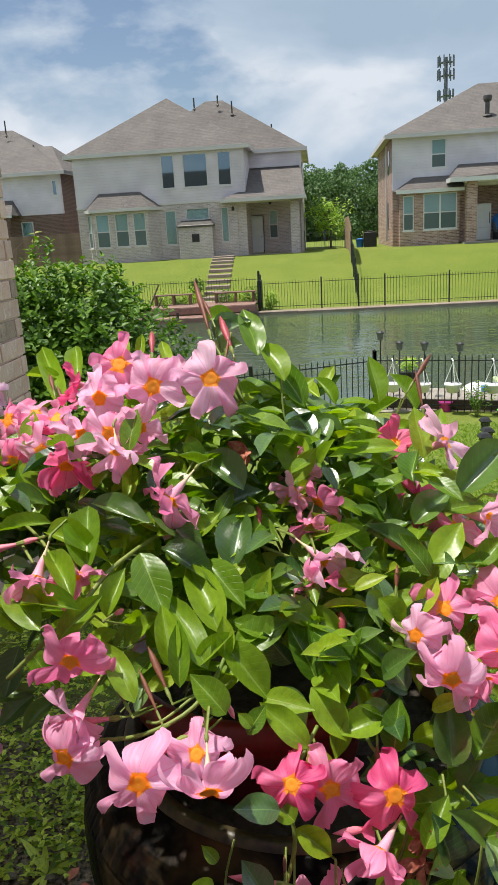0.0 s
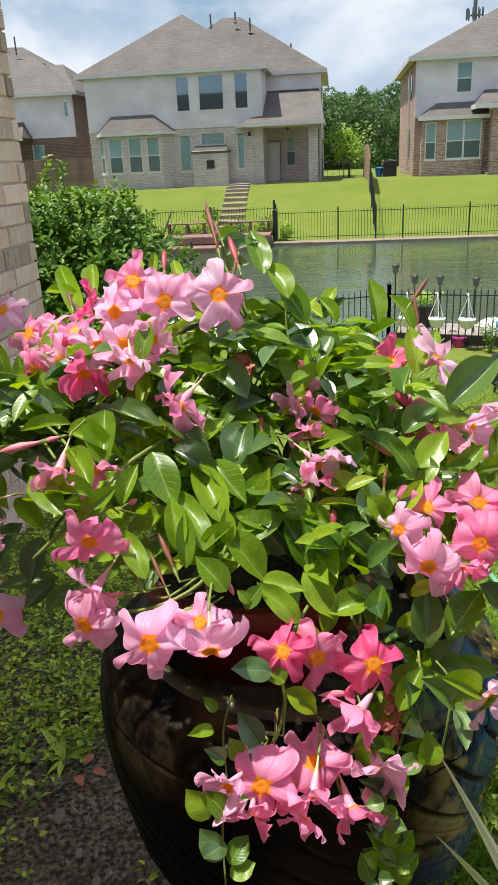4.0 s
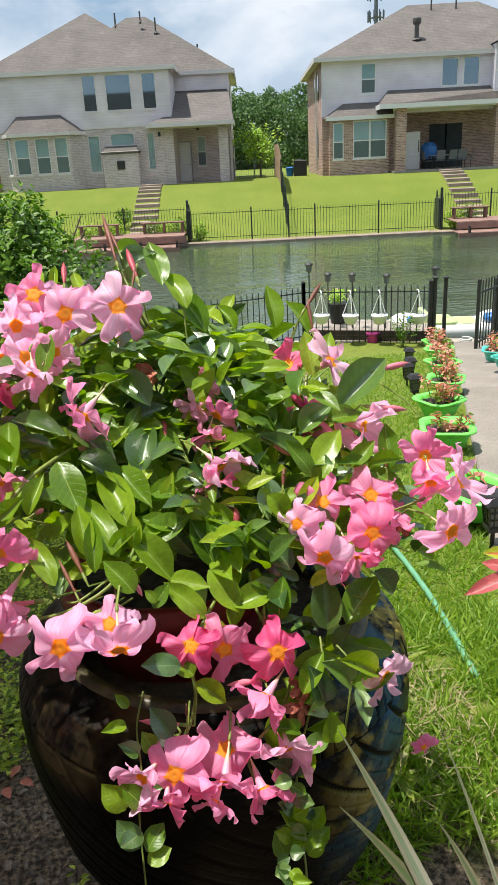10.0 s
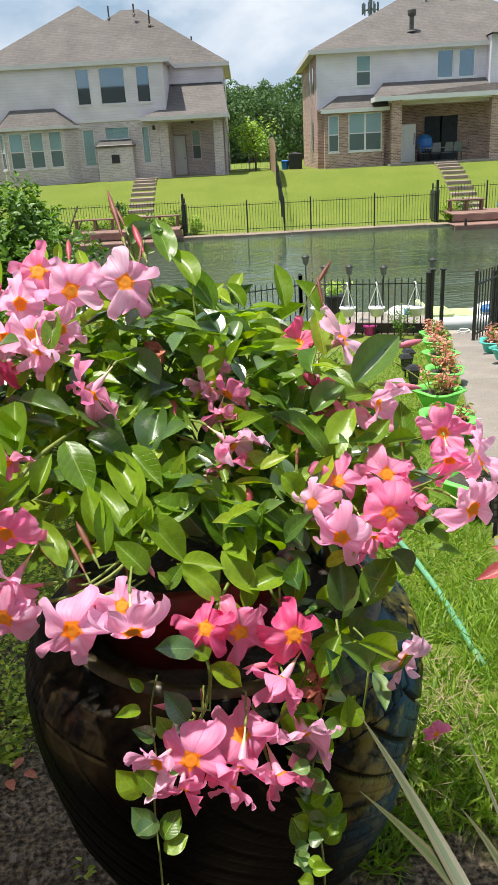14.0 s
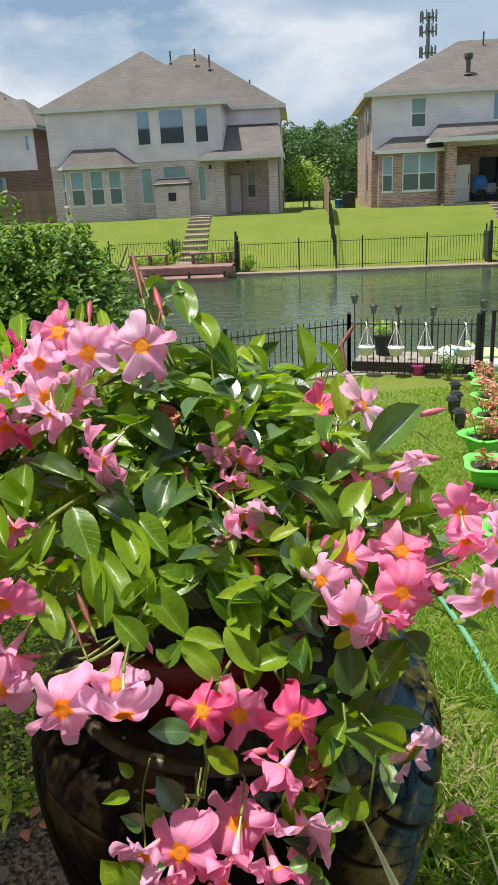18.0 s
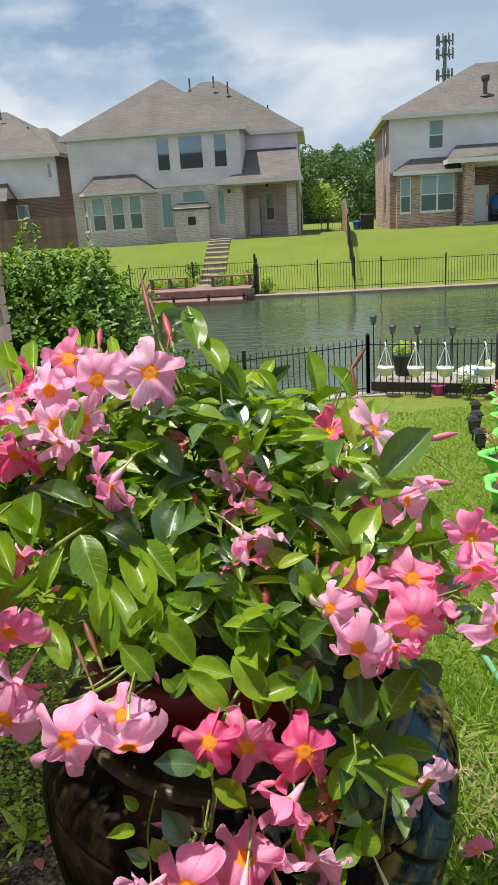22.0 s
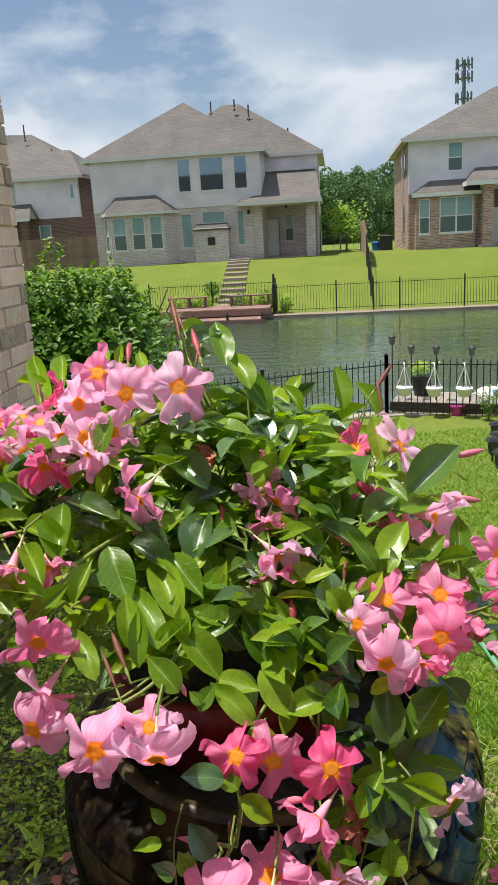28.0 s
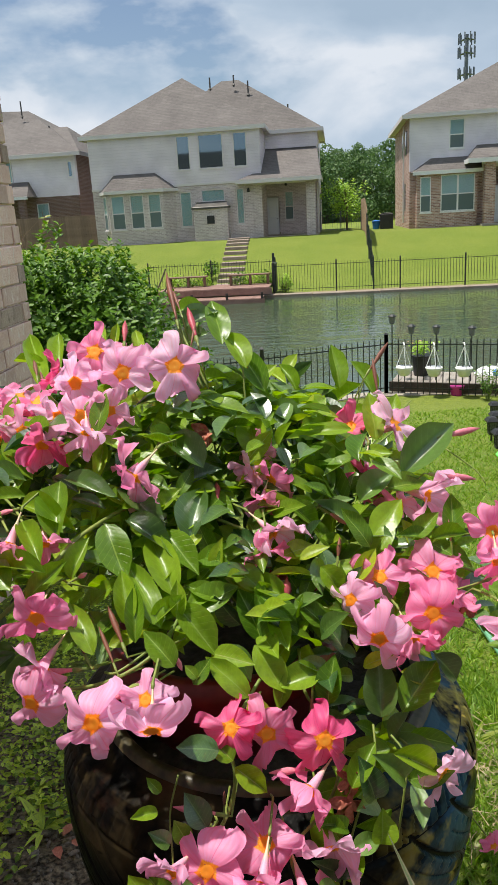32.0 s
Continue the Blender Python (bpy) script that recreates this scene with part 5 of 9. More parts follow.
# ---- brick wall of the near house ----
def brick_wall():
    m = pose(-1.35, 4.59, 0, 0, 0, -5)          # local y runs back along the wall from its corner, z up, +x faces the plant
    core = tagged(part("wall_west", Bag().box(-0.30, -7.6, -0.8, -0.005, 0.0, 5.80), M_MORTAR, m=m), "tan brick house wall with grey mortar", "wall", kind="structure")
    pitch, rise, gap = 0.368, 0.1133, 0.0125
    length, h = pitch - gap, rise - gap
    shapes = []
    for k in range(6):
        r = random.Random(k)
        b = Bag()
        c = 0.004
        j = lambda s: r.uniform(-s, s)
        x1 = 0.014 + j(0.004)
        pts = [(-0.03, 0.002, 0.002), (-0.03, length - 0.002, 0.002), (-0.03, length - 0.002, h - 0.002), (-0.03, 0.002, h - 0.002),
               (x1 - c, 0 + j(0.002), 0 + j(0.0015)), (x1 - c, length + j(0.002), 0 + j(0.0015)), (x1 - c, length + j(0.002), h + j(0.0015)), (x1 - c, 0 + j(0.002), h + j(0.0015)),
               (x1 + j(0.001), c * 1.5, c), (x1 + j(0.001), length - c * 1.5, c), (x1 + j(0.001), length - c * 1.5, h - c), (x1 + j(0.001), c * 1.5, h - c)]
        b.add(pts, [(4, 5, 9, 8), (5, 6, 10, 9), (6, 7, 11, 10), (7, 4, 8, 11), (8, 9, 10, 11), (0, 1, 5, 4), (1, 2, 6, 5), (2, 3, 7, 6), (3, 0, 4, 7)])
        shapes.append(b.mesh("brick", M_BRICK if k < 5 else M_BRICK_DARK))
    rest = Bag()
    rng = random.Random(4)
    for row in range(55):
        z = -0.457 + row * rise
        first = pitch if row % 2 else 0.098 + rng.uniform(-0.008, 0.012)
        for i in range(21):
            y = -(first + i * pitch)
            if i == 0:
                loc = Matrix.Translation((0, -first + gap, z)) @ Matrix.Diagonal((1, (first - gap) / length, 1, 1))
            else:
                loc = Matrix.Translation((0, y + gap, z))
            if i < 7 and 4 < row < 42:
                part("brick", rng.choices(shapes, [5, 5, 5, 5, 5, 2.6])[0], M_BRICK, core, m=loc @ pose(rng.uniform(-0.002, 0.002), 0, 0))
            else:
                rest.box(-0.03, 0, 0, 0.005, length, h, loc)
    tagged(part("brickwork", rest, M_BRICK, core), kind="stuff")
    # the rest of the house lies unseen behind that wall; its dark hipped roof serves the far windows' reflections
    body = tagged(part("wall_north", Bag().box(-22, -0.30, -0.8, -0.31, -0.012, 5.80), M_BRICK, m=m), "tan brick wall of the near house facing the canal", "wall", kind="structure")
    roof = Bag().slab([(-0.02, 0.0, 5.81), (-24.2, 0.0, 5.81), (-17.0, -7.2, 9.3), (-7.2, -7.2, 9.3)], 0.15)
    roof.slab([(-0.02, -9.0, 5.81), (-0.02, 0.0, 5.81), (-7.2, -7.2, 9.3), (-7.2, -9.0, 9.3)], 0.15)
    tagged(part("roof_west", roof, M_SHINGLE_DARK, m=m), "hipped shingle roof of the near house", "roof", kind="structure")
    # the end of the wall turns away from the plant
    end = Bag()
    for row in range(55):
        z = -0.457 + row * rise
        end.box(-0.30, -0.002, z, -0.005, 0.012, z + h)
    tagged(part("brickwork", end, M_BRICK, core), kind="stuff")


def brick_material(name, a, b, c):
    mt = material(name, a, b, 0.9, big=9, small=70, bump=0.7, spread=0.34, depth=0.008)
    n, l = mt.node_tree.nodes, mt.node_tree.links
    bs = n["Principled BSDF"]
    prev = bs.inputs["Base Color"].links[0].from_socket
    co = n.new("ShaderNodeTexCoord")
    mp = n.new("ShaderNodeMapping")
    mp.inputs["Scale"].default_value = (30, 34, 13)
    l.new(co.outputs["Object"], mp.inputs[0])
    info = n.new("ShaderNodeObjectInfo")
    sh = n.new("ShaderNodeVectorMath")
    sh.operation = "ADD"
    l.new(mp.outputs[0], sh.inputs[0])
    l.new(info.outputs["Location"], sh.inputs[1])
    st = n.new("ShaderNodeTexNoise")
    st.inputs["Scale"].default_value, st.inputs["Detail"].default_value = 1.0, 4
    l.new(sh.outputs[0], st.inputs["Vector"])
    rg = n.new("ShaderNodeMapRange")
    rg.inputs[1].default_value, rg.inputs[2].default_value, rg.inputs[4].default_value = 0.56, 0.68, 0.7
    l.new(st.outputs[0], rg.inputs[0])
    mx = n.new("ShaderNodeMix")
    mx.data_type = "RGBA"
    l.new(rg.outputs[0], mx.inputs[0])
    l.new(prev, mx.inputs[6])
    mx.inputs[7].default_value = (*c, 1)
    l.new(mx.outputs[2], bs.inputs["Base Color"])
    return mt


M_BRICK = brick_material("tan brick", (0.78, 0.495, 0.42), (0.92, 0.675, 0.605), (0.93, 0.80, 0.75))
M_BRICK_DARK = brick_material("smoke-stained brick", (0.44, 0.31, 0.26), (0.60, 0.45, 0.385), (0.19, 0.145, 0.12))
M_MORTAR = material("sandy mortar", (0.86, 0.71, 0.645), (0.92, 0.79, 0.72), 0.95, big=10, small=140, bump=0.7)


# ---- leafy shrub by the wall ----
def shrub():
    base = Vector((-1.53, 5.73, ground_z(-1.53, 5.73) - 0.05))
    t = thing("privet_bush", "dense rounded glossy green privet bush by a brick wall", "bush", Matrix.Translation(base) @ Matrix.Diagonal((1.26, 1.2, 1.08, 1)))
    rng = random.Random(11)
    for k in range(26):
        a = rng.uniform(0, 6.28)
        r = rng.uniform(0.2, 0.75)
        top = Vector((math.cos(a) * r, math.sin(a) * r * 0.9, rng.uniform(1.2, 1.85)))
        part("stem", Bag().tube([(math.cos(a) * 0.08, math.sin(a) * 0.08, -0.05), top * 0.5 + Vector((0, 0, 0.05)), top], [0.022, 0.014, 0.005], 5), M_BARK, t)
    shape = leaf_shape(2, 3, 0.2, 0.15, 0.95, 0.62)
    mats = []
    lumps = [(0, 0, 1.35, 0.74), (0.38, -0.12, 1.25, 0.55), (-0.4, 0, 1.45, 0.6), (0.12, -0.3, 0.95, 0.65), (0.5, 0.1, 0.8, 0.48), (-0.1, -0.1, 1.55, 0.45), (-0.45, -0.15, 0.8, 0.6), (0.25, 0, 1.62, 0.38)]
    for i in range(3300):
        cx, cy, cz, r = rng.choice(lumps)
        d = Vector((rng.gauss(0, 1), rng.gauss(0, 1) - 0.25, rng.gauss(0, 1) + 0.25)).normalized()
        bumpy = 1 + 0.16 * noise.noise(d * 3.1 + Vector((cx * 5, cy, cz)))
        c = Vector((cx, cy, cz)) + d * r * bumpy * rng.uniform(0.72, 1.04)
        if c.z < 0.12:
            continue
        # a shoot with a whorl of leaves
        up = (d + Vector((0, 0, 0.7))).normalized()
        for k in range(rng.randint(5, 8)):
            a = k * 2.4 + rng.uniform(-0.4, 0.4)
            s1 = up.orthogonal().normalized()
            s2 = up.cross(s1)
            al = (s1 * math.cos(a) + s2 * math.sin(a)) + up * rng.uniform(0.4, 1.3)
            sc = rng.uniform(0.034, 0.056)
            m = frame_from(c + up * (0.014 * k - 0.03), al, up) @ Matrix.Diagonal((sc, sc, sc, 1))
            mats.append(m)
    bag = scatter(shape, mats)
    tagged(part("leaves", bag, M_BUSH, t, smooth=True), kind="stuff")
    # tall yellowish shoots and bare twigs behind
    t2 = thing("crape_myrtle", "bare brown twigs with yellowing shoot leaves behind a bush", "shrub", Matrix.Translation((-2.3, 7.2, ground_z(-2.3, 7.2))))
    tw, mats = Bag(), []
    for k in range(16):
        a = rng.uniform(-1.2, 1.2)
        top = Vector((math.sin(a) * 0.55, rng.uniform(-0.3, 0.3), 2.55 + rng.uniform(-0.3, 0.25) - abs(a) * 0.1))
        pts = [Vector((rng.uniform(-0.05, 0.05), 0, 0)), top * 0.55 + Vector((rng.uniform(-0.1, 0.1), 0, 0)), top]
        tw.tube(pts, [0.016, 0.009, 0.003], 5)
        for q in range(3):
            c = pts[1].lerp(top, rng.uniform(0.4, 1))
            tw.tube([c, c + Vector((rng.uniform(-0.15, 0.15), rng.uniform(-0.1, 0.1), rng.uniform(0.05, 0.2)))], [0.004, 0.002], 4)
        if k % 2 == 0:
            for q in range(14):
                c = pts[1].lerp(top, rng.uniform(0.75, 1.02))
                al = Vector((rng.gauss(0, 1), rng.gauss(0, 1), rng.uniform(0, 1)))
                sc = rng.uniform(0.06, 0.1)
                mats.append(frame_from(c, al, (0, -0.4, 1)) @ Matrix.Diagonal((sc, sc, sc, 1)))
    tagged(part("twigs", tw, M_CANE, t2), kind="stuff")
    tagged(part("leaves", scatter(shape, mats), M_BUSH_TIP, t2), kind="stuff")


# ---- far trees, tower ----
def woods():
    rng = random.Random(21)
    shape = leaf_shape(2, 2, 0.2, 0.3, 0.9, 0.9)
    mats = []
    tr = Bag()
    for k in range(84):
        u, v = rng.uniform(-8, 18), rng.uniform(86, 104)
        h = rng.uniform(7.5, 9.6) + (0.9 if u > 1 else 0)
        tr.tube([(u, v, 0.3), (u + rng.uniform(-0.4, 0.4), v, h * 0.55)], [0.22, 0.1], 6)
        for q in range(rng.randint(6, 9)):
            c = Vector((u + rng.gauss(0, 1.3), v + rng.gauss(0, 1.2), rng.uniform(0.6, h - 1.2)))
            r = rng.uniform(1.0, 1.9) * (1.15 - 0.06 * c.z)
            for i in range(180):
                d = Vector((rng.gauss(0, 1), rng.gauss(0, 1) - 0.3, rng.gauss(0, 1) + 0.3)).normalized()
                p = c + d * r * rng.uniform(0.8, 1.08)
                sc = rng.uniform(0.16, 0.38)
                al = Vector((rng.gauss(0, 1), rng.gauss(0, 1), rng.gauss(0, 1)))
                mats.append(frame_from(p, al, d) @ Matrix.Diagonal((sc, sc, sc, 1)))
    w = tagged(part("woods", scatter(shape, mats), M_WOODS, m=FAR), "dark green belt of distant trees", "woods", kind="stuff")
    tagged(part("trunks", tr, M_BARK, w), kind="stuff")
    t = thing("tree", "small bright green young tree between two houses", "tree", FAR @ pose(0.78, 52.0, 0.4) @ Matrix.Diagonal((1.25, 1.25, 1.18, 1)))
    part("trunk", Bag().tube([(0, 0, -0.1), (0.03, 0, 1.0), (-0.02, 0, 2.2)], [0.06, 0.045, 0.02], 7), M_BARK, t)
    for k in range(7):
        a = k * 0.9
        part("limb", Bag().tube([(0, 0, 0.9 + 0.12 * k), (0.35 * math.cos(a), 0.35 * math.sin(a), 1.5 + 0.12 * k), (0.7 * math.cos(a), 0.7 * math.sin(a), 1.9 + 0.1 * k)], [0.03, 0.018, 0.006], 5), M_BARK, t)
    mats = []
    for k in range(34):
        c = Vector((rng.gauss(0, 0.5), rng.gauss(0, 0.5), rng.uniform(0.75, 2.45)))
        for i in range(44):
            d = Vector((rng.gauss(0, 1), rng.gauss(0, 1), rng.gauss(0, 1))).normalized()
            sc = rng.uniform(0.08, 0.17)
            mats.append(frame_from(c + d * rng.uniform(0.15, 0.36), d + Vector((rng.gauss(0, .8), rng.gauss(0, .8), 0)), (0, -0.3, 1)) @ Matrix.Diagonal((sc, sc, sc, 1)))
    tagged(part("crown", scatter(shape, mats), M_TREE, t), kind="stuff")
    tw = thing("cell_tower", "grey steel mast with stacked antenna panels far behind the houses", "tower", FAR @ pose(23.6, 150, 0))
    part("mast", Bag().lathe([(0.55, 0), (0.3, 30.0)], 10), M_STEEL, tw)
    for z, r in ((29.2, 1.4), (27.0, 1.45), (23.6, 1.4)):
        ring = Bag()
        for k in range(3):
            a = k * 2.094 + 0.3
            b = a + 2.094
            ring.tube([(r * math.cos(a), r * math.sin(a), z), (r * math.cos(b), r * math.sin(b), z)], 0.09, 5)
            ring.tube([(0, 0, z), (r * math.cos(a), r * math.sin(a), z)], 0.09, 5)
        part("platform", ring, M_STEEL, tw)
        for k in range(9):
            a = k * 0.698 + 0.1
            part("antenna", Bag().box(-0.12, -0.08, -0.9, 0.12, 0.08, 0.9, pose(r * math.cos(a), r * math.sin(a), z + 0.15, 0, 0, math.degrees(a)), c=0.03), M_STEEL, tw)


brick_wall()
shrub()
woods()

# unseen wall, door and roof added behind the camera to cut the sky's fill light
south = tagged(part("wall_south", wall_openings(-1.0, 9.0, -0.4, 2.75, -1.9, 0.3, [(1.6, 3.5, 0.1, 2.2)]), M_BRICK), "unseen tan brick wall added behind to block sky light", "wall", kind="structure")
part("patio_door", Bag().box(1.6, -1.78, 0.1, 3.5, -1.74, 2.2), M_PANE, south)
tagged(part("unseen_roof_south", Bag().slab([(-1.0, -1.0, 2.75), (9.4, -1.0, 2.75), (7.5, -7.5, 7.2), (-1.0, -7.5, 7.2)], 0.15), M_SHINGLE), "unseen shingled slope added behind to block sky light", "roof", kind="structure")

# ---- tyre planter ----
TY = Vector((0.061, 1.075, 0.0))


def tyre_material():
    mt = material("hand-painted black rubber", (0.0018, 0.0018, 0.0018), (0.005, 0.0045, 0.004), 0.38, big=5, small=90, bump=0.35, depth=0.003)
    n, l = mt.node_tree.nodes, mt.node_tree.links
    bs = n["Principled BSDF"]
    bs.inputs["Specular IOR Level"].default_value = 0.07
    last = bs.inputs["Base Color"].links[0].from_socket
    co = n.new("ShaderNodeTexCoord")
    sp = n.new("ShaderNodeSeparateXYZ")
    l.new(co.outputs["Object"], sp.inputs[0])

    def ramp(socket, a, b):
        r = n.new("ShaderNodeMapRange")
        r.inputs[1].default_value, r.inputs[2].default_value = a, b
        l.new(socket, r.inputs[0])
        return r.outputs[0]

    def times(a, b):
        m = n.new("ShaderNodeMath")
        m.operation = "MULTIPLY"
        for k, v in enumerate((a, b)):
            if isinstance(v, float):
                m.inputs[k].default_value = v
            else:
                l.new(v, m.inputs[k])
        return m.outputs[0]
    # the sprays were aimed: blue, gold and red on one flank, bronze along the other shoulder
    flank, shoulder = (0.11, 0.25), (0.14, 0.02)
    for k, (col, scale, lo, hi, amt, side, low) in enumerate((
            ((0.045, 0.125, 0.19), 5.5, 0.44, 0.55, 0.9, flank, 0.58), ((0.50, 0.40, 0.08), 7.5, 0.49, 0.58, 0.9, flank, 0.62), ((0.36, 0.17, 0.11), 4.5, 0.40, 0.52, 0.85, (0.23, 0.285), 0.50),
            ((0.16, 0.11, 0.045), 4.0, 0.48, 0.64, 0.6, shoulder, 0.84), ((0.07, 0.026, 0.012), 4.4, 0.52, 0.66, 0.5, shoulder, 0.74))):
        mp = n.new("ShaderNodeMapping")
        mp.inputs["Location"].default_value = (3.7 * k + 0.4, 1.3 * k, 2.1 * k)
        l.new(co.outputs["Object"], mp.inputs[0])
        t = n.new("ShaderNodeTexNoise")
        t.inputs["Scale"].default_value, t.inputs["Detail"].default_value = scale, 5
        t.inputs["Roughness"].default_value = 0.65
        l.new(mp.outputs[0], t.inputs["Vector"])
        fac = times(times(ramp(t.outputs[0], lo, hi), ramp(sp.outputs[0], *side)), times(ramp(sp.outputs[2], low, low + 0.14), amt))
        if k == 2:                              # rust stays on the belly
            fac = times(fac, ramp(sp.outputs[2], 0.86, 0.74))
        mx = n.new("ShaderNodeMix")
        mx.data_type = "RGBA"
        l.new(fac, mx.inputs[0])
        l.new(last, mx.inputs[6])
        mx.inputs[7].default_value = (*col, 1)
        last = mx.outputs[2]
    l.new(last, bs.inputs["Base Color"])
    return mt


M_TYRE = tyre_material()
M_BRONZE = material("bronze spray on rubber", (0.012, 0.010, 0.005), (0.10, 0.078, 0.032), 0.42, big=7, small=60, bump=0.3, depth=0.003)
M_RUBBER = material("plain black rubber", (0.003, 0.003, 0.003), (0.008, 0.008, 0.008), 0.7, big=8, small=90, bump=0.2, spec=0.2, depth=0.002)


def tyre():
    t = thing("tyre_planter", "old car tyre painted black, blue, gold and rust as a planter", "planter", Matrix.Translation(TY + Vector((0, 0, -0.246))) @ Matrix.Diagonal((1.18, 1.18, 1.15, 1)))
    top = 0.97
    prof = [(0.225, top - 0.10), (0.222, top - 0.03), (0.228, top), (0.238, top + 0.006), (0.250, top), (0.262, top - 0.012), (0.283, top - 0.022), (0.298, top - 0.038),
            (0.307, top - 0.062), (0.312, top - 0.10), (0.311, top - 0.15), (0.306, top - 0.20), (0.296, top - 0.26), (0.283, top - 0.33), (0.262, top - 0.39), (0.236, top - 0.44), (0.205, top - 0.47), (0.19, top - 0.48)]
    # cut-in grooves: a spiral of slots over the shoulder and two rings
    n = 960
    p, f, deep = [], [], []
    fine = []
    for (r0, z0), (r1, z1) in zip(prof, prof[1:]):
        for s in range(22):
            fine.append((r0 + (r1 - r0) * s / 22, z0 + (z1 - z0) * s / 22))
    fine.append(prof[-1])
    dip = lambda x, w: max(0.0, 1 - (x / w) ** 2)
    for r, z in fine:
        d = top - z
        on = r > 0.25 and d > 0.02
        down = max(0.0, d - 0.05)
        sweep = 12.0 * down + 85.0 * down * down
        broad = 0.0058 * math.hypot(22.6, 12.0 + 170.0 * down)       # an even width across the slot
        for k in range(n):
            a = 2 * math.pi * k / n
            g = 0.0
            if on:
                # the tread is worn nearly smooth on the side by the wall
                worn = min(1.0, max(0.22, 0.22 + 2.6 * (math.cos(a) - 0.15)))
                turn = a * 22 / math.pi
                if d > 0.058:               # sweeping tread grooves
                    g = 0.0085 * worn * dip((turn - sweep) % 2.0 - 1.0, broad)
                    if d > 0.10:
                        g = max(g, 0.003 * worn * dip((turn - sweep + 0.95) % 2.0 - 1.0, broad * 0.35))
                if 0.034 < d < 0.066:       # notched shoulder blocks
                    g = max(g, 0.005 * worn * dip((turn * 2 + 12 * d) % 1.0 - 0.5, 0.13))
                if 0.5 < (turn - sweep) % 2.0 < 0.86 and d > 0.09:      # short sipes beside each groove
                    g = max(g, 0.0035 * worn * dip((turn * 0.8 + 34 * d) % 1.0 - 0.5, 0.09))
                g = max(g, 0.008 * worn * dip(d - 0.071, 0.005), 0.004 * worn * dip(d - 0.030, 0.004), 0.0)
            rr = r - g
            deep.append(g > 0.0038)
            p.append((rr * math.cos(a), rr * math.sin(a), z))
    for j in range(len(fine) - 1):
        f += [(j * n + k, j * n + (k + 1) % n, (j + 1) * n + (k + 1) % n, (j + 1) * n + k) for k in range(n)]
    body = part("tyre", Bag().add(p, f), M_TYRE, t, smooth=True)
    # faces at the bottom of the grooves take the plain black rubber
    body.data.materials.append(M_RUBBER)
    for q in body.data.polygons:
        q.material_index = 1 if all(deep[k] for k in q.vertices) else 0
    part("bead_ring", Bag().lathe([(0.224, top + 0.001), (0.232, top + 0.012), (0.243, top + 0.011), (0.248, top + 0.002)], 64, caps=False), M_BRONZE, body, "bronze-sprayed rim", smooth=True)
    # a smaller tyre carries it
    low = [(0.15, 0.495), (0.17, 0.50), (0.19, 0.49), (0.20, 0.46), (0.20, 0.38), (0.185, 0.33), (0.185, 0.29), (0.195, 0.25), (0.19, 0.20), (0.15, 0.195)]
    part("lower_tyre", Bag().lathe(low, 64, wob=lambda a, z: 1 + 0.006 * math.copysign(1, math.sin(a * 26 + z * 30))), M_BLACKPLASTIC, t, smooth=True)
    soil = Bag()
    p, f = [(0, 0, top - 0.05)], []
    for j in range(1, 9):
        for k in range(40):
            a, r = k * math.pi / 20, 0.226 * j / 8
            p.append((r * math.cos(a), r * math.sin(a), top - 0.055 + 0.012 * noise.noise((r * 30 * math.cos(a), r * 30 * math.sin(a), 3))))
    f += [(0, 1 + k, 1 + (k + 1) % 40) for k in range(40)]
    for j in range(7):
        f += [(1 + j * 40 + k, 1 + (j + 1) * 40 + k, 1 + (j + 1) * 40 + (k + 1) % 40, 1 + j * 40 + (k + 1) % 40) for k in range(40)]
    part("soil", soil.add(p, f), M_SOIL, t, "dark potting soil")
    pot = thing("flower_pot", "dark red flower pot sunk inside a tyre", "pot", Matrix.Translation(TY + Vector((-0.068, 0.035, 0.70))) @ Matrix.Diagonal((1.40, 1.40, 1.38, 1)))
    part("body", Bag().lathe([(0.10, 0), (0.135, 0.15), (0.14, 0.155), (0.15, 0.16), (0.152, 0.20), (0.142, 0.205), (0.135, 0.19), (0.13, 0.17)], 40, caps=False), M_REDPOT, pot, smooth=True)
    part("soil", Bag().lathe([(0.128, 0.165), (0.05, 0.175), (0.001, 0.178)], 30), M_SOIL, pot)


tyre()

# ---- mandevilla plant ----
plant = thing("mandevilla", "pink-flowering mandevilla vine spilling from a tyre planter", "plant", Matrix.Translation(TY + Vector((0, 0, 0.84))))
PLANT_INV = plant.matrix_basis.inverted()
HEART = Vector((0.05, 1.16, 0.95))       # where the vines rise from the pot


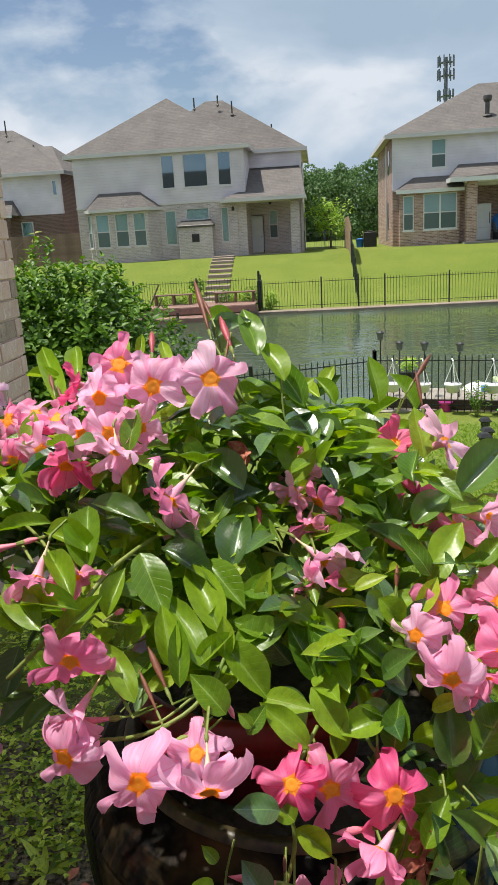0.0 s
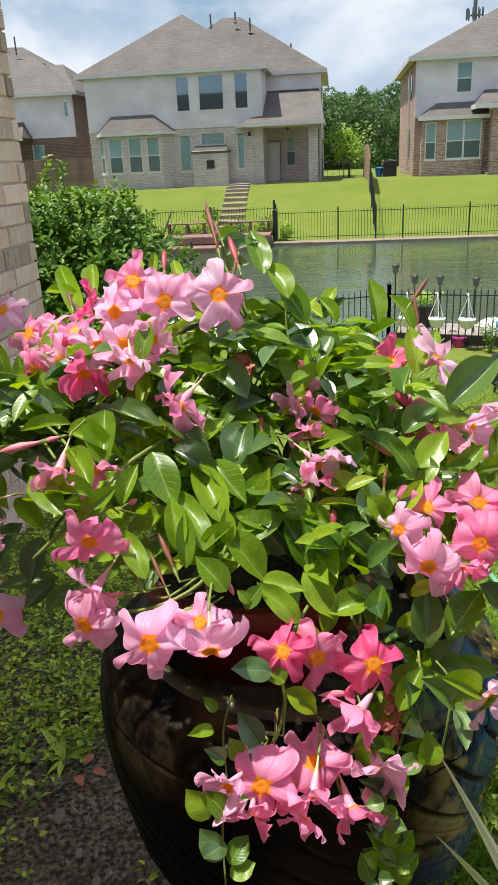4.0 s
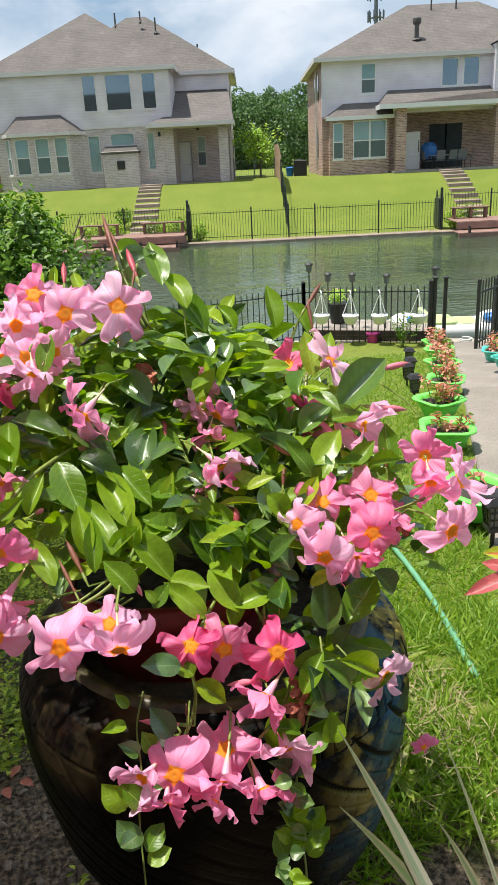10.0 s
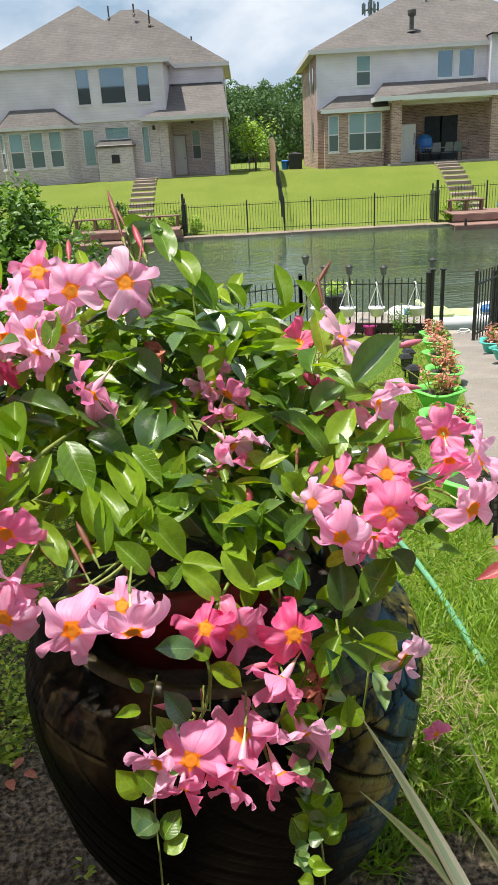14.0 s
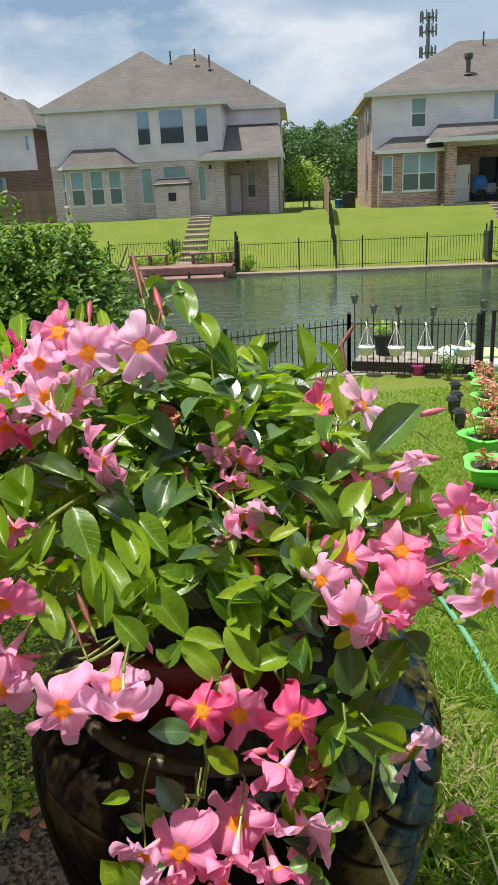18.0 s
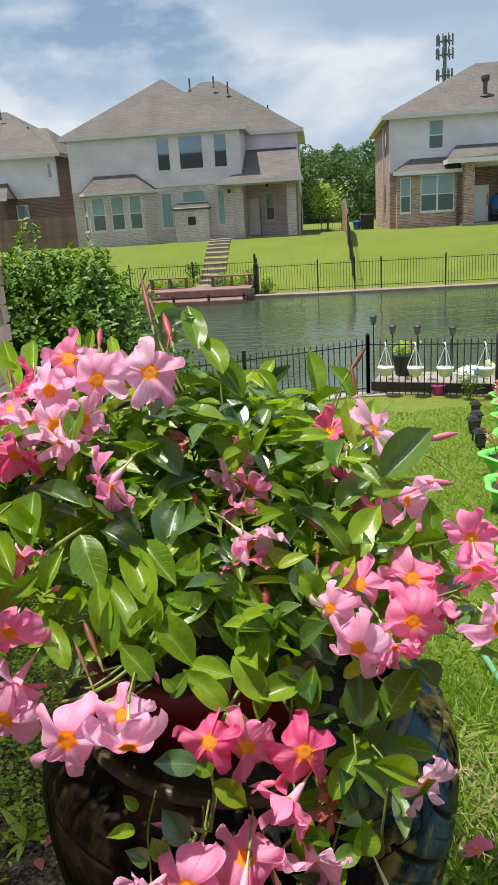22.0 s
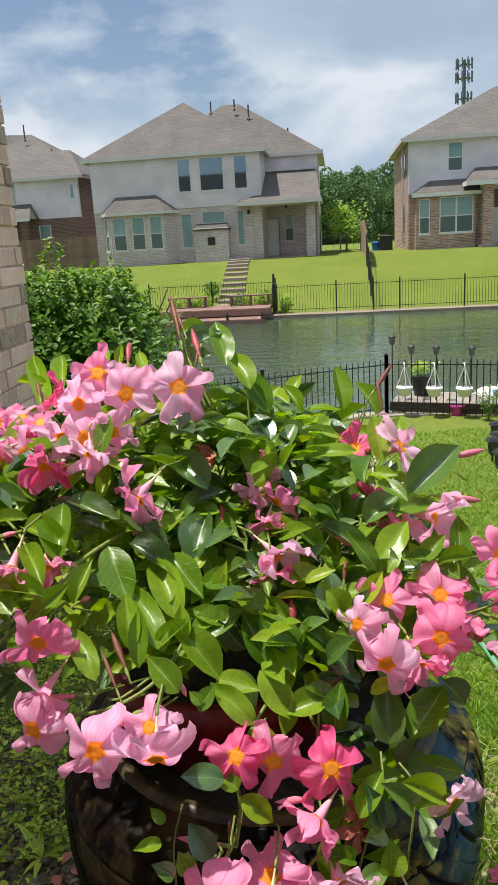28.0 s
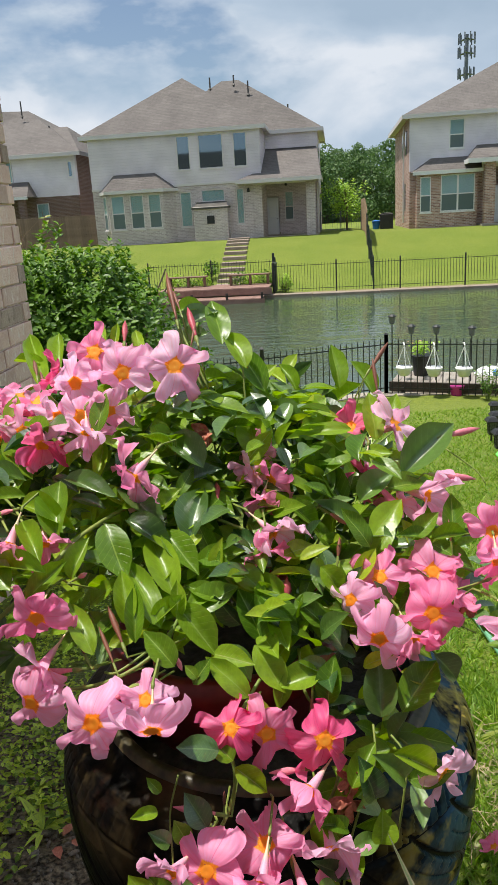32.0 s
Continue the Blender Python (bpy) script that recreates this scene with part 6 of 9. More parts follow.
def petal_mesh(seed, mat, closed):
    """One petal from the rim of the throat outward along +y, with a twisted, wavy outer edge; z is the flower's face."""
    r = random.Random(seed)
    nu, nv = 14, 11
    bend, twist, wide, wav = r.uniform(-0.05, 0.72), r.uniform(-0.1, 0.95), r.uniform(0.92, 1.2), r.uniform(0.07, 0.17)
    if closed:
        bend, wide = r.uniform(-0.4, 0.35), r.uniform(0.75, 1.0)
    p, f, uv = [], [], []
    ph, nick = r.uniform(0, 6), r.uniform(0.0, 0.035)
    for j in range(nv + 1):
        v = j / nv
        w = wide * (0.26 + 0.86 * math.sin(math.pi * (0.04 + 0.52 * v)) ** 1.25) * (1.0 if v < 0.66 else max(0.0, 1 - ((v - 0.66) / 0.36) ** 2.8) ** 0.55)
        for i in range(nu + 1):
            u = 2 * i / nu - 1
            skew = 0.22 * v * v
            x = u * w * 0.5 + skew
            y = 0.15 + 0.85 * v + 0.17 * u * v * v + nick * v * math.cos(9 * u + ph) + 0.02 * v ** 4 * math.sin(21 * u + ph)
            z = 0.14 * min(v, 0.22) + 0.05 * v - bend * v * v * v + twist * u * v * 0.30 + wav * math.sin(4.4 * u + 4 * v + ph) * v + 0.075 * v ** 3 * math.sin(8 * u + ph * 2 + 3 * v) + 0.03 * v * v * math.sin(15 * u + ph * 3) + 0.16 * w * u * u * (0.4 - v)
            p.append((x, y, z))
            uv.append((i / nu, v))
    for j in range(nv):
        for i in range(nu):
            k = j * (nu + 1) + i
            f.append((k, k + 1, k + nu + 2, k + nu + 1))
    return Bag().add(p, f, None, uv).mesh("petal", mat, True)


PETALS = {(h, c): [petal_mesh(10 * k + 3 * n, mt, c) for k in range(7)] for n, (h, mt) in enumerate((("pale", M_PETAL_PALE), ("mid", M_PETAL_MID), ("hot", M_PETAL_HOT))) for c in (False, True)}
THROAT = Bag().lathe([(0.192, 0.018), (0.15, 0.026), (0.08, 0.024), (0.03, 0.016), (0.001, 0.012)], 14, caps=False).mesh("throat", M_THROAT, True)
TUBE = Bag().lathe([(0.026, -1.2), (0.028, -1.0), (0.034, -0.82), (0.06, -0.66), (0.10, -0.48), (0.125, -0.28), (0.155, -0.08), (0.20, 0.012)], 12, caps=False).mesh("flower", M_TUBE, True)
CALYX = Bag().lathe([(0.02, -1.36), (0.05, -1.28), (0.055, -1.2), (0.03, -1.1)], 8).mesh("calyx", M_STEM, True)
count = [0]


def bloom(place, face, size, hue, form, spin):
    """A five-petalled trumpet flower; size is a petal's reach from the middle."""
    count[0] += 1
    r = random.Random(count[0] * 7 + spin)
    z = Vector(face).normalized()
    x = z.orthogonal().normalized()
    y = z.cross(x)
    m = Matrix(((x.x, y.x, z.x, place[0]), (x.y, y.y, z.y, place[1]), (x.z, y.z, z.z, place[2]), (0, 0, 0, 1))) @ pose(0, 0, 0, 0, 0, spin)
    fl = part("flower", TUBE, M_TUBE, plant, m=PLANT_INV @ m @ Matrix.Diagonal((size, size, size, 1)))
    part("throat", THROAT, M_THROAT, fl)
    part("calyx", CALYX, M_STEM, fl)
    closed = form == "side"
    pool = PETALS[hue, closed]
    for k in range(5):
        lift = r.uniform(-34, 12) if not closed else r.uniform(18, 46) if r.random() < 0.7 else r.uniform(-25, 10)
        s = r.uniform(0.88, 1.08)
        part("petal", r.choice(pool), None, fl, m=pose(0, 0, 0.002 * k, 0, 0, k * 72 + r.uniform(-7, 7)) @ pose(0, 0.17, 0, lift, 0, 0) @ pose(0, -0.17, 0) @ Matrix.Diagonal((s, s, s, 1)))
    # stalk back into the plant
    tail = Vector(place) - z * size * 1.3
    goal = tail + (HEART - tail).normalized() * min(0.03, (HEART - tail).length * 0.3) - z * 0.012 + Vector((0, 0.02, -0.01))
    mid = tail - z * 0.02 + (goal - tail) * 0.4
    part("stalk", Bag().tube([PLANT_INV @ q for q in (tail, mid, goal)], [0.0017, 0.0016, 0.0014], 5), M_STEM, plant)


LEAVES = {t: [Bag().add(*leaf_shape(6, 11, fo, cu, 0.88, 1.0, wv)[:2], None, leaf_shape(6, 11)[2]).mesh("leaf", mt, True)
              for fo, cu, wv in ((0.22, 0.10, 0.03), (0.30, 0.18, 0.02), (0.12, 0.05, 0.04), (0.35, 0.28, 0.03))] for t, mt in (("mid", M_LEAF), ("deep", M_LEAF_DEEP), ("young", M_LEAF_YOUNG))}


def leaf(base, tip, width, up, tone):
    """A leaf blade from base to tip, its upper face towards up."""
    count[0] += 1
    r = random.Random(count[0] * 13)
    b, t = Vector(base), Vector(tip)
    ln = (t - b).length
    m = frame_from(b, t - b, up) @ Matrix.Diagonal((width * 1.12, ln * 1.04, ln, 1))
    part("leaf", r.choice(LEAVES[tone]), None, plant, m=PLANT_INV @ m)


def bud(base, tip, width, kind):
    b, t = Vector(base), Vector(tip)
    ln = (t - b).length
    mt = {"red": M_BUD, "pink": M_BUD_PINK, "brown": M_BUD_BROWN}[kind]
    x = (t - b).normalized()
    m = PLANT_INV @ frame_from(b, x, (0, -1, 0.3)) @ pose(0, 0, 0, -90, 0, 0)
    w = width * 0.5
    bd = part("bud", Bag().lathe([(w * 0.35, 0), (w * 0.45, ln * 0.2), (w, ln * 0.55), (w * 0.8, ln * 0.78), (w * 0.08, ln)], 9, wob=lambda a, z: 1 + 0.12 * math.sin(3 * a + z * 60)), mt, plant, smooth=True, m=m)
    part("calyx", Bag().lathe([(w * 0.3, -0.006), (w * 0.6, 0.0), (w * 0.5, 0.008)], 7), M_STEM, bd, m=None)
    end = b - x * 0.012 + (HEART - b) * 0.12
    part("stalk", Bag().tube([PLANT_INV @ q for q in (b, b - x * 0.012, end)], [0.0014, 0.0014, 0.0013], 5), M_STEM, plant)


def withered(place, size):
    r = random.Random(int(size * 1e5))
    wf = Bag()
    for k in range(6):
        d = Vector((r.gauss(0, 1), r.gauss(0, 0.6) - 0.3, r.gauss(0, 1) - 0.5)).normalized()
        p, f = [], []
        side = d.orthogonal().normalized()
        b2 = d.cross(side)
        for j in range(6):
            for i in range(4):
                v, u = j / 5, i / 3 - 0.5
                c = d * v * size + side * u * size * 0.5 * math.sin(0.4 + 2.4 * v) + b2 * size * 0.14 * math.sin(7 * u + 5 * v + k)
                p.append(c)
        for j in range(5):
            for i in range(3):
                q = j * 4 + i
                f.append((q, q + 1, q + 5, q + 4))
        wf.add(p, f)
    part("withered_flower", wf, M_DRY, plant, "shrivelled brown-pink bloom", smooth=True, m=PLANT_INV @ Matrix.Translation(place))


def vine(points, radius):
    pts = [PLANT_INV @ Vector(q) for q in points]
    fine = []
    for i in range(len(pts) - 1):
        a, b, c, d = pts[max(i - 1, 0)], pts[i], pts[i + 1], pts[min(i + 2, len(pts) - 1)]
        for s in range(4):
            t = s / 4
            fine.append(0.5 * ((2 * b) + (c - a) * t + (2 * a - 5 * b + 4 * c - d) * t * t + (3 * b - a - 3 * c + d) * t ** 3))
    fine.append(pts[-1])
    part("vine", Bag().tube(fine, radius, 6), M_STEM, plant, smooth=True)


def front_y(x, z):
    """How far forward the canopy's front reaches at a height."""
    return 2.106 + -1.450 * x + -3.299 * z + 0.796 * x * x + 1.866 * z * z + 1.238 * x * z


def inside_canopy(x, z):
    if z < 1.13 and x > 0.26:
        return False
    if z > 1.0:
        k = (z - 1.0) / 0.42
        half = 0.50 * math.sqrt(max(0, 1 - 0.55 * k * k))
        if x > 0.1 and z > 1.385 - 0.31 * ((x - 0.02) / 0.4) ** 2:
            return False
        return abs(x - 0.0) < half and z > (1.12 if x < 0.06 else 1.075)
    return 0.14 < x < 0.36 and z > 0.90


def canopy():
    r = random.Random(77)
    shape = leaf_shape(4, 9, 0.25, 0.14, 0.88, 0.50, 0.03)
    groups = {"mid": [], "deep": [], "young": []}
    for i in range(2700):
        layer = r.random()
        x = r.uniform(-0.52, 0.46)
        if i > 1700:                            # the inside, its shade painted in with the deep tone
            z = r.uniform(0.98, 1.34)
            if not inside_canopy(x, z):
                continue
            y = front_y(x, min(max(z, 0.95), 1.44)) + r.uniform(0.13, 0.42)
        elif layer < 0.62:                      # the front face and its depth
            z = r.uniform(0.9, 1.40)
            if not inside_canopy(x, z):
                continue
            y = front_y(x, min(max(z, 0.95), 1.44)) + 0.05 + abs(r.gauss(0, 0.085))
        else:                                  # the top, reaching back
            y = r.uniform(0.95, 1.55)
            z = 1.395 - (0.10 if x < 0.02 else 0.33) * ((x - 0.02) / 0.4) ** 2 - 0.25 * max(0, y - 1.2) - abs(r.gauss(0, 0.05)) + 0.015
            if x < -0.15:
                z += 0.02
        c = Vector((x, y, z))
        flat = i <= 1700 and layer >= 0.62
        out = Vector((x * 0.4, -0.12, 1.0) if flat else (x * 0.9, -0.55 + (y - 0.9) * 0.7, 0.75)).normalized()
        al = (out * r.uniform(-0.2, 0.7) + Vector((r.gauss(0, 0.8), r.gauss(0, 0.6), r.gauss(0, 0.5) - 0.15))).normalized()
        if flat:                                # leaves on top lie level, open to the sky
            al.z *= 0.35
        up = out + Vector((r.gauss(0, 0.45), r.gauss(0, 0.45), r.gauss(0, 0.3))) * (0.6 if flat else 1.0)
        ln = r.uniform(0.042, 0.074)
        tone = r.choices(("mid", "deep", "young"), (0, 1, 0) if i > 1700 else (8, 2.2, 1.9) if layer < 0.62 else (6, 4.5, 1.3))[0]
        if (c - Vector((0.136, 0.66, 1.06))).length < 0.085:        # open space round a hanging bloom
            continue
        m = PLANT_INV @ frame_from(c, al, up) @ Matrix.Diagonal((ln * 1.0, ln, ln, 1))
        groups[tone].append(m)
    # sunlit shoots standing proud of the crown
    for i in range(420):
        x, z = r.uniform(-0.22, 0.36), r.uniform(1.06, 1.40)
        if not inside_canopy(x, z):
            continue
        c = Vector((x, front_y(x, z) + r.uniform(0.0, 0.07), z))
        al = Vector((r.gauss(0, 0.8), r.gauss(-0.3, 0.6), r.gauss(0.1, 0.45))).normalized()
        up = Vector((r.gauss(-0.1, 0.3), r.gauss(-0.45, 0.3), 1.0))
        ln = r.uniform(0.045, 0.07)
        groups[r.choices(("mid", "young", "deep"), (3, 1.1, 1.2))[0]].append(PLANT_INV @ frame_from(c, al, up) @ Matrix.Diagonal((ln * 0.95, ln, ln, 1)))
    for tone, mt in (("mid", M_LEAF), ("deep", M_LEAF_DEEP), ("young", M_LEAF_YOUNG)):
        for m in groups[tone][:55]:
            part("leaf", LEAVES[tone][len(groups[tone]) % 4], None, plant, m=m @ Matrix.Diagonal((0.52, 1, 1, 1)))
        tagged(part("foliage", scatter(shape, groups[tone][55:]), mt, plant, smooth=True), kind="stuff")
    # woody vines inside
    for k in range(46):
        a = Vector((r.uniform(-0.08, 0.08), r.uniform(-0.06, 0.06), 0)) + HEART
        x, z = r.uniform(-0.42, 0.40), r.uniform(1.0, 1.36)
        e = Vector((x, front_y(x, z) + r.uniform(0.08, 0.3), z))
        mid = a.lerp(e, 0.5) + Vector((r.gauss(0, 0.03), r.gauss(0, 0.03), 0.06))
        part("vine", Bag().tube([PLANT_INV @ q for q in (a, a.lerp(mid, 0.5) + Vector((0, 0, 0.03)), mid, mid.lerp(e, 0.5) + Vector((0, 0, 0.015)), e)], [0.003, 0.0026, 0.0022, 0.0018, 0.0012], 5), M_STEM, plant)


canopy()
# cluster by the brick wall
bloom((-0.048, 1.023, 1.454), (0.18, -0.91, 0.39), 0.0482, "pale", "open", 18)
bloom((-0.131, 1.043, 1.444), (0.02, -0.98, 0.21), 0.0477, "pale", "open", 40)
bloom((-0.189, 1.124, 1.465), (0.13, -0.82, 0.56), 0.0490, "mid", "open", 10)
bloom((-0.218, 1.087, 1.423), (0.56, -0.83, -0.06), 0.0477, "pale", "side", 318)
bloom((-0.192, 0.998, 1.389), (0.12, -0.98, 0.15), 0.0420, "pale", "open", 130)
bloom((-0.175, 0.958, 1.376), (0.18, -0.74, -0.64), 0.0348, "pale", "side", 183)
bloom((-0.294, 1.128, 1.386), (-0.21, -0.48, 0.85), 0.0479, "mid", "side", 353)
bloom((-0.335, 1.116, 1.361), (-0.07, -0.96, 0.26), 0.0432, "mid", "open", 333)
bloom((-0.391, 1.194, 1.373), (-0.50, -0.76, 0.41), 0.0439, "mid", "open", 271)
bloom((-0.250, 0.981, 1.353), (0.28, -0.80, -0.53), 0.0429, "hot", "side", 14)
bloom((-0.474, 1.324, 1.391), (-0.39, -0.69, 0.61), 0.0449, "pale", "open", 238)
bloom((-0.264, 1.170, 1.429), (-0.89, -0.36, 0.27), 0.0366, "hot", "side", 127)
bloom((-0.106, 0.908, 1.322), (-0.59, -0.64, -0.49), 0.0488, "mid", "side", 332)
bloom((-0.304, 1.061, 1.353), (0.12, -0.98, 0.15), 0.0382, "pale", "open", 26)
bloom((-0.238, 1.042, 1.381), (-0.32, -0.92, -0.23), 0.0429, "pale", "side", 80)
bloom((-0.354, 1.078, 1.335), (-0.31, -0.95, -0.09), 0.0373, "mid", "open", 57)
bloom((-0.148, 0.999, 1.395), (0.42, -0.82, -0.39), 0.0394, "pale", "side", 190)
bloom((-0.341, 1.178, 1.384), (-0.07, -0.68, 0.73), 0.0378, "pale", "open", 240)
# middle of the canopy
bloom((0.059, 0.977, 1.298), (-0.75, -0.65, -0.13), 0.0315, "pale", "side", 126)
bloom((0.089, 0.959, 1.288), (-0.69, -0.64, -0.35), 0.0354, "mid", "side", 194)
bloom((0.076, 1.023, 1.314), (-0.79, -0.51, 0.34), 0.0326, "mid", "side", 278)
bloom((0.074, 0.940, 1.265), (-0.31, -0.67, -0.67), 0.0280, "mid", "side", 52)
bloom((0.086, 0.882, 1.237), (0.68, -0.62, -0.40), 0.0438, "pale", "side", 293)
bloom((0.079, 0.864, 1.218), (0.07, -0.60, -0.80), 0.0301, "mid", "side", 127)
bloom((0.227, 1.131, 1.313), (-0.29, -0.72, 0.63), 0.0441, "hot", "side", 6)
bloom((0.293, 1.083, 1.326), (0.70, -0.50, 0.52), 0.0480, "pale", "side", 110)
bloom((0.236, 1.022, 1.269), (-0.22, -0.78, -0.59), 0.0467, "hot", "side", 208)
bloom((0.315, 0.945, 1.255), (0.80, -0.60, -0.05), 0.0457, "pale", "side", 143)
bloom((0.279, 0.964, 1.237), (-0.82, -0.54, -0.21), 0.0359, "mid", "side", 93)
# bright cluster over the tread
bloom((0.184, 0.790, 1.175), (-0.58, -0.78, 0.26), 0.0338, "pale", "open", 30)
bloom((0.228, 0.827, 1.188), (0.04, -0.77, 0.64), 0.0348, "mid", "open", 55)
bloom((0.302, 0.839, 1.186), (0.03, -0.85, 0.53), 0.0377, "mid", "open", 20)
bloom((0.290, 0.782, 1.155), (0.12, -0.96, 0.25), 0.0397, "mid", "open", 48)
bloom((0.212, 0.735, 1.150), (-0.09, -0.99, -0.10), 0.0404, "pale", "open", 5)
bloom((0.261, 0.768, 1.126), (0.29, -0.75, -0.59), 0.0377, "mid", "side", 199)
bloom((0.329, 0.841, 1.157), (0.77, -0.51, 0.39), 0.0382, "mid", "side", 81)
# stragglers towards the path
bloom((0.375, 0.706, 1.188), (0.31, -0.95, -0.02), 0.0398, "pale", "open", 36)
bloom((0.374, 0.819, 1.250), (0.23, -0.88, 0.42), 0.0406, "mid", "side", 71)
bloom((0.369, 0.776, 1.228), (-0.11, -0.87, -0.48), 0.0359, "mid", "side", 316)
bloom((0.401, 0.759, 1.232), (0.85, -0.19, 0.48), 0.0439, "pale", "side", 316)
bloom((0.468, 1.027, 0.519), (0.22, -0.97, 0.03), 0.0251, "mid", "open", 227)
# wall side, lower
bloom((-0.252, 0.792, 1.278), (-0.22, -0.69, -0.69), 0.0404, "mid", "side", 64)
bloom((-0.214, 0.818, 1.265), (0.32, -0.78, -0.54), 0.0319, "mid", "side", 67)
bloom((-0.206, 0.718, 1.211), (-0.04, -0.98, -0.17), 0.0410, "mid", "open", 50)
bloom((-0.207, 0.720, 1.144), (-0.49, -0.72, -0.49), 0.0407, "pale", "side", 0)
bloom((-0.220, 0.695, 1.108), (-0.34, -0.94, -0.02), 0.0402, "pale", "open", 15)
bloom((-0.129, 0.627, 1.125), (-0.07, -0.96, 0.26), 0.0443, "pale", "open", 64)
bloom((-0.058, 0.602, 1.131), (0.04, -0.88, -0.48), 0.0440, "pale", "open", 30)
bloom((-0.073, 0.662, 1.128), (-0.07, -0.77, 0.63), 0.0323, "pale", "open", 10)
bloom((-0.439, 0.956, 0.957), (-0.07, -0.96, 0.26), 0.0458, "pale", "open", 33)
bloom((-0.392, 0.847, 1.156), (-0.63, -0.72, 0.29), 0.0333, "pale", "open", 2)
bloom((-0.387, 0.870, 1.268), (-0.41, -0.91, 0.02), 0.0376, "hot", "side", 107)
bloom((-0.381, 0.842, 1.212), (-0.82, -0.57, 0.02), 0.0374, "mid", "side", 110)
# front row over the rim
bloom((0.024, 0.663, 1.083), (-0.07, -0.87, 0.49), 0.0339, "hot", "open", 8)
bloom((0.067, 0.680, 1.060), (0.12, -0.99, 0.05), 0.0400, "mid", "open", 36)
bloom((0.136, 0.678, 1.049), (0.08, -0.93, 0.35), 0.0424, "hot", "open", 20)
bloom((0.116, 0.650, 1.003), (-0.62, -0.73, -0.30), 0.0411, "mid", "side", 84)
bloom((0.284, 0.688, 0.982), (0.64, -0.74, -0.20), 0.0368, "pale", "side", 85)
# trailing over the tread
bloom((-0.007, 0.571, 0.967), (0.03, -0.92, 0.40), 0.0395, "mid", "open", 44)
bloom((-0.044, 0.564, 0.976), (-0.61, -0.79, 0.04), 0.0367, "pale", "side", 148)
bloom((-0.020, 0.556, 0.941), (-0.20, -0.75, -0.63), 0.0300, "mid", "side", 160)
bloom((0.058, 0.637, 0.936), (-0.06, -0.74, 0.67), 0.0399, "mid", "open", 62)
bloom((0.053, 0.591, 0.929), (-0.21, -0.81, -0.55), 0.0426, "mid", "side", 101)
bloom((0.101, 0.622, 0.880), (0.29, -0.68, -0.68), 0.0403, "mid", "side", 276)
bloom((0.039, 0.577, 0.914), (-0.43, -0.76, -0.49), 0.0311, "mid", "side", 347)
bloom((0.137, 0.638, 0.926), (0.16, -0.84, -0.52), 0.0493, "pale", "side", 320)
# buds
bud((-0.049, 1.121, 1.504), (-0.073, 1.227, 1.579), 0.0097, "brown")
bud((-0.044, 1.139, 1.519), (-0.059, 1.185, 1.551), 0.0053, "brown")
bud((-0.017, 1.088, 1.481), (-0.033, 1.147, 1.526), 0.0113, "red")
bud((-0.028, 1.076, 1.467), (-0.019, 1.113, 1.504), 0.0051, "brown")
bud((-0.137, 1.112, 1.475), (-0.139, 1.156, 1.509), 0.0098, "red")
bud((-0.312, 1.202, 1.410), (-0.329, 1.252, 1.436), 0.0078, "brown")
bud((-0.292, 1.173, 1.399), (-0.310, 1.216, 1.421), 0.0057, "brown")
bud((0.101, 0.824, 1.157), (0.102, 0.843, 1.184), 0.0122, "red")
bud((0.164, 0.916, 1.251), (0.203, 0.909, 1.230), 0.0112, "pink")
bud((0.327, 0.962, 1.282), (0.397, 0.977, 1.265), 0.0114, "pink")
bud((0.348, 1.017, 1.322), (0.419, 1.040, 1.326), 0.0110, "pink")
bud((0.008, 0.945, 1.259), (0.006, 0.968, 1.284), 0.0114, "red")
bud((-0.105, 0.723, 1.160), (-0.129, 0.765, 1.196), 0.0083, "brown")
bud((-0.149, 0.712, 1.153), (-0.182, 0.757, 1.187), 0.0076, "brown")
bud((0.113, 0.911, 1.229), (0.137, 0.907, 1.222), 0.0080, "pink")
bud((0.009, 0.626, 0.992), (-0.047, 0.622, 1.010), 0.0093, "pink")
bud((0.174, 0.856, 1.199), (0.180, 0.876, 1.227), 0.0070, "brown")
bud((0.264, 1.175, 1.395), (0.305, 1.210, 1.440), 0.0085, "brown")
bud((0.277, 1.147, 1.360), (0.274, 1.187, 1.418), 0.0074, "brown")
bud((-0.168, 0.775, 1.232), (-0.154, 0.778, 1.238), 0.0071, "pink")
bud((-0.114, 0.703, 1.145), (-0.139, 0.745, 1.180), 0.0055, "brown")
bud((0.118, 0.682, 1.004), (0.066, 0.666, 1.014), 0.0091, "pink")
bud((0.126, 0.728, 1.083), (0.123, 0.712, 1.056), 0.0057, "brown")
bud((-0.088, 0.680, 1.133), (-0.161, 0.661, 1.108), 0.0174, "pink")
bud((-0.166, 0.728, 1.130), (-0.248, 0.737, 1.118), 0.0127, "pink")
bud((0.338, 0.882, 1.201), (0.337, 0.899, 1.236), 0.0055, "brown")
bud((-0.065, 0.697, 1.142), (-0.069, 0.721, 1.168), 0.0047, "brown")
bud((0.011, 0.636, 0.988), (0.012, 0.648, 1.007), 0.0041, "brown")
bud((-0.261, 0.865, 1.297), (-0.296, 0.874, 1.286), 0.0077, "pink")
bud((-0.042, 0.718, 1.153), (-0.033, 0.704, 1.137), 0.0063, "pink")
bud((0.133, 0.924, 1.226), (0.128, 0.950, 1.259), 0.0056, "brown")
# withered blooms
withered((-0.003, 1.017, 1.348), 0.0305)
withered((0.351, 0.840, 1.141), 0.0263)
withered((0.166, 0.673, 0.960), 0.0310)
withered((0.165, 0.681, 0.986), 0.0183)
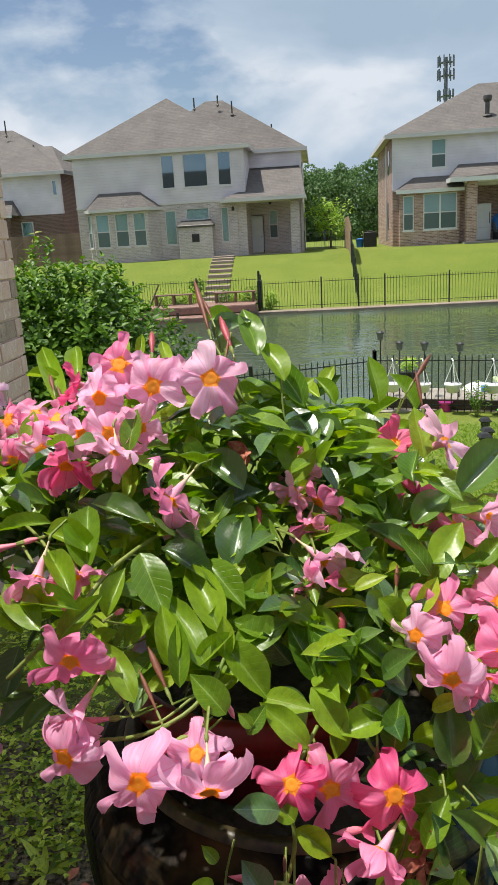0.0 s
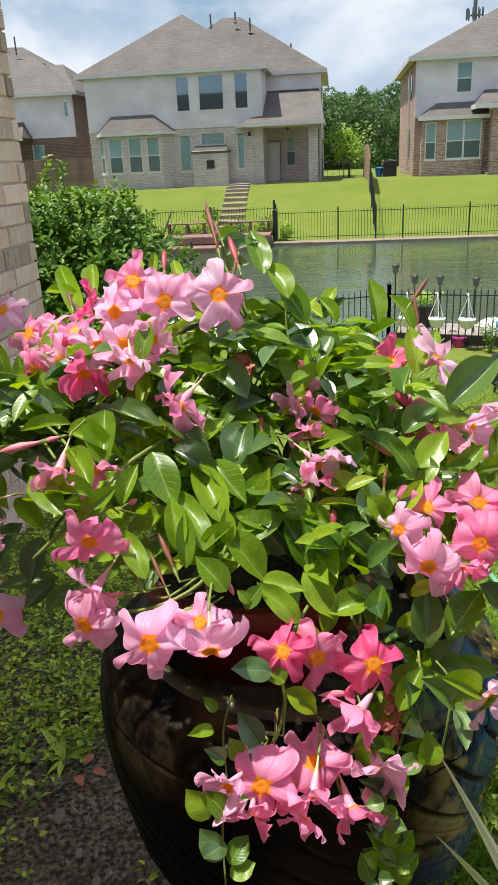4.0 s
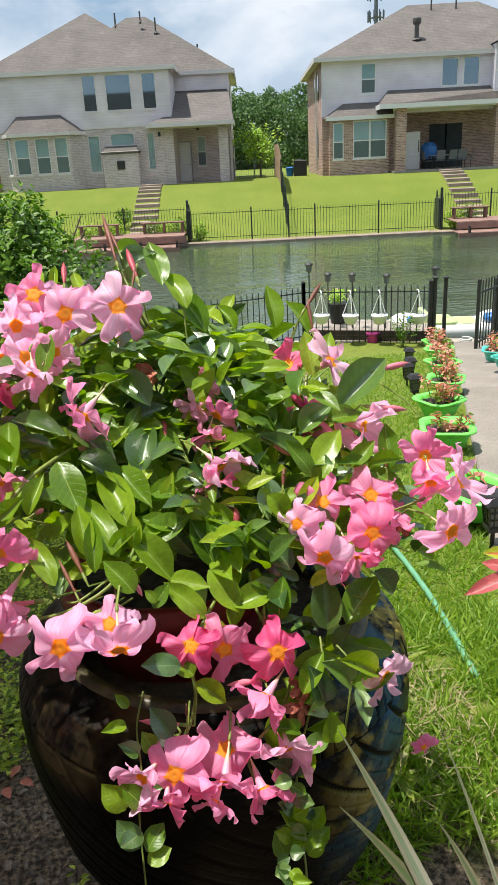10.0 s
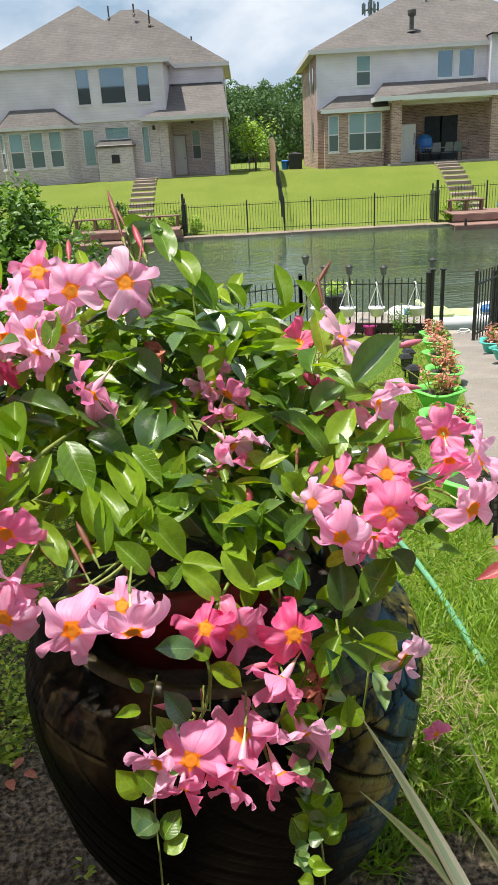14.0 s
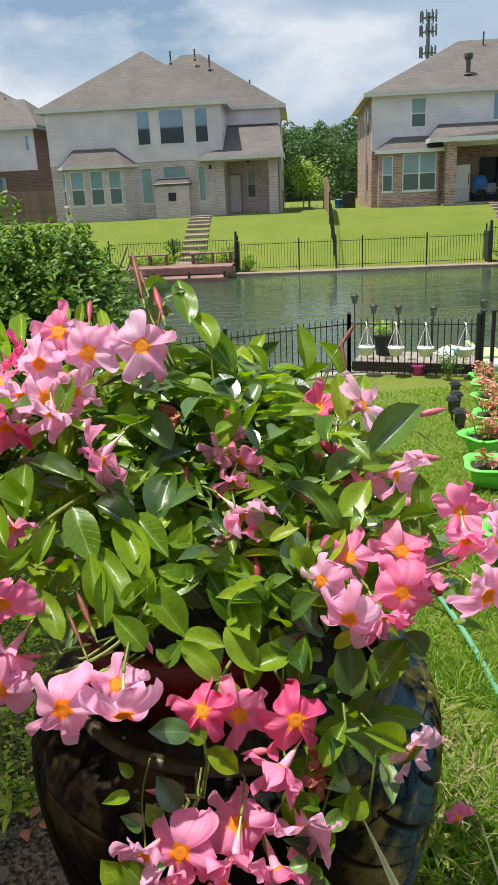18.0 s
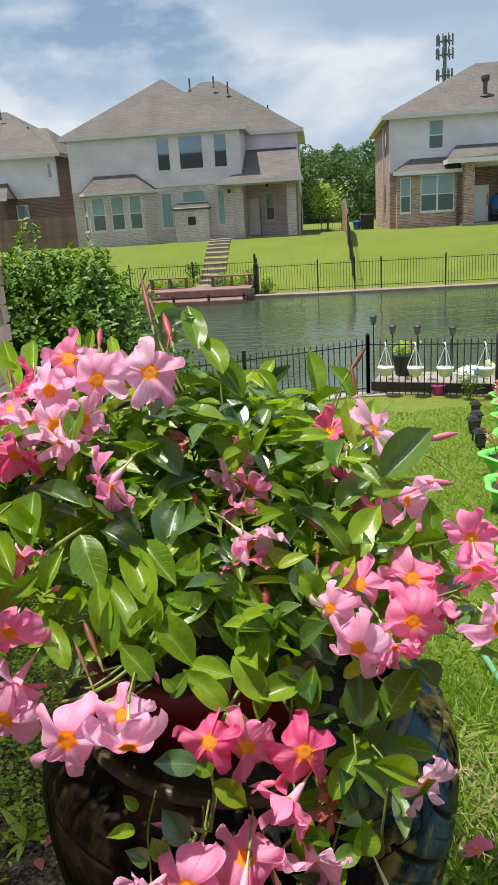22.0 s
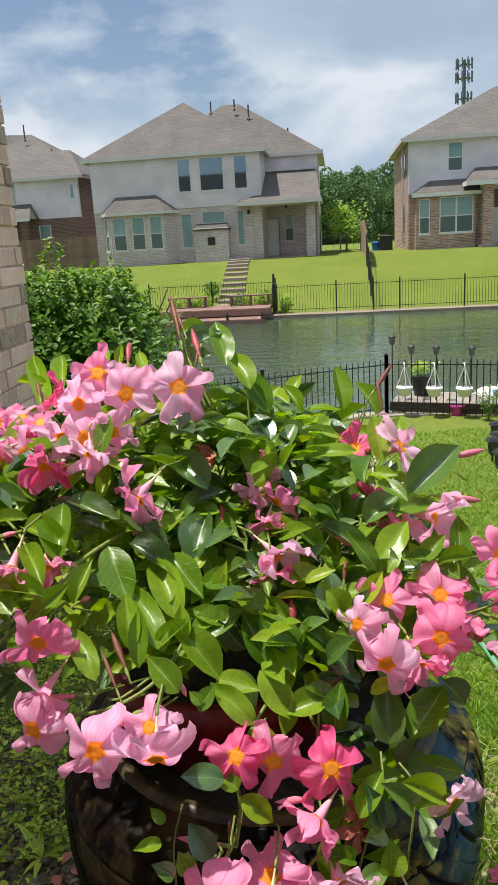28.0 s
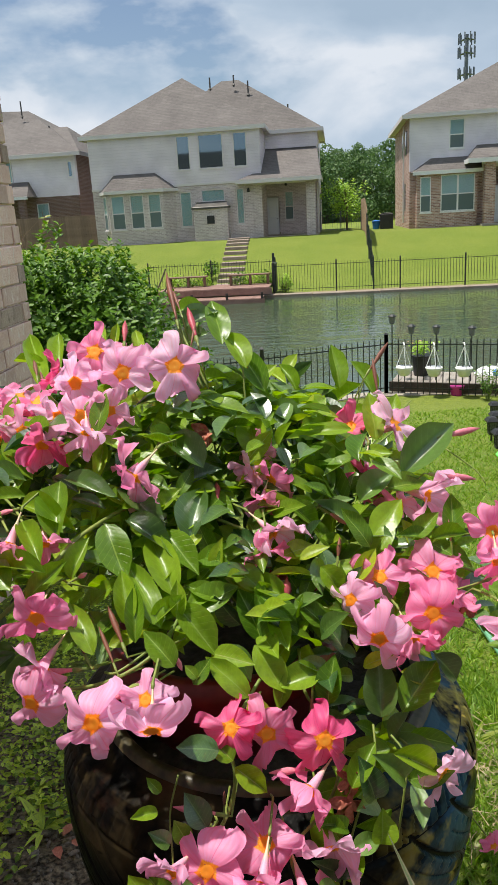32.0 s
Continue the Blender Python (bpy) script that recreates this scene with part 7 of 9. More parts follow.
# large leaves
leaf((0.021, 1.123, 1.466), (0.004, 1.203, 1.530), 0.0411, (0.19, -0.58, 0.79), "mid")
leaf((0.058, 1.099, 1.429), (0.028, 1.150, 1.485), 0.0406, (0.20, -0.58, 0.79), "mid")
leaf((0.087, 1.101, 1.388), (0.048, 1.149, 1.453), 0.0394, (-0.06, -0.59, 0.81), "mid")
leaf((-0.044, 1.168, 1.489), (0.007, 1.175, 1.523), 0.0405, (-0.11, -0.58, 0.80), "deep")
leaf((-0.002, 1.134, 1.483), (-0.059, 1.138, 1.462), 0.0359, (-0.15, -0.58, 0.80), "deep")
leaf((-0.060, 1.200, 1.513), (-0.008, 1.182, 1.524), 0.0319, (0.06, -0.59, 0.81), "mid")
leaf((0.060, 1.135, 1.392), (0.107, 1.160, 1.421), 0.0276, (0.09, -0.59, 0.81), "young")
leaf((0.119, 1.190, 1.398), (0.145, 1.207, 1.429), 0.0228, (-0.06, -0.59, 0.81), "young")
leaf((0.141, 1.165, 1.374), (0.117, 1.189, 1.420), 0.0226, (0.01, -0.59, 0.81), "mid")
leaf((-0.294, 1.192, 1.377), (-0.370, 1.377, 1.470), 0.0349, (0.01, -0.59, 0.81), "mid")
leaf((-0.270, 1.206, 1.423), (-0.288, 1.279, 1.480), 0.0291, (-0.15, -0.58, 0.80), "mid")
leaf((-0.314, 1.275, 1.421), (-0.390, 1.319, 1.429), 0.0204, (-0.17, -0.58, 0.80), "young")
leaf((-0.164, 1.156, 1.456), (-0.160, 1.195, 1.502), 0.0148, (0.15, -0.58, 0.80), "young")
leaf((-0.114, 1.125, 1.450), (-0.129, 1.190, 1.489), 0.0198, (0.13, -0.58, 0.80), "young")
leaf((-0.181, 1.178, 1.467), (-0.203, 1.240, 1.507), 0.0150, (0.05, -0.59, 0.81), "young")
leaf((-0.280, 1.001, 1.292), (-0.321, 1.102, 1.343), 0.0532, (-0.16, -0.58, 0.80), "mid")
leaf((-0.327, 1.032, 1.288), (-0.414, 1.143, 1.321), 0.0441, (0.19, -0.58, 0.79), "mid")
leaf((-0.276, 0.961, 1.304), (-0.364, 1.016, 1.299), 0.0281, (0.12, -0.59, 0.80), "deep")
leaf((-0.256, 0.893, 1.304), (-0.336, 0.909, 1.296), 0.0234, (0.19, -0.58, 0.79), "mid")
leaf((-0.201, 0.822, 1.265), (-0.213, 0.902, 1.328), 0.0429, (-0.04, -0.59, 0.81), "mid")
leaf((-0.215, 0.947, 1.308), (-0.130, 0.888, 1.302), 0.0277, (0.13, -0.58, 0.80), "deep")
leaf((-0.260, 0.878, 1.297), (-0.184, 0.832, 1.290), 0.0309, (0.12, -0.59, 0.80), "mid")
leaf((-0.208, 0.766, 1.259), (-0.245, 0.826, 1.305), 0.0282, (0.16, -0.58, 0.80), "mid")
leaf((-0.169, 0.951, 1.302), (-0.164, 1.008, 1.346), 0.0213, (0.19, -0.58, 0.79), "young")
leaf((-0.155, 1.089, 1.381), (-0.053, 1.065, 1.399), 0.0251, (-0.04, -0.59, 0.81), "young")
leaf((-0.011, 0.961, 1.310), (-0.070, 1.011, 1.356), 0.0491, (0.18, -0.58, 0.79), "deep")
leaf((-0.135, 0.943, 1.293), (-0.065, 0.881, 1.259), 0.0374, (0.18, -0.58, 0.79), "deep")
leaf((-0.072, 0.915, 1.264), (-0.048, 0.928, 1.294), 0.0240, (-0.06, -0.59, 0.81), "young")
leaf((-0.030, 0.886, 1.228), (-0.017, 0.942, 1.294), 0.0457, (-0.11, -0.58, 0.80), "deep")
leaf((-0.045, 0.961, 1.281), (0.012, 0.979, 1.307), 0.0297, (-0.12, -0.58, 0.80), "deep")
leaf((-0.085, 0.917, 1.283), (-0.132, 0.939, 1.302), 0.0238, (0.21, -0.58, 0.79), "mid")
leaf((0.070, 1.002, 1.308), (0.057, 1.055, 1.363), 0.0456, (-0.16, -0.58, 0.80), "mid")
leaf((0.091, 0.995, 1.296), (0.042, 0.966, 1.288), 0.0219, (0.03, -0.59, 0.81), "young")
leaf((0.224, 1.078, 1.324), (0.120, 1.067, 1.321), 0.0302, (-0.08, -0.59, 0.81), "mid")
leaf((0.133, 1.010, 1.276), (0.204, 1.025, 1.308), 0.0427, (0.15, -0.58, 0.80), "mid")
leaf((0.110, 0.936, 1.257), (0.157, 0.913, 1.229), 0.0276, (-0.01, -0.59, 0.81), "mid")
leaf((0.195, 0.961, 1.236), (0.158, 1.011, 1.305), 0.0366, (0.18, -0.58, 0.79), "mid")
leaf((0.206, 0.980, 1.253), (0.227, 1.022, 1.301), 0.0302, (0.02, -0.59, 0.81), "mid")
leaf((0.189, 0.986, 1.263), (0.132, 0.988, 1.300), 0.0337, (-0.12, -0.58, 0.80), "mid")
leaf((0.219, 1.209, 1.362), (0.212, 1.247, 1.435), 0.0350, (0.19, -0.58, 0.79), "mid")
leaf((0.278, 1.199, 1.349), (0.247, 1.228, 1.410), 0.0329, (0.13, -0.58, 0.80), "mid")
leaf((0.281, 1.153, 1.308), (0.230, 1.176, 1.340), 0.0265, (-0.01, -0.59, 0.81), "young")
leaf((0.263, 1.081, 1.302), (0.260, 1.130, 1.370), 0.0393, (0.15, -0.58, 0.80), "mid")
leaf((0.287, 1.141, 1.306), (0.313, 1.174, 1.355), 0.0318, (-0.00, -0.59, 0.81), "young")
leaf((0.286, 0.980, 1.277), (0.370, 1.017, 1.347), 0.0518, (0.16, -0.58, 0.80), "deep")
leaf((0.218, 0.950, 1.250), (0.267, 0.962, 1.294), 0.0377, (-0.00, -0.59, 0.81), "deep")
leaf((0.259, 0.952, 1.266), (0.315, 0.962, 1.273), 0.0327, (0.11, -0.59, 0.80), "mid")
leaf((0.179, 1.139, 1.327), (0.125, 1.163, 1.362), 0.0410, (-0.06, -0.59, 0.81), "mid")
leaf((0.142, 1.110, 1.330), (0.088, 1.139, 1.363), 0.0402, (-0.12, -0.58, 0.80), "deep")
leaf((0.191, 1.167, 1.357), (0.128, 1.140, 1.328), 0.0378, (0.21, -0.58, 0.79), "mid")
leaf((0.281, 0.878, 1.216), (0.318, 0.887, 1.252), 0.0265, (0.07, -0.59, 0.81), "mid")
leaf((0.226, 0.881, 1.220), (0.271, 0.910, 1.265), 0.0390, (-0.04, -0.59, 0.81), "mid")
leaf((0.343, 0.890, 1.202), (0.347, 0.924, 1.264), 0.0316, (-0.07, -0.59, 0.81), "mid")
leaf((0.306, 0.871, 1.218), (0.361, 0.880, 1.228), 0.0217, (0.16, -0.58, 0.80), "mid")
leaf((0.302, 0.879, 1.217), (0.266, 0.870, 1.233), 0.0202, (0.13, -0.58, 0.80), "mid")
leaf((0.222, 0.873, 1.210), (0.186, 0.883, 1.266), 0.0312, (0.09, -0.59, 0.80), "mid")
leaf((0.210, 0.899, 1.218), (0.157, 0.913, 1.274), 0.0285, (0.12, -0.58, 0.80), "deep")
leaf((0.192, 0.824, 1.179), (0.226, 0.852, 1.219), 0.0225, (0.10, -0.59, 0.80), "young")
leaf((-0.239, 0.735, 1.240), (-0.295, 0.802, 1.267), 0.0344, (0.01, -0.59, 0.81), "mid")
leaf((-0.195, 0.746, 1.256), (-0.279, 0.778, 1.262), 0.0275, (0.09, -0.59, 0.80), "mid")
leaf((-0.224, 0.742, 1.222), (-0.177, 0.769, 1.263), 0.0250, (0.19, -0.58, 0.79), "mid")
leaf((-0.173, 0.768, 1.234), (-0.156, 0.801, 1.280), 0.0241, (0.05, -0.59, 0.81), "mid")
leaf((-0.143, 0.860, 1.271), (-0.110, 0.797, 1.217), 0.0443, (0.04, -0.59, 0.81), "mid")
leaf((-0.048, 0.798, 1.188), (-0.084, 0.866, 1.252), 0.0428, (0.09, -0.59, 0.81), "mid")
leaf((-0.119, 0.892, 1.261), (-0.050, 0.844, 1.239), 0.0314, (0.14, -0.58, 0.80), "deep")
leaf((-0.066, 0.878, 1.246), (-0.017, 0.824, 1.211), 0.0358, (0.13, -0.58, 0.80), "mid")
leaf((-0.026, 0.854, 1.202), (0.044, 0.864, 1.221), 0.0324, (0.07, -0.59, 0.81), "mid")
leaf((-0.103, 0.749, 1.176), (-0.112, 0.791, 1.233), 0.0283, (0.15, -0.58, 0.80), "mid")
leaf((-0.062, 0.754, 1.168), (-0.111, 0.822, 1.234), 0.0356, (0.15, -0.58, 0.80), "mid")
leaf((-0.093, 0.734, 1.160), (-0.093, 0.773, 1.221), 0.0238, (0.09, -0.59, 0.80), "mid")
leaf((-0.043, 0.774, 1.169), (-0.041, 0.791, 1.214), 0.0218, (0.19, -0.58, 0.79), "young")
leaf((-0.034, 0.798, 1.166), (0.035, 0.811, 1.192), 0.0387, (0.03, -0.59, 0.81), "mid")
leaf((-0.044, 0.786, 1.180), (0.008, 0.748, 1.133), 0.0409, (0.15, -0.58, 0.80), "mid")
leaf((-0.042, 0.704, 1.143), (-0.076, 0.720, 1.184), 0.0328, (0.01, -0.59, 0.81), "mid")
leaf((-0.140, 0.707, 1.162), (-0.174, 0.754, 1.210), 0.0287, (0.10, -0.59, 0.80), "mid")
leaf((-0.073, 0.763, 1.167), (-0.035, 0.777, 1.204), 0.0202, (-0.11, -0.58, 0.80), "young")
leaf((0.046, 0.705, 1.094), (-0.002, 0.717, 1.145), 0.0319, (0.05, -0.59, 0.81), "mid")
leaf((-0.020, 0.698, 1.121), (0.001, 0.708, 1.149), 0.0206, (-0.01, -0.59, 0.81), "mid")
leaf((0.064, 0.787, 1.123), (0.041, 0.817, 1.184), 0.0432, (0.13, -0.58, 0.80), "mid")
leaf((0.066, 0.819, 1.173), (0.113, 0.786, 1.130), 0.0407, (0.10, -0.59, 0.80), "mid")
leaf((0.097, 0.868, 1.204), (0.142, 0.888, 1.213), 0.0296, (-0.11, -0.58, 0.80), "young")
leaf((0.055, 0.758, 1.135), (0.092, 0.727, 1.085), 0.0360, (0.08, -0.59, 0.81), "mid")
leaf((0.136, 0.746, 1.097), (0.085, 0.729, 1.095), 0.0361, (0.09, -0.59, 0.80), "mid")
leaf((0.145, 0.727, 1.064), (0.155, 0.748, 1.118), 0.0329, (-0.16, -0.58, 0.80), "mid")
leaf((0.214, 0.734, 1.035), (0.215, 0.761, 1.109), 0.0422, (-0.09, -0.59, 0.81), "deep")
leaf((0.242, 0.739, 1.037), (0.297, 0.788, 1.081), 0.0453, (-0.12, -0.58, 0.80), "mid")
leaf((0.292, 0.783, 1.092), (0.329, 0.784, 1.052), 0.0328, (-0.11, -0.58, 0.80), "deep")
leaf((0.070, 0.685, 1.056), (0.047, 0.705, 1.098), 0.0289, (-0.16, -0.58, 0.80), "young")
leaf((-0.015, 0.697, 1.130), (-0.028, 0.701, 1.146), 0.0137, (-0.03, -0.59, 0.81), "mid")
leaf((0.027, 0.856, 1.201), (0.072, 0.825, 1.175), 0.0340, (0.05, -0.59, 0.81), "mid")
leaf((0.013, 0.804, 1.176), (-0.032, 0.819, 1.194), 0.0268, (0.17, -0.58, 0.80), "mid")
leaf((0.101, 0.829, 1.161), (0.040, 0.849, 1.188), 0.0305, (-0.02, -0.59, 0.81), "mid")
leaf((0.150, 0.798, 1.133), (0.115, 0.810, 1.169), 0.0299, (-0.02, -0.59, 0.81), "mid")
leaf((0.172, 0.779, 1.109), (0.144, 0.797, 1.150), 0.0295, (0.15, -0.58, 0.80), "deep")
leaf((0.149, 0.839, 1.201), (0.178, 0.823, 1.170), 0.0303, (-0.16, -0.58, 0.80), "mid")
leaf((0.026, 0.658, 1.031), (0.064, 0.644, 1.006), 0.0272, (-0.14, -0.58, 0.80), "young")
leaf((0.218, 0.672, 1.029), (0.283, 0.686, 0.991), 0.0316, (-0.04, -0.59, 0.81), "young")
leaf((0.201, 0.658, 0.907), (0.207, 0.665, 0.946), 0.0340, (0.20, -0.58, 0.79), "mid")
leaf((0.234, 0.678, 0.987), (0.205, 0.664, 1.031), 0.0350, (-0.01, -0.59, 0.81), "deep")
leaf((0.195, 0.668, 0.967), (0.183, 0.668, 1.020), 0.0350, (0.07, -0.59, 0.81), "deep")
leaf((0.167, 0.668, 0.984), (0.199, 0.698, 1.026), 0.0278, (-0.12, -0.58, 0.80), "mid")
leaf((-0.008, 0.611, 0.989), (-0.030, 0.620, 1.028), 0.0303, (0.04, -0.59, 0.81), "deep")
leaf((-0.060, 0.597, 1.027), (-0.085, 0.578, 1.038), 0.0153, (0.20, -0.58, 0.79), "mid")
leaf((-0.055, 0.599, 1.051), (-0.068, 0.600, 1.070), 0.0126, (-0.04, -0.59, 0.81), "mid")
leaf((0.010, 0.646, 1.066), (-0.035, 0.630, 1.086), 0.0305, (-0.17, -0.58, 0.80), "deep")
leaf((0.025, 0.651, 1.046), (-0.001, 0.664, 1.070), 0.0268, (0.04, -0.59, 0.81), "mid")
leaf((-0.067, 0.547, 0.946), (-0.090, 0.554, 0.981), 0.0275, (-0.12, -0.58, 0.80), "mid")
leaf((-0.048, 0.552, 0.945), (-0.067, 0.555, 0.976), 0.0251, (0.17, -0.58, 0.80), "mid")
leaf((-0.054, 0.527, 0.906), (-0.076, 0.537, 0.941), 0.0273, (-0.01, -0.59, 0.81), "deep")
leaf((-0.046, 0.526, 0.901), (-0.025, 0.546, 0.920), 0.0248, (-0.06, -0.59, 0.81), "mid")
leaf((-0.029, 0.595, 0.983), (-0.041, 0.592, 1.017), 0.0220, (-0.03, -0.59, 0.81), "mid")
leaf((0.148, 0.654, 0.806), (0.131, 0.645, 0.861), 0.0321, (0.18, -0.58, 0.79), "mid")
leaf((0.155, 0.645, 0.866), (0.176, 0.659, 0.901), 0.0298, (-0.08, -0.59, 0.81), "mid")
leaf((0.161, 0.670, 0.730), (0.136, 0.654, 0.791), 0.0304, (0.02, -0.59, 0.81), "mid")
leaf((0.174, 0.678, 0.733), (0.196, 0.693, 0.756), 0.0275, (-0.05, -0.59, 0.81), "mid")
leaf((0.141, 0.642, 0.879), (0.168, 0.645, 0.903), 0.0282, (0.01, -0.59, 0.81), "deep")
leaf((0.149, 0.655, 0.920), (0.127, 0.659, 0.960), 0.0254, (0.01, -0.59, 0.81), "mid")
leaf((0.130, 0.632, 0.737), (0.119, 0.642, 0.776), 0.0279, (0.07, -0.59, 0.81), "mid")
leaf((0.164, 0.645, 0.719), (0.187, 0.659, 0.737), 0.0284, (-0.06, -0.59, 0.81), "mid")
leaf((-0.048, 0.587, 0.990), (-0.067, 0.582, 1.012), 0.0193, (0.15, -0.58, 0.80), "deep")
leaf((0.142, 0.644, 0.838), (0.122, 0.652, 0.872), 0.0244, (0.03, -0.59, 0.81), "mid")
leaf((0.149, 0.671, 0.766), (0.185, 0.689, 0.763), 0.0255, (0.19, -0.58, 0.79), "deep")
leaf((0.156, 0.664, 0.736), (0.125, 0.644, 0.779), 0.0257, (-0.08, -0.59, 0.81), "deep")
leaf((0.162, 0.653, 0.719), (0.203, 0.681, 0.728), 0.0271, (-0.12, -0.58, 0.80), "mid")
leaf((0.147, 0.646, 0.875), (0.120, 0.626, 0.915), 0.0227, (-0.06, -0.59, 0.81), "deep")
leaf((0.163, 0.650, 0.906), (0.201, 0.664, 0.912), 0.0253, (0.01, -0.59, 0.81), "deep")
leaf((0.160, 0.663, 0.929), (0.127, 0.646, 0.955), 0.0212, (0.06, -0.59, 0.81), "mid")
leaf((-0.049, 0.537, 0.919), (-0.072, 0.516, 0.925), 0.0225, (-0.13, -0.58, 0.80), "deep")
leaf((-0.050, 0.558, 0.956), (-0.023, 0.557, 0.964), 0.0214, (-0.06, -0.59, 0.81), "deep")
leaf((-0.046, 0.521, 0.889), (-0.018, 0.529, 0.898), 0.0224, (-0.05, -0.59, 0.81), "mid")
# far left upright leaves
leaf((-0.367, 1.079, 1.280), (-0.388, 1.104, 1.355), 0.0352, (0.03, -0.59, 0.81), "mid")
leaf((-0.413, 1.120, 1.313), (-0.434, 1.134, 1.377), 0.0265, (-0.04, -0.59, 0.81), "mid")
leaf((-0.432, 1.096, 1.302), (-0.456, 1.103, 1.369), 0.0244, (0.05, -0.59, 0.81), "young")
leaf((-0.400, 1.060, 1.304), (-0.458, 1.064, 1.320), 0.0255, (-0.08, -0.59, 0.81), "deep")
leaf((-0.416, 1.009, 1.290), (-0.477, 1.009, 1.328), 0.0300, (0.18, -0.58, 0.79), "mid")
leaf((-0.348, 0.972, 1.300), (-0.398, 0.943, 1.290), 0.0255, (0.04, -0.59, 0.81), "deep")
leaf((-0.371, 0.905, 1.272), (-0.428, 0.908, 1.288), 0.0325, (0.13, -0.58, 0.80), "mid")
leaf((-0.380, 0.867, 1.235), (-0.427, 0.863, 1.254), 0.0319, (0.05, -0.59, 0.81), "mid")
bud((-0.289, 0.870, 1.289), (-0.352, 0.857, 1.280), 0.0117, "pink")
# leaves low by the wall, mostly in the deep tone to paint their shade
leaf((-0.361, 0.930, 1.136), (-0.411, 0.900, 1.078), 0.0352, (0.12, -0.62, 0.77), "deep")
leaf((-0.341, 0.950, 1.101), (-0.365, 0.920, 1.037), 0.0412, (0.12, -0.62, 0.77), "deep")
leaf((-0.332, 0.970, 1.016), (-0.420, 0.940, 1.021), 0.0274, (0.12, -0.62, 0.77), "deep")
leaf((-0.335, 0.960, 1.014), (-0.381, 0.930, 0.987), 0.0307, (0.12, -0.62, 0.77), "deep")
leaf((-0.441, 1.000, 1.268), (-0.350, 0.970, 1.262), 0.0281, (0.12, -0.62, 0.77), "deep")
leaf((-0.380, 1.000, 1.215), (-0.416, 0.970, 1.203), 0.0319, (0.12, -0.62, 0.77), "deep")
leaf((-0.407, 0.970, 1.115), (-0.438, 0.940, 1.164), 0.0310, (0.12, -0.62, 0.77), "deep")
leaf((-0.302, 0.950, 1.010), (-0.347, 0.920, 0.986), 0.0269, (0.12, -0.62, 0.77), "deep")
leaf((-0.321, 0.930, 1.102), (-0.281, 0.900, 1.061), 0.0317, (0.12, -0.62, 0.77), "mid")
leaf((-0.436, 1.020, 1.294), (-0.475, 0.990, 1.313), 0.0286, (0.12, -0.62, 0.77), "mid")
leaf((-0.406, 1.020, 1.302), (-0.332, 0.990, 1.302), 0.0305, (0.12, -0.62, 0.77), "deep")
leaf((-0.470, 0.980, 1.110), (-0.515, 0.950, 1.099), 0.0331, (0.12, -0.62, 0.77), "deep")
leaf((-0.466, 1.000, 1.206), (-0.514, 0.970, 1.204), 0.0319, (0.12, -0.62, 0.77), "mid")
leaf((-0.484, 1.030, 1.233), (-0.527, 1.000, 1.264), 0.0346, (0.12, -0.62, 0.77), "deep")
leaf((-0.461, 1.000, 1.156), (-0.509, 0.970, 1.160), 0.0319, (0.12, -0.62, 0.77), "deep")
# trailing shoots
leaf((0.138, 0.595, 0.913), (0.116, 0.590, 0.914), 0.0190, (0.09, -0.59, 0.80), "deep")
leaf((0.139, 0.609, 0.889), (0.157, 0.601, 0.881), 0.0172, (-0.17, -0.58, 0.80), "mid")
leaf((0.141, 0.613, 0.865), (0.165, 0.593, 0.871), 0.0208, (-0.12, -0.58, 0.80), "deep")
leaf((0.141, 0.611, 0.860), (0.126, 0.606, 0.868), 0.0175, (-0.01, -0.59, 0.81), "deep")
leaf((0.140, 0.608, 0.847), (0.122, 0.601, 0.871), 0.0214, (0.13, -0.58, 0.80), "deep")
leaf((0.141, 0.616, 0.828), (0.161, 0.603, 0.857), 0.0190, (0.10, -0.59, 0.80), "mid")
leaf((0.139, 0.611, 0.818), (0.154, 0.589, 0.815), 0.0185, (-0.13, -0.58, 0.80), "deep")
leaf((0.139, 0.610, 0.812), (0.117, 0.610, 0.801), 0.0188, (0.06, -0.59, 0.81), "deep")
leaf((0.135, 0.601, 0.806), (0.116, 0.599, 0.824), 0.0208, (0.08, -0.59, 0.81), "mid")
leaf((0.135, 0.600, 0.799), (0.156, 0.589, 0.817), 0.0181, (0.17, -0.58, 0.80), "mid")
leaf((0.130, 0.578, 0.808), (0.147, 0.571, 0.815), 0.0185, (-0.04, -0.59, 0.81), "deep")
leaf((0.129, 0.569, 0.812), (0.111, 0.569, 0.804), 0.0156, (0.07, -0.59, 0.81), "deep")
leaf((0.126, 0.545, 0.824), (0.106, 0.543, 0.815), 0.0191, (-0.15, -0.58, 0.80), "deep")
leaf((0.125, 0.541, 0.822), (0.138, 0.522, 0.821), 0.0157, (0.16, -0.58, 0.80), "mid")
leaf((0.126, 0.527, 0.821), (0.145, 0.517, 0.829), 0.0165, (-0.14, -0.58, 0.80), "mid")
leaf((0.126, 0.533, 0.806), (0.111, 0.541, 0.826), 0.0150, (0.16, -0.58, 0.80), "deep")
leaf((0.125, 0.516, 0.810), (0.107, 0.513, 0.822), 0.0201, (-0.03, -0.59, 0.81), "mid")
leaf((0.125, 0.515, 0.804), (0.143, 0.497, 0.799), 0.0160, (-0.14, -0.58, 0.80), "mid")
leaf((0.124, 0.508, 0.797), (0.148, 0.496, 0.802), 0.0167, (-0.04, -0.59, 0.81), "deep")
leaf((0.124, 0.509, 0.787), (0.113, 0.501, 0.804), 0.0168, (-0.03, -0.59, 0.81), "deep")
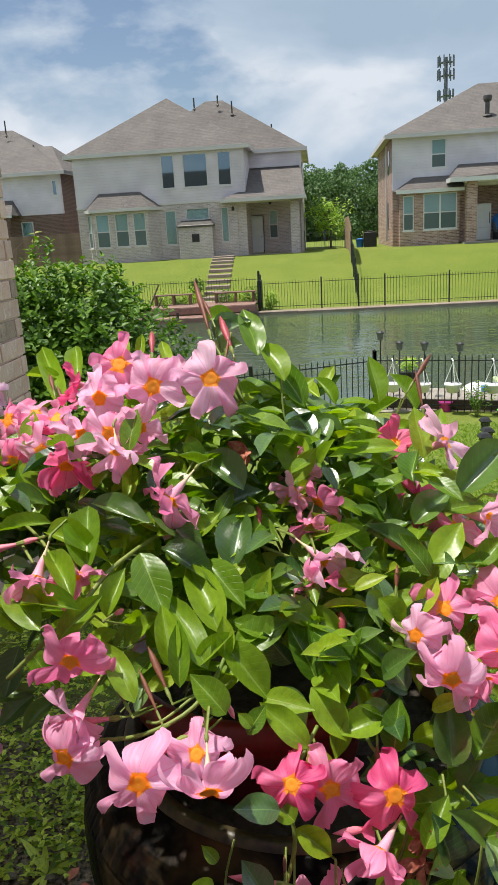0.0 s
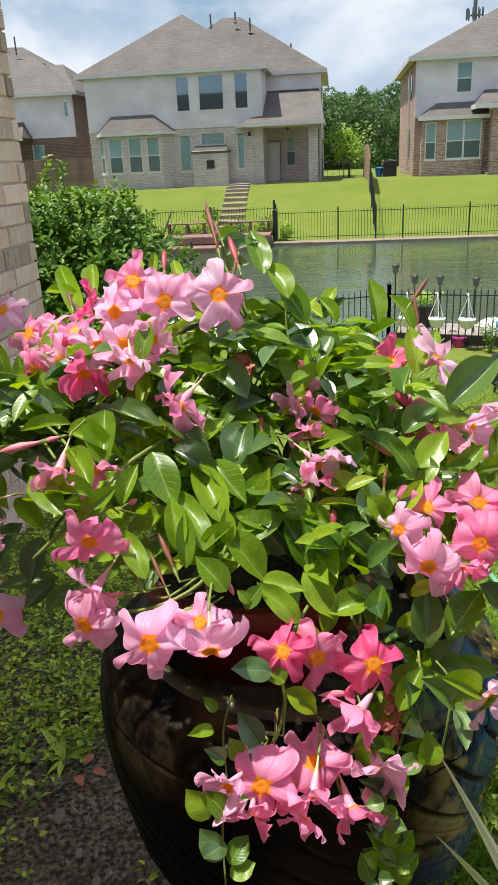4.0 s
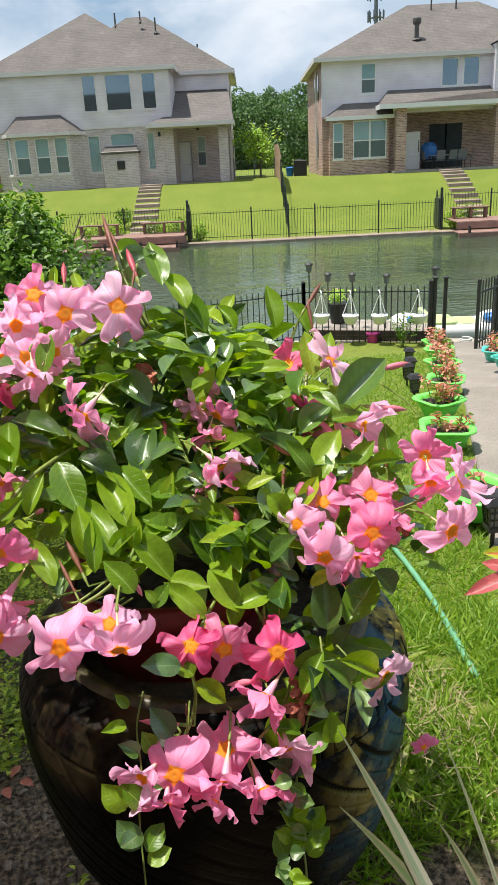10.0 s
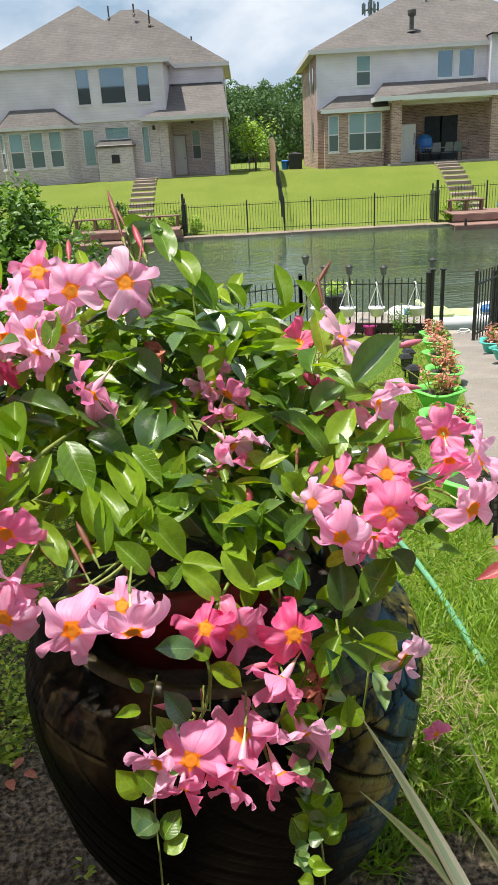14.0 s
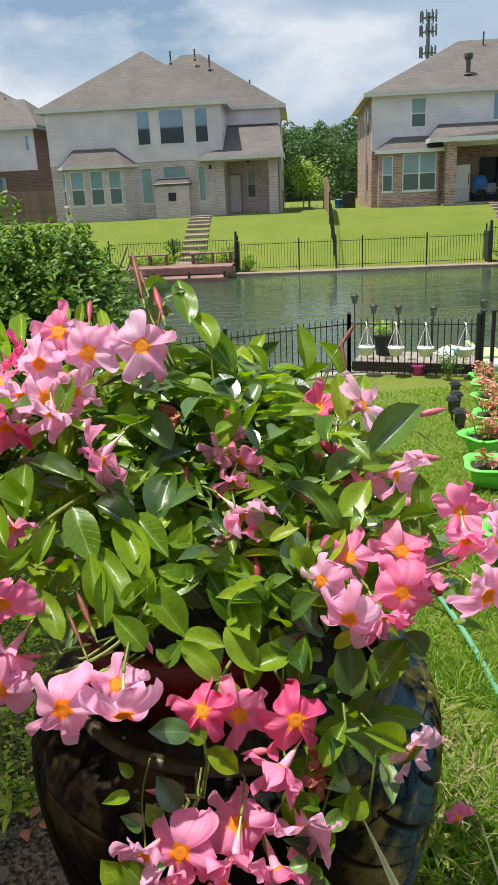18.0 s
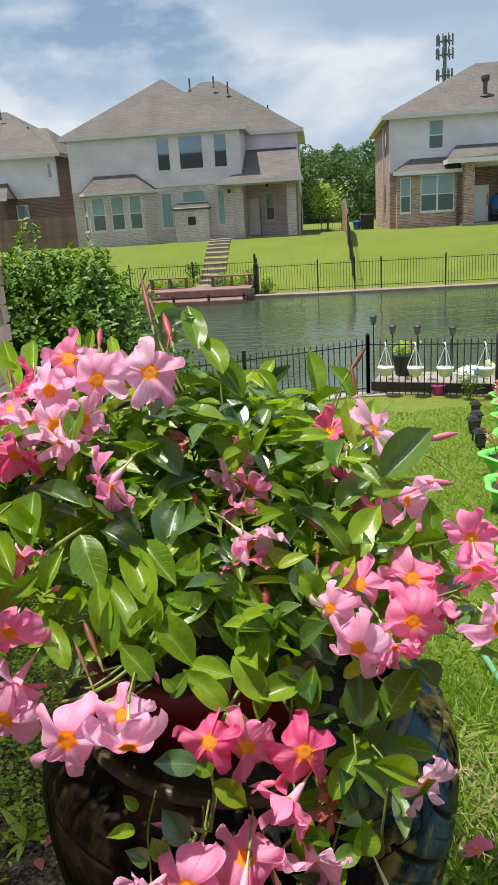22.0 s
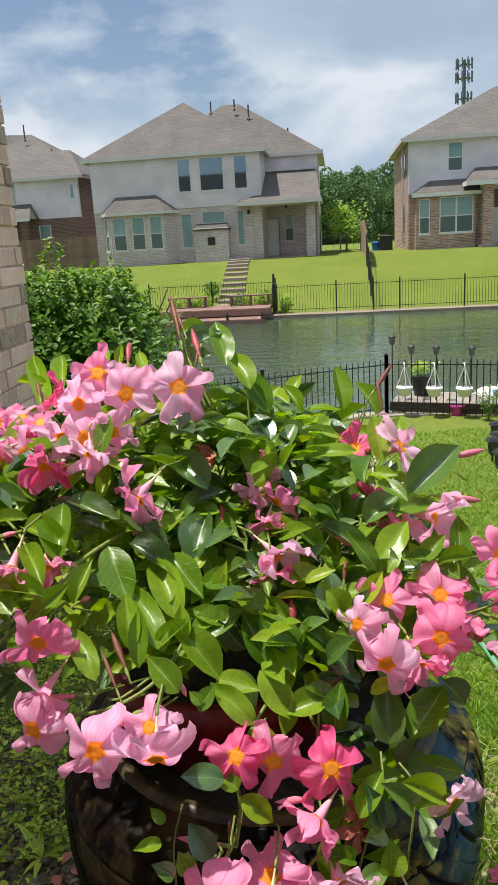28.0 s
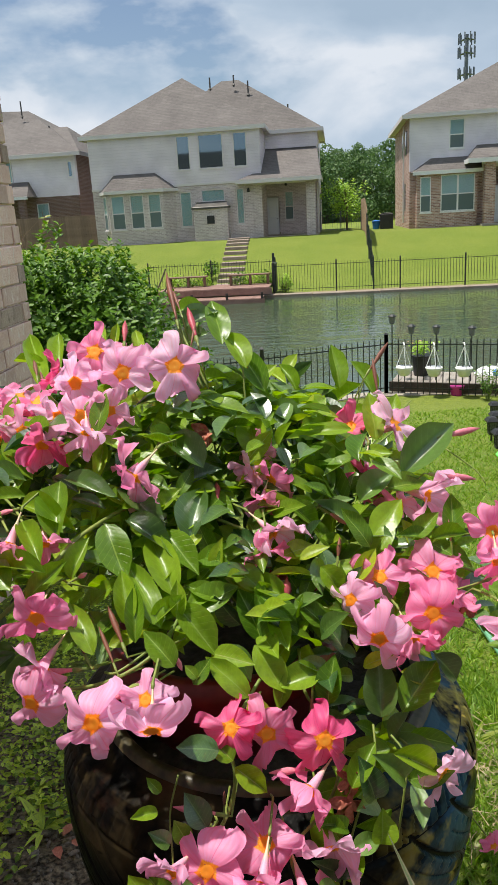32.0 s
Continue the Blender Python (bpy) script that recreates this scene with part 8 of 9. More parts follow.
leaf((0.121, 0.501, 0.781), (0.101, 0.501, 0.790), 0.0172, (0.16, -0.58, 0.80), "deep")
leaf((0.121, 0.503, 0.771), (0.136, 0.497, 0.774), 0.0166, (-0.14, -0.58, 0.80), "mid")
leaf((-0.066, 0.530, 0.766), (-0.050, 0.547, 0.801), 0.0201, (-0.10, -0.58, 0.81), "mid")
# vines
vine([(-0.294, 0.764, 1.165), (-0.242, 0.767, 1.212), (-0.208, 0.783, 1.238), (-0.180, 0.829, 1.260), (-0.151, 0.882, 1.266), (-0.127, 0.922, 1.267)], 0.0032)
vine([(-0.199, 0.732, 1.099), (-0.134, 0.707, 1.122), (-0.078, 0.720, 1.144), (-0.047, 0.781, 1.157), (-0.033, 0.821, 1.176), (0.010, 0.874, 1.193)], 0.0026)
vine([(-0.065, 0.689, 1.125), (-0.063, 0.714, 1.140), (-0.047, 0.781, 1.157)], 0.0020)
vine([(-0.131, 0.717, 1.131), (-0.113, 0.711, 1.135), (-0.073, 0.738, 1.150)], 0.0018)
vine([(-0.010, 0.617, 0.955), (0.013, 0.653, 0.966), (0.025, 0.667, 1.008), (0.020, 0.686, 1.052), (0.042, 0.718, 1.078), (0.060, 0.745, 1.092)], 0.0024)
vine([(-0.052, 0.481, 0.775), (-0.052, 0.526, 0.855), (-0.054, 0.561, 0.917), (-0.048, 0.590, 0.956), (-0.051, 0.621, 1.000), (-0.039, 0.635, 1.043)], 0.0012)
vine([(0.148, 0.562, 0.645), (0.158, 0.628, 0.719), (0.156, 0.692, 0.761), (0.158, 0.671, 0.866), (0.175, 0.684, 0.926), (0.200, 0.703, 0.988), (0.204, 0.738, 1.022)], 0.0016)
vine([(0.102, 0.648, 0.844), (0.088, 0.658, 0.899), (0.124, 0.678, 0.932), (0.149, 0.693, 0.964), (0.166, 0.723, 1.015)], 0.0022)
vine([(0.137, 0.732, 1.045), (0.117, 0.745, 1.072), (0.113, 0.793, 1.104)], 0.0022)
vine([(0.163, 0.829, 1.142), (0.115, 0.833, 1.143), (0.092, 0.831, 1.140)], 0.0024)
vine([(0.003, 0.937, 1.239), (0.052, 0.931, 1.218), (0.072, 0.928, 1.212)], 0.0026)
vine([(-0.073, 1.023, 1.347), (-0.096, 1.002, 1.316), (-0.112, 0.983, 1.300)], 0.0022)
vine([(-0.068, 1.211, 1.549), (-0.046, 1.135, 1.493), (-0.025, 1.090, 1.455), (-0.003, 1.063, 1.408)], 0.0020)
vine([(-0.018, 1.140, 1.501), (-0.029, 1.091, 1.456), (-0.011, 1.060, 1.409)], 0.0020)
vine([(0.053, 1.102, 1.433), (0.054, 1.084, 1.385), (0.061, 1.070, 1.352)], 0.0016)
vine([(0.137, 1.040, 1.286), (0.170, 1.041, 1.277), (0.206, 1.045, 1.274)], 0.0020)
vine([(0.142, 1.014, 1.267), (0.185, 1.023, 1.267), (0.210, 1.015, 1.264)], 0.0020)
vine([(0.363, 1.029, 1.299), (0.401, 0.998, 1.273), (0.413, 0.981, 1.256)], 0.0012)
vine([(0.324, 0.874, 1.176), (0.357, 0.880, 1.167), (0.391, 0.881, 1.149)], 0.0018)
vine([(-0.422, 1.099, 1.284), (-0.323, 0.963, 1.288), (-0.265, 0.876, 1.284), (-0.236, 0.818, 1.267)], 0.0022)
vine([(-0.296, 0.885, 1.282), (-0.270, 0.840, 1.274)], 0.0020)
vine([(0.078, 1.039, 1.299), (0.088, 0.994, 1.257), (0.093, 0.939, 1.220), (0.099, 0.899, 1.193)], 0.0014)
vine([(0.226, 0.688, 0.883), (0.233, 0.683, 0.951), (0.240, 0.704, 0.996), (0.225, 0.727, 1.013)], 0.0016)

# ---- canal-side fence, deck and path of the near yard ----
def fence_y(x):
    """The fence follows the bank, then turns square to the path."""
    return 12.80 + 0.36 * x if x < 2.4 else 13.67 - 0.385 * (x - 2.4)


def near_fence():
    iron_fence("black iron picket fence at the foot of the yard", Matrix.Identity(4),
               [(-4.5, fence_y(-4.5), -1.68, 2.4, fence_y(2.4), -1.68), (2.4, fence_y(2.4), -1.68, 4.55, fence_y(4.55), -1.66)], 1.06, 0.115, 2.3, r=0.008, post=0.035)
    for x, y in ((4.62, 12.83), (4.80, 12.80)):
        p = thing("gate_post", "black square iron gate post", "post", pose(x, y, -1.66))
        part("post", Bag().box(-0.03, -0.03, -0.2, 0.03, 0.03, 1.16, c=0.008), M_IRON, p)
        part("cap", Bag().box(-0.05, -0.05, 1.16, 0.05, 0.05, 1.19, c=0.012), M_IRON, p)
    g = thing("iron_gate", "open black iron gate at the end of a path", "gate", pose(4.83, 11.35, -1.46, 0, 0, 45))
    for i in range(9):
        part("picket", Bag().box(i * 0.115 - 0.008, -0.008, 0.03, i * 0.115 + 0.008, 0.008, 1.12), M_IRON, g)
    for z in (0.12, 0.92):
        part("rail", Bag().box(-0.02, -0.014, z, 0.95, 0.014, z + 0.03), M_IRON, g)
    for x in (-0.03, 0.96):
        part("stile", Bag().box(x - 0.025, -0.025, 0, x + 0.025, 0.025, 1.16, c=0.006), M_IRON, g)
    p2 = thing("gate_post", "black square iron gate post", "post", pose(5.50, 12.2, -1.62))
    part("post", Bag().box(-0.045, -0.045, -0.2, 0.045, 0.045, 1.16, c=0.01), M_IRON, p2)


def near_deck():
    d = thing("deck", "weathered grey plank deck on dark posts over the canal edge", "deck", pose(2.52, 13.80, -1.50, 0, 0, -21))
    bd = Bag().box(0, 0, 0, 0.138, 0.95, 0.03, c=0.004).mesh("board", M_GREYWOOD)
    for i in range(16):
        part("board", bd, M_GREYWOOD, d, m=pose(i * 0.143, 0, 0))
    part("beam", Bag().box(-0.03, -0.05, -0.14, 2.3, 0.0, 0.028), M_DARKWOOD, d)
    for x in (0.05, 1.05, 2.05):
        for y in (0.1, 0.85):
            part("post", Bag().box(x - 0.06, y - 0.06, -1.5, x + 0.06, y + 0.06, -0.002), M_DARKWOOD, d)
    # lamps on thin poles along the deck
    lamp = thing("solar_lamp", "small black solar lantern on a thin pole", "lamp", pose(2.56, 13.95, -1.415), "solar lamps")
    part("pole", Bag().lathe([(0.011, 0), (0.011, 1.02)], 8), M_IRON, lamp)
    part("lantern", Bag().lathe([(0.03, 1.0), (0.05, 1.02), (0.065, 1.13), (0.06, 1.135)], 8), M_LAMPGLASS, lamp, "smoky lantern glass")
    part("cap", Bag().lathe([(0.085, 1.135), (0.08, 1.15), (0.03, 1.18), (0.005, 1.185)], 8), M_BLACKPLASTIC, lamp)
    for x, y, z in ((2.90, 13.85, -1.605), (3.33, 13.70, -1.615), (3.92, 13.48, -1.635), (4.78, 13.30, -1.535)):
        copy_thing(lamp, pose(x, y, z))
    # white hanging pots on the fence
    pot = thing("hanging_pot", "white plastic hanging pot on a fence rail", "pot", pose(2.69, fence_y(2.69) - 0.12, -1.29), "white hanging pots")
    part("bowl", Bag().lathe([(0.085, 0), (0.10, 0.01), (0.14, 0.12), (0.155, 0.15), (0.15, 0.165), (0.135, 0.15)], 18), M_WHITEPLASTIC, pot, smooth=True)
    for k in range(3):
        a = k * 2.094 + 0.5
        part("strap", Bag().tube([(0.15 * math.cos(a), 0.15 * math.sin(a), 0.155), (0.012 * math.cos(a), 0.012 * math.sin(a), 0.52)], 0.008, 5), M_WHITEPLASTIC, pot)
    part("hook", Bag().tube([(0, 0, 0.51), (0, 0, 0.56), (0, 0.05, 0.60), (0, 0.11, 0.585)], 0.012, 6), M_WHITEPLASTIC, pot)
    for x, dz in ((3.19, 0.0), (3.68, 0.005), (4.32, 0.01)):
        copy_thing(pot, pose(x, fence_y(x) - 0.12, -1.29 + dz))
    # black tub with seedlings, small magenta pot
    r = random.Random(3)
    tub = thing("planter_tub", "black plastic tub with leafy orange-flowered seedlings on the deck", "planter", pose(3.17, 14.22, -1.47))
    part("tub", Bag().lathe([(0.14, 0), (0.19, 0.36), (0.205, 0.365), (0.205, 0.39), (0.18, 0.385)], 18), M_BLACKPLASTIC, tub)
    sh = leaf_shape(2, 3, 0.2, 0.2, 0.9, 0.6)
    mats = [frame_from(Vector((r.gauss(0, 0.10), r.gauss(0, 0.1), 0.40 + r.uniform(0, 0.22))), (r.gauss(0, 1), r.gauss(0, 1), r.uniform(0.2, 1.2)), (0, -0.4, 1)) @ Matrix.Diagonal((0.07, 0.07, 0.07, 1)) for _ in range(170)]
    tagged(part("leaves", scatter(sh, mats), M_TREE, tub), kind="stuff")
    mats = [frame_from(Vector((r.gauss(0, 0.12), r.gauss(0, 0.1), 0.5 + r.uniform(0, 0.16))), (r.gauss(0, 1), r.gauss(0, 1), 0.5), (0, -0.6, 1)) @ Matrix.Diagonal((0.045, 0.04, 0.04, 1)) for _ in range(26)]
    tagged(part("blossoms", scatter(sh, mats), M_CORAL, tub), kind="stuff")
    mp = thing("flower_pot", "magenta plastic pot below the deck", "pot", pose(3.62, 13.30, -1.68) @ Matrix.Diagonal((0.8, 0.8, 0.8, 1)))
    part("body", Bag().lathe([(0.12, 0), (0.16, 0.2), (0.17, 0.2), (0.17, 0.225), (0.14, 0.22)], 16), M_MAGENTA, mp)
    rb = thing("rose_bush", "small leafy rose bush in front of the fence", "bush", pose(4.02, 12.72, -1.68))
    st = Bag()
    mats, fl = [], []
    for k in range(15):
        top = Vector((r.gauss(0, 0.14), r.gauss(0, 0.1), r.uniform(0.3, 0.62)))
        part("stem", Bag().tube([(0, 0, -0.03), top * 0.6, top], [0.006, 0.004, 0.002], 4), M_STEM, rb)
        for q in range(20):
            c = top * r.uniform(0.45, 1.05) + Vector((r.gauss(0, 0.03), r.gauss(0, 0.03), r.gauss(0, 0.02)))
            mats.append(frame_from(c, (r.gauss(0, 1), r.gauss(0, 1), r.uniform(-0.3, 0.6)), (0, -0.4, 1)) @ Matrix.Diagonal((0.05, 0.055, 0.05, 1)))
    tagged(part("leaves", scatter(sh, mats), M_BUSH, rb), kind="stuff")
    # moored pedal boat
    b = thing("pedal_boat", "white pedal boat with pale green seats moored at the deck", "boat", pose(5.36, 13.95, WATER_Z - 0.06, 0, 0, -6) @ Matrix.Diagonal((0.95, 0.8, 0.66, 1)))
    hull = Bag()
    rings = []
    sec = [(-0.5, 0.0), (-0.62, 0.22), (-0.62, 0.42), (-0.5, 0.5), (0.5, 0.5), (0.62, 0.42), (0.62, 0.22), (0.5, 0.0)]
    n = len(sec)
    pts, fc = [], []
    for i, (x, s) in enumerate(((-1.35, 0.55), (-1.2, 0.85), (-0.6, 1.0), (0.3, 1.0), (0.95, 0.9), (1.3, 0.6), (1.38, 0.3))):
        pts += [(x, y * s, z * (0.75 + 0.25 * s)) for y, z in sec]
    for i in range(6):
        fc += [(i * n + k, i * n + (k + 1) % n, (i + 1) * n + (k + 1) % n, (i + 1) * n + k) for k in range(n)]
    fc += [tuple(range(n - 1, -1, -1)), tuple(range(6 * n, 7 * n))]
    part("hull", Bag().add(pts, fc), M_WHITEPLASTIC, b, smooth=True)
    part("seat", Bag().box(-0.55, -0.45, 0.5, 0.05, -0.02, 0.62, c=0.05).box(-0.62, -0.45, 0.55, -0.5, -0.02, 0.86, c=0.04), M_SEATGREEN, b, "pale yellow-green seat")
    part("seat", Bag().box(-0.55, 0.02, 0.5, 0.05, 0.45, 0.62, c=0.05).box(-0.62, 0.02, 0.55, -0.5, 0.45, 0.86, c=0.04), M_SEATGREEN, b, "pale yellow-green seat")
    part("dome", Bag().lathe([(0.38, 0), (0.37, 0.08), (0.3, 0.2), (0.16, 0.28), (0.01, 0.3)], 18, pose(0.85, 0, 0.47)), M_WHITEPLASTIC, b, smooth=True)
    part("blue_cushion", Bag().lathe([(0.2, 0), (0.24, 0.06), (0.2, 0.16), (0.05, 0.2)], 14, pose(0.82, -0.26, 0.56)), M_BLUE, b, "blue cushion", smooth=True)
    part("dome", Bag().lathe([(0.34, 0), (0.33, 0.1), (0.26, 0.26), (0.14, 0.36), (0.01, 0.38)], 18, pose(-0.98, 0, 0.42)), M_WHITEPLASTIC, b, smooth=True)
    part("blue_cushion", Bag().lathe([(0.15, 0), (0.2, 0.06), (0.17, 0.2), (0.05, 0.26)], 14, pose(-0.78, -0.2, 0.52)), M_BLUE, b, "blue cushion", smooth=True)
    part("floor_well", Bag().box(0.1, -0.42, 0.49, 0.5, 0.42, 0.515), M_SEATGREEN, b)
    ro = thing("mooring_rope", "coiled pale rope lying on the bank edge", "rope", pose(5.15, 12.6, -1.63))
    part("coil", Bag().tube([(0.1 * math.cos(k * 0.5), 0.1 * math.sin(k * 0.5), 0.02 + 0.002 * k) for k in range(30)], 0.012, 5), M_WHITEPLASTIC, ro)


PD = Vector((0.336, 0.942, 0))                  # the path's way down to the gate
PN = Vector((0.942, -0.336, 0))


def path_z(y):
    return -0.151 * max(0, y - 1.6)


def path():
    p = tagged(new("path"), "concrete slab path stepping down to a gate", "path", kind="structure")
    p.empty_display_size = 0.1
    o = Vector((1.35, 2.62, 0))
    r = random.Random(8)
    for i in range(10):
        a = o + PD * (i * 1.06)
        z = path_z(a.y + 0.5) + 0.075
        m = Matrix.Translation((a.x, a.y, z)) @ pose(0, 0, 0, 0, 0, -19.6) @ pose(0, 0, 0, -5, -2.9, 0)
        part("slab", Bag().box(0, 0, -0.2, 1.02, 1.03, 0, c=0.014), M_PAVER, p, m=m)


def begonia_planter(x, y, mat, colour, size, seed, label, plants=1.0):
    """A scalloped bowl with red-leaved plants."""
    r = random.Random(seed)
    t = thing("planter_bowl", label, "planter", pose(x, y, path_z(y) + 0.05 if mat is M_LIME else path_z(y) + 0.06, 0, 0, seed * 40), "planter bowls by the path")
    wob = lambda a, z: 1 + 0.10 * math.cos(4 * a) * min(1, z / 0.1)
    s = size
    part("bowl", Bag().lathe([(0.12 * s, 0), (0.14 * s, 0.01), (0.17 * s, 0.09), (0.19 * s, 0.14), (0.225 * s, 0.15), (0.225 * s, 0.162), (0.18 * s, 0.16), (0.165 * s, 0.12)], 28, caps=False, wob=wob), mat, t, smooth=True)
    part("soil", Bag().lathe([(0.17 * s, 0.118), (0.08 * s, 0.128), (0.001, 0.13)], 18), M_SOIL, t)
    sh = leaf_shape(2, 3, 0.25, 0.3, 0.85, 0.75)
    mats = []
    for k in range(int(13 * plants)):
        a = r.uniform(0, 6.28)
        top = Vector((math.cos(a) * r.uniform(0.02, 0.19) * s, math.sin(a) * r.uniform(0.02, 0.19) * s, r.uniform(0.2, 0.36) * (0.6 + 0.4 * plants)))
        part("stem", Bag().tube([(top.x * 0.5, top.y * 0.5, 0.12), top * 0.8, top], [0.006, 0.005, 0.003], 5), M_CANE, t)
        for q in range(12):
            c = top * r.uniform(0.65, 1.03) + Vector((r.gauss(0, 0.025), r.gauss(0, 0.025), r.gauss(0, 0.015)))
            mats.append(frame_from(c, (r.gauss(0, 1), r.gauss(0, 1), r.uniform(-0.4, 0.5)), (r.gauss(0, .3), -0.5, 1)) @ Matrix.Diagonal((0.05, 0.055, 0.05, 1)))
    tagged(part("leaves", scatter(sh, mats[len(mats) // 4:]), colour, t), kind="stuff")
    tagged(part("young_leaves", scatter(sh, mats[:len(mats) // 4]), M_BUSH_TIP, t), kind="stuff")


def garden_lantern(x, y, label):
    z = path_z(y)
    t = thing("garden_lantern", label, "lantern", pose(x, y, z), "path lanterns")
    part("stake", Bag().lathe([(0.004, -0.08), (0.012, 0), (0.012, 0.1)], 6), M_BLACKPLASTIC, t)
    part("base", Bag().lathe([(0.05, 0.1), (0.055, 0.12), (0.05, 0.13)], 4, pose(0, 0, 0, 0, 0, 45)), M_BLACKPLASTIC, t)
    part("lens", Bag().lathe([(0.042, 0.13), (0.06, 0.25)], 4, pose(0, 0, 0, 0, 0, 45)), M_LAMPGLASS, t, "smoky glass")
    for k in range(4):
        a = k * math.pi / 2 + math.pi / 4
        part("bar", Bag().tube([(0.048 * math.cos(a), 0.048 * math.sin(a), 0.13), (0.066 * math.cos(a), 0.066 * math.sin(a), 0.25)], 0.005, 4), M_BLACKPLASTIC, t)
    for k in range(8):
        q, s = k // 2 * math.pi / 2 + math.pi / 4, 0.33 + 0.34 * (k % 2)
        a, b = Vector((math.cos(q), math.sin(q), 0)), Vector((math.cos(q + math.pi / 2), math.sin(q + math.pi / 2), 0))
        c = a.lerp(b, s)
        part("lattice_bar", Bag().tube([c * 0.049 + Vector((0, 0, 0.13)), c * 0.067 + Vector((0, 0, 0.25))], 0.0025, 4), M_BLACKPLASTIC, t)
    for z, rr in ((0.17, 0.0545), (0.21, 0.0605)):
        part("lattice_ring", Bag().lathe([(rr - 0.002, z - 0.0025), (rr + 0.003, z - 0.0025), (rr + 0.003, z + 0.0025), (rr - 0.002, z + 0.0025)], 4, pose(0, 0, 0, 0, 0, 45), caps=False), M_BLACKPLASTIC, t)
    part("cap", Bag().lathe([(0.095, 0.25), (0.10, 0.262), (0.06, 0.30), (0.02, 0.31)], 4, pose(0, 0, 0, 0, 0, 45)), M_BLACKPLASTIC, t)


M_LAMPGLASS = material("smoky lamp glass", (0.10, 0.11, 0.11), (0.2, 0.21, 0.2), 0.2, bump=0)
M_SEATGREEN = material("pale green plastic", (0.42, 0.55, 0.22), (0.52, 0.62, 0.30), 0.4, bump=0.05)
near_fence()
near_deck()
path()
for i, (x, y, s, pl) in enumerate(((1.58, 3.42, 1.0, 0.25), (2.00, 5.02, 1.0, 0.6), (2.36, 6.2, 1.0, 1.1), (2.86, 7.4, 1.0, 1.2), (3.36, 8.87, 1.0, 1.2), (3.86, 10.4, 1.0, 1.2), (4.2, 11.5, 1.0, 1.3))):
    begonia_planter(x, y, M_LIME, M_CORAL, s, i + 2, "lime green plastic bowl of coral-leaved begonias beside a path" if pl > 0.5 else "lime green plastic bowl of bare soil beside a path", pl)
for i, (x, y) in enumerate(((3.33, 7.46), (3.82, 8.8), (4.05, 9.73))):
    begonia_planter(x + 0.35, y - 0.1, M_TEAL, M_CORAL, 0.95, i + 12, "turquoise plastic bowl of coral-red begonias beside a path", 1.3)
for x, y in ((1.50, 3.02), (2.47, 7.25), (2.70, 8.24), (3.23, 9.85), (2.9, 8.75)):
    garden_lantern(x, y, "black square solar garden lantern staked in the grass")

# ---- hose ----
hs = []
for k in range(26):
    q = k / 25
    x, y = 0.94 + 0.10 * q + 0.03 * math.sin(q * 4), 1.85 + 1.75 * q
    hs.append((x, y, ground_z(x, y) + 0.03))
tagged(part("garden_hose", Bag().tube(hs, 0.013, 8), M_HOSE, smooth=True), "mint green garden hose lying across grass", "hose")


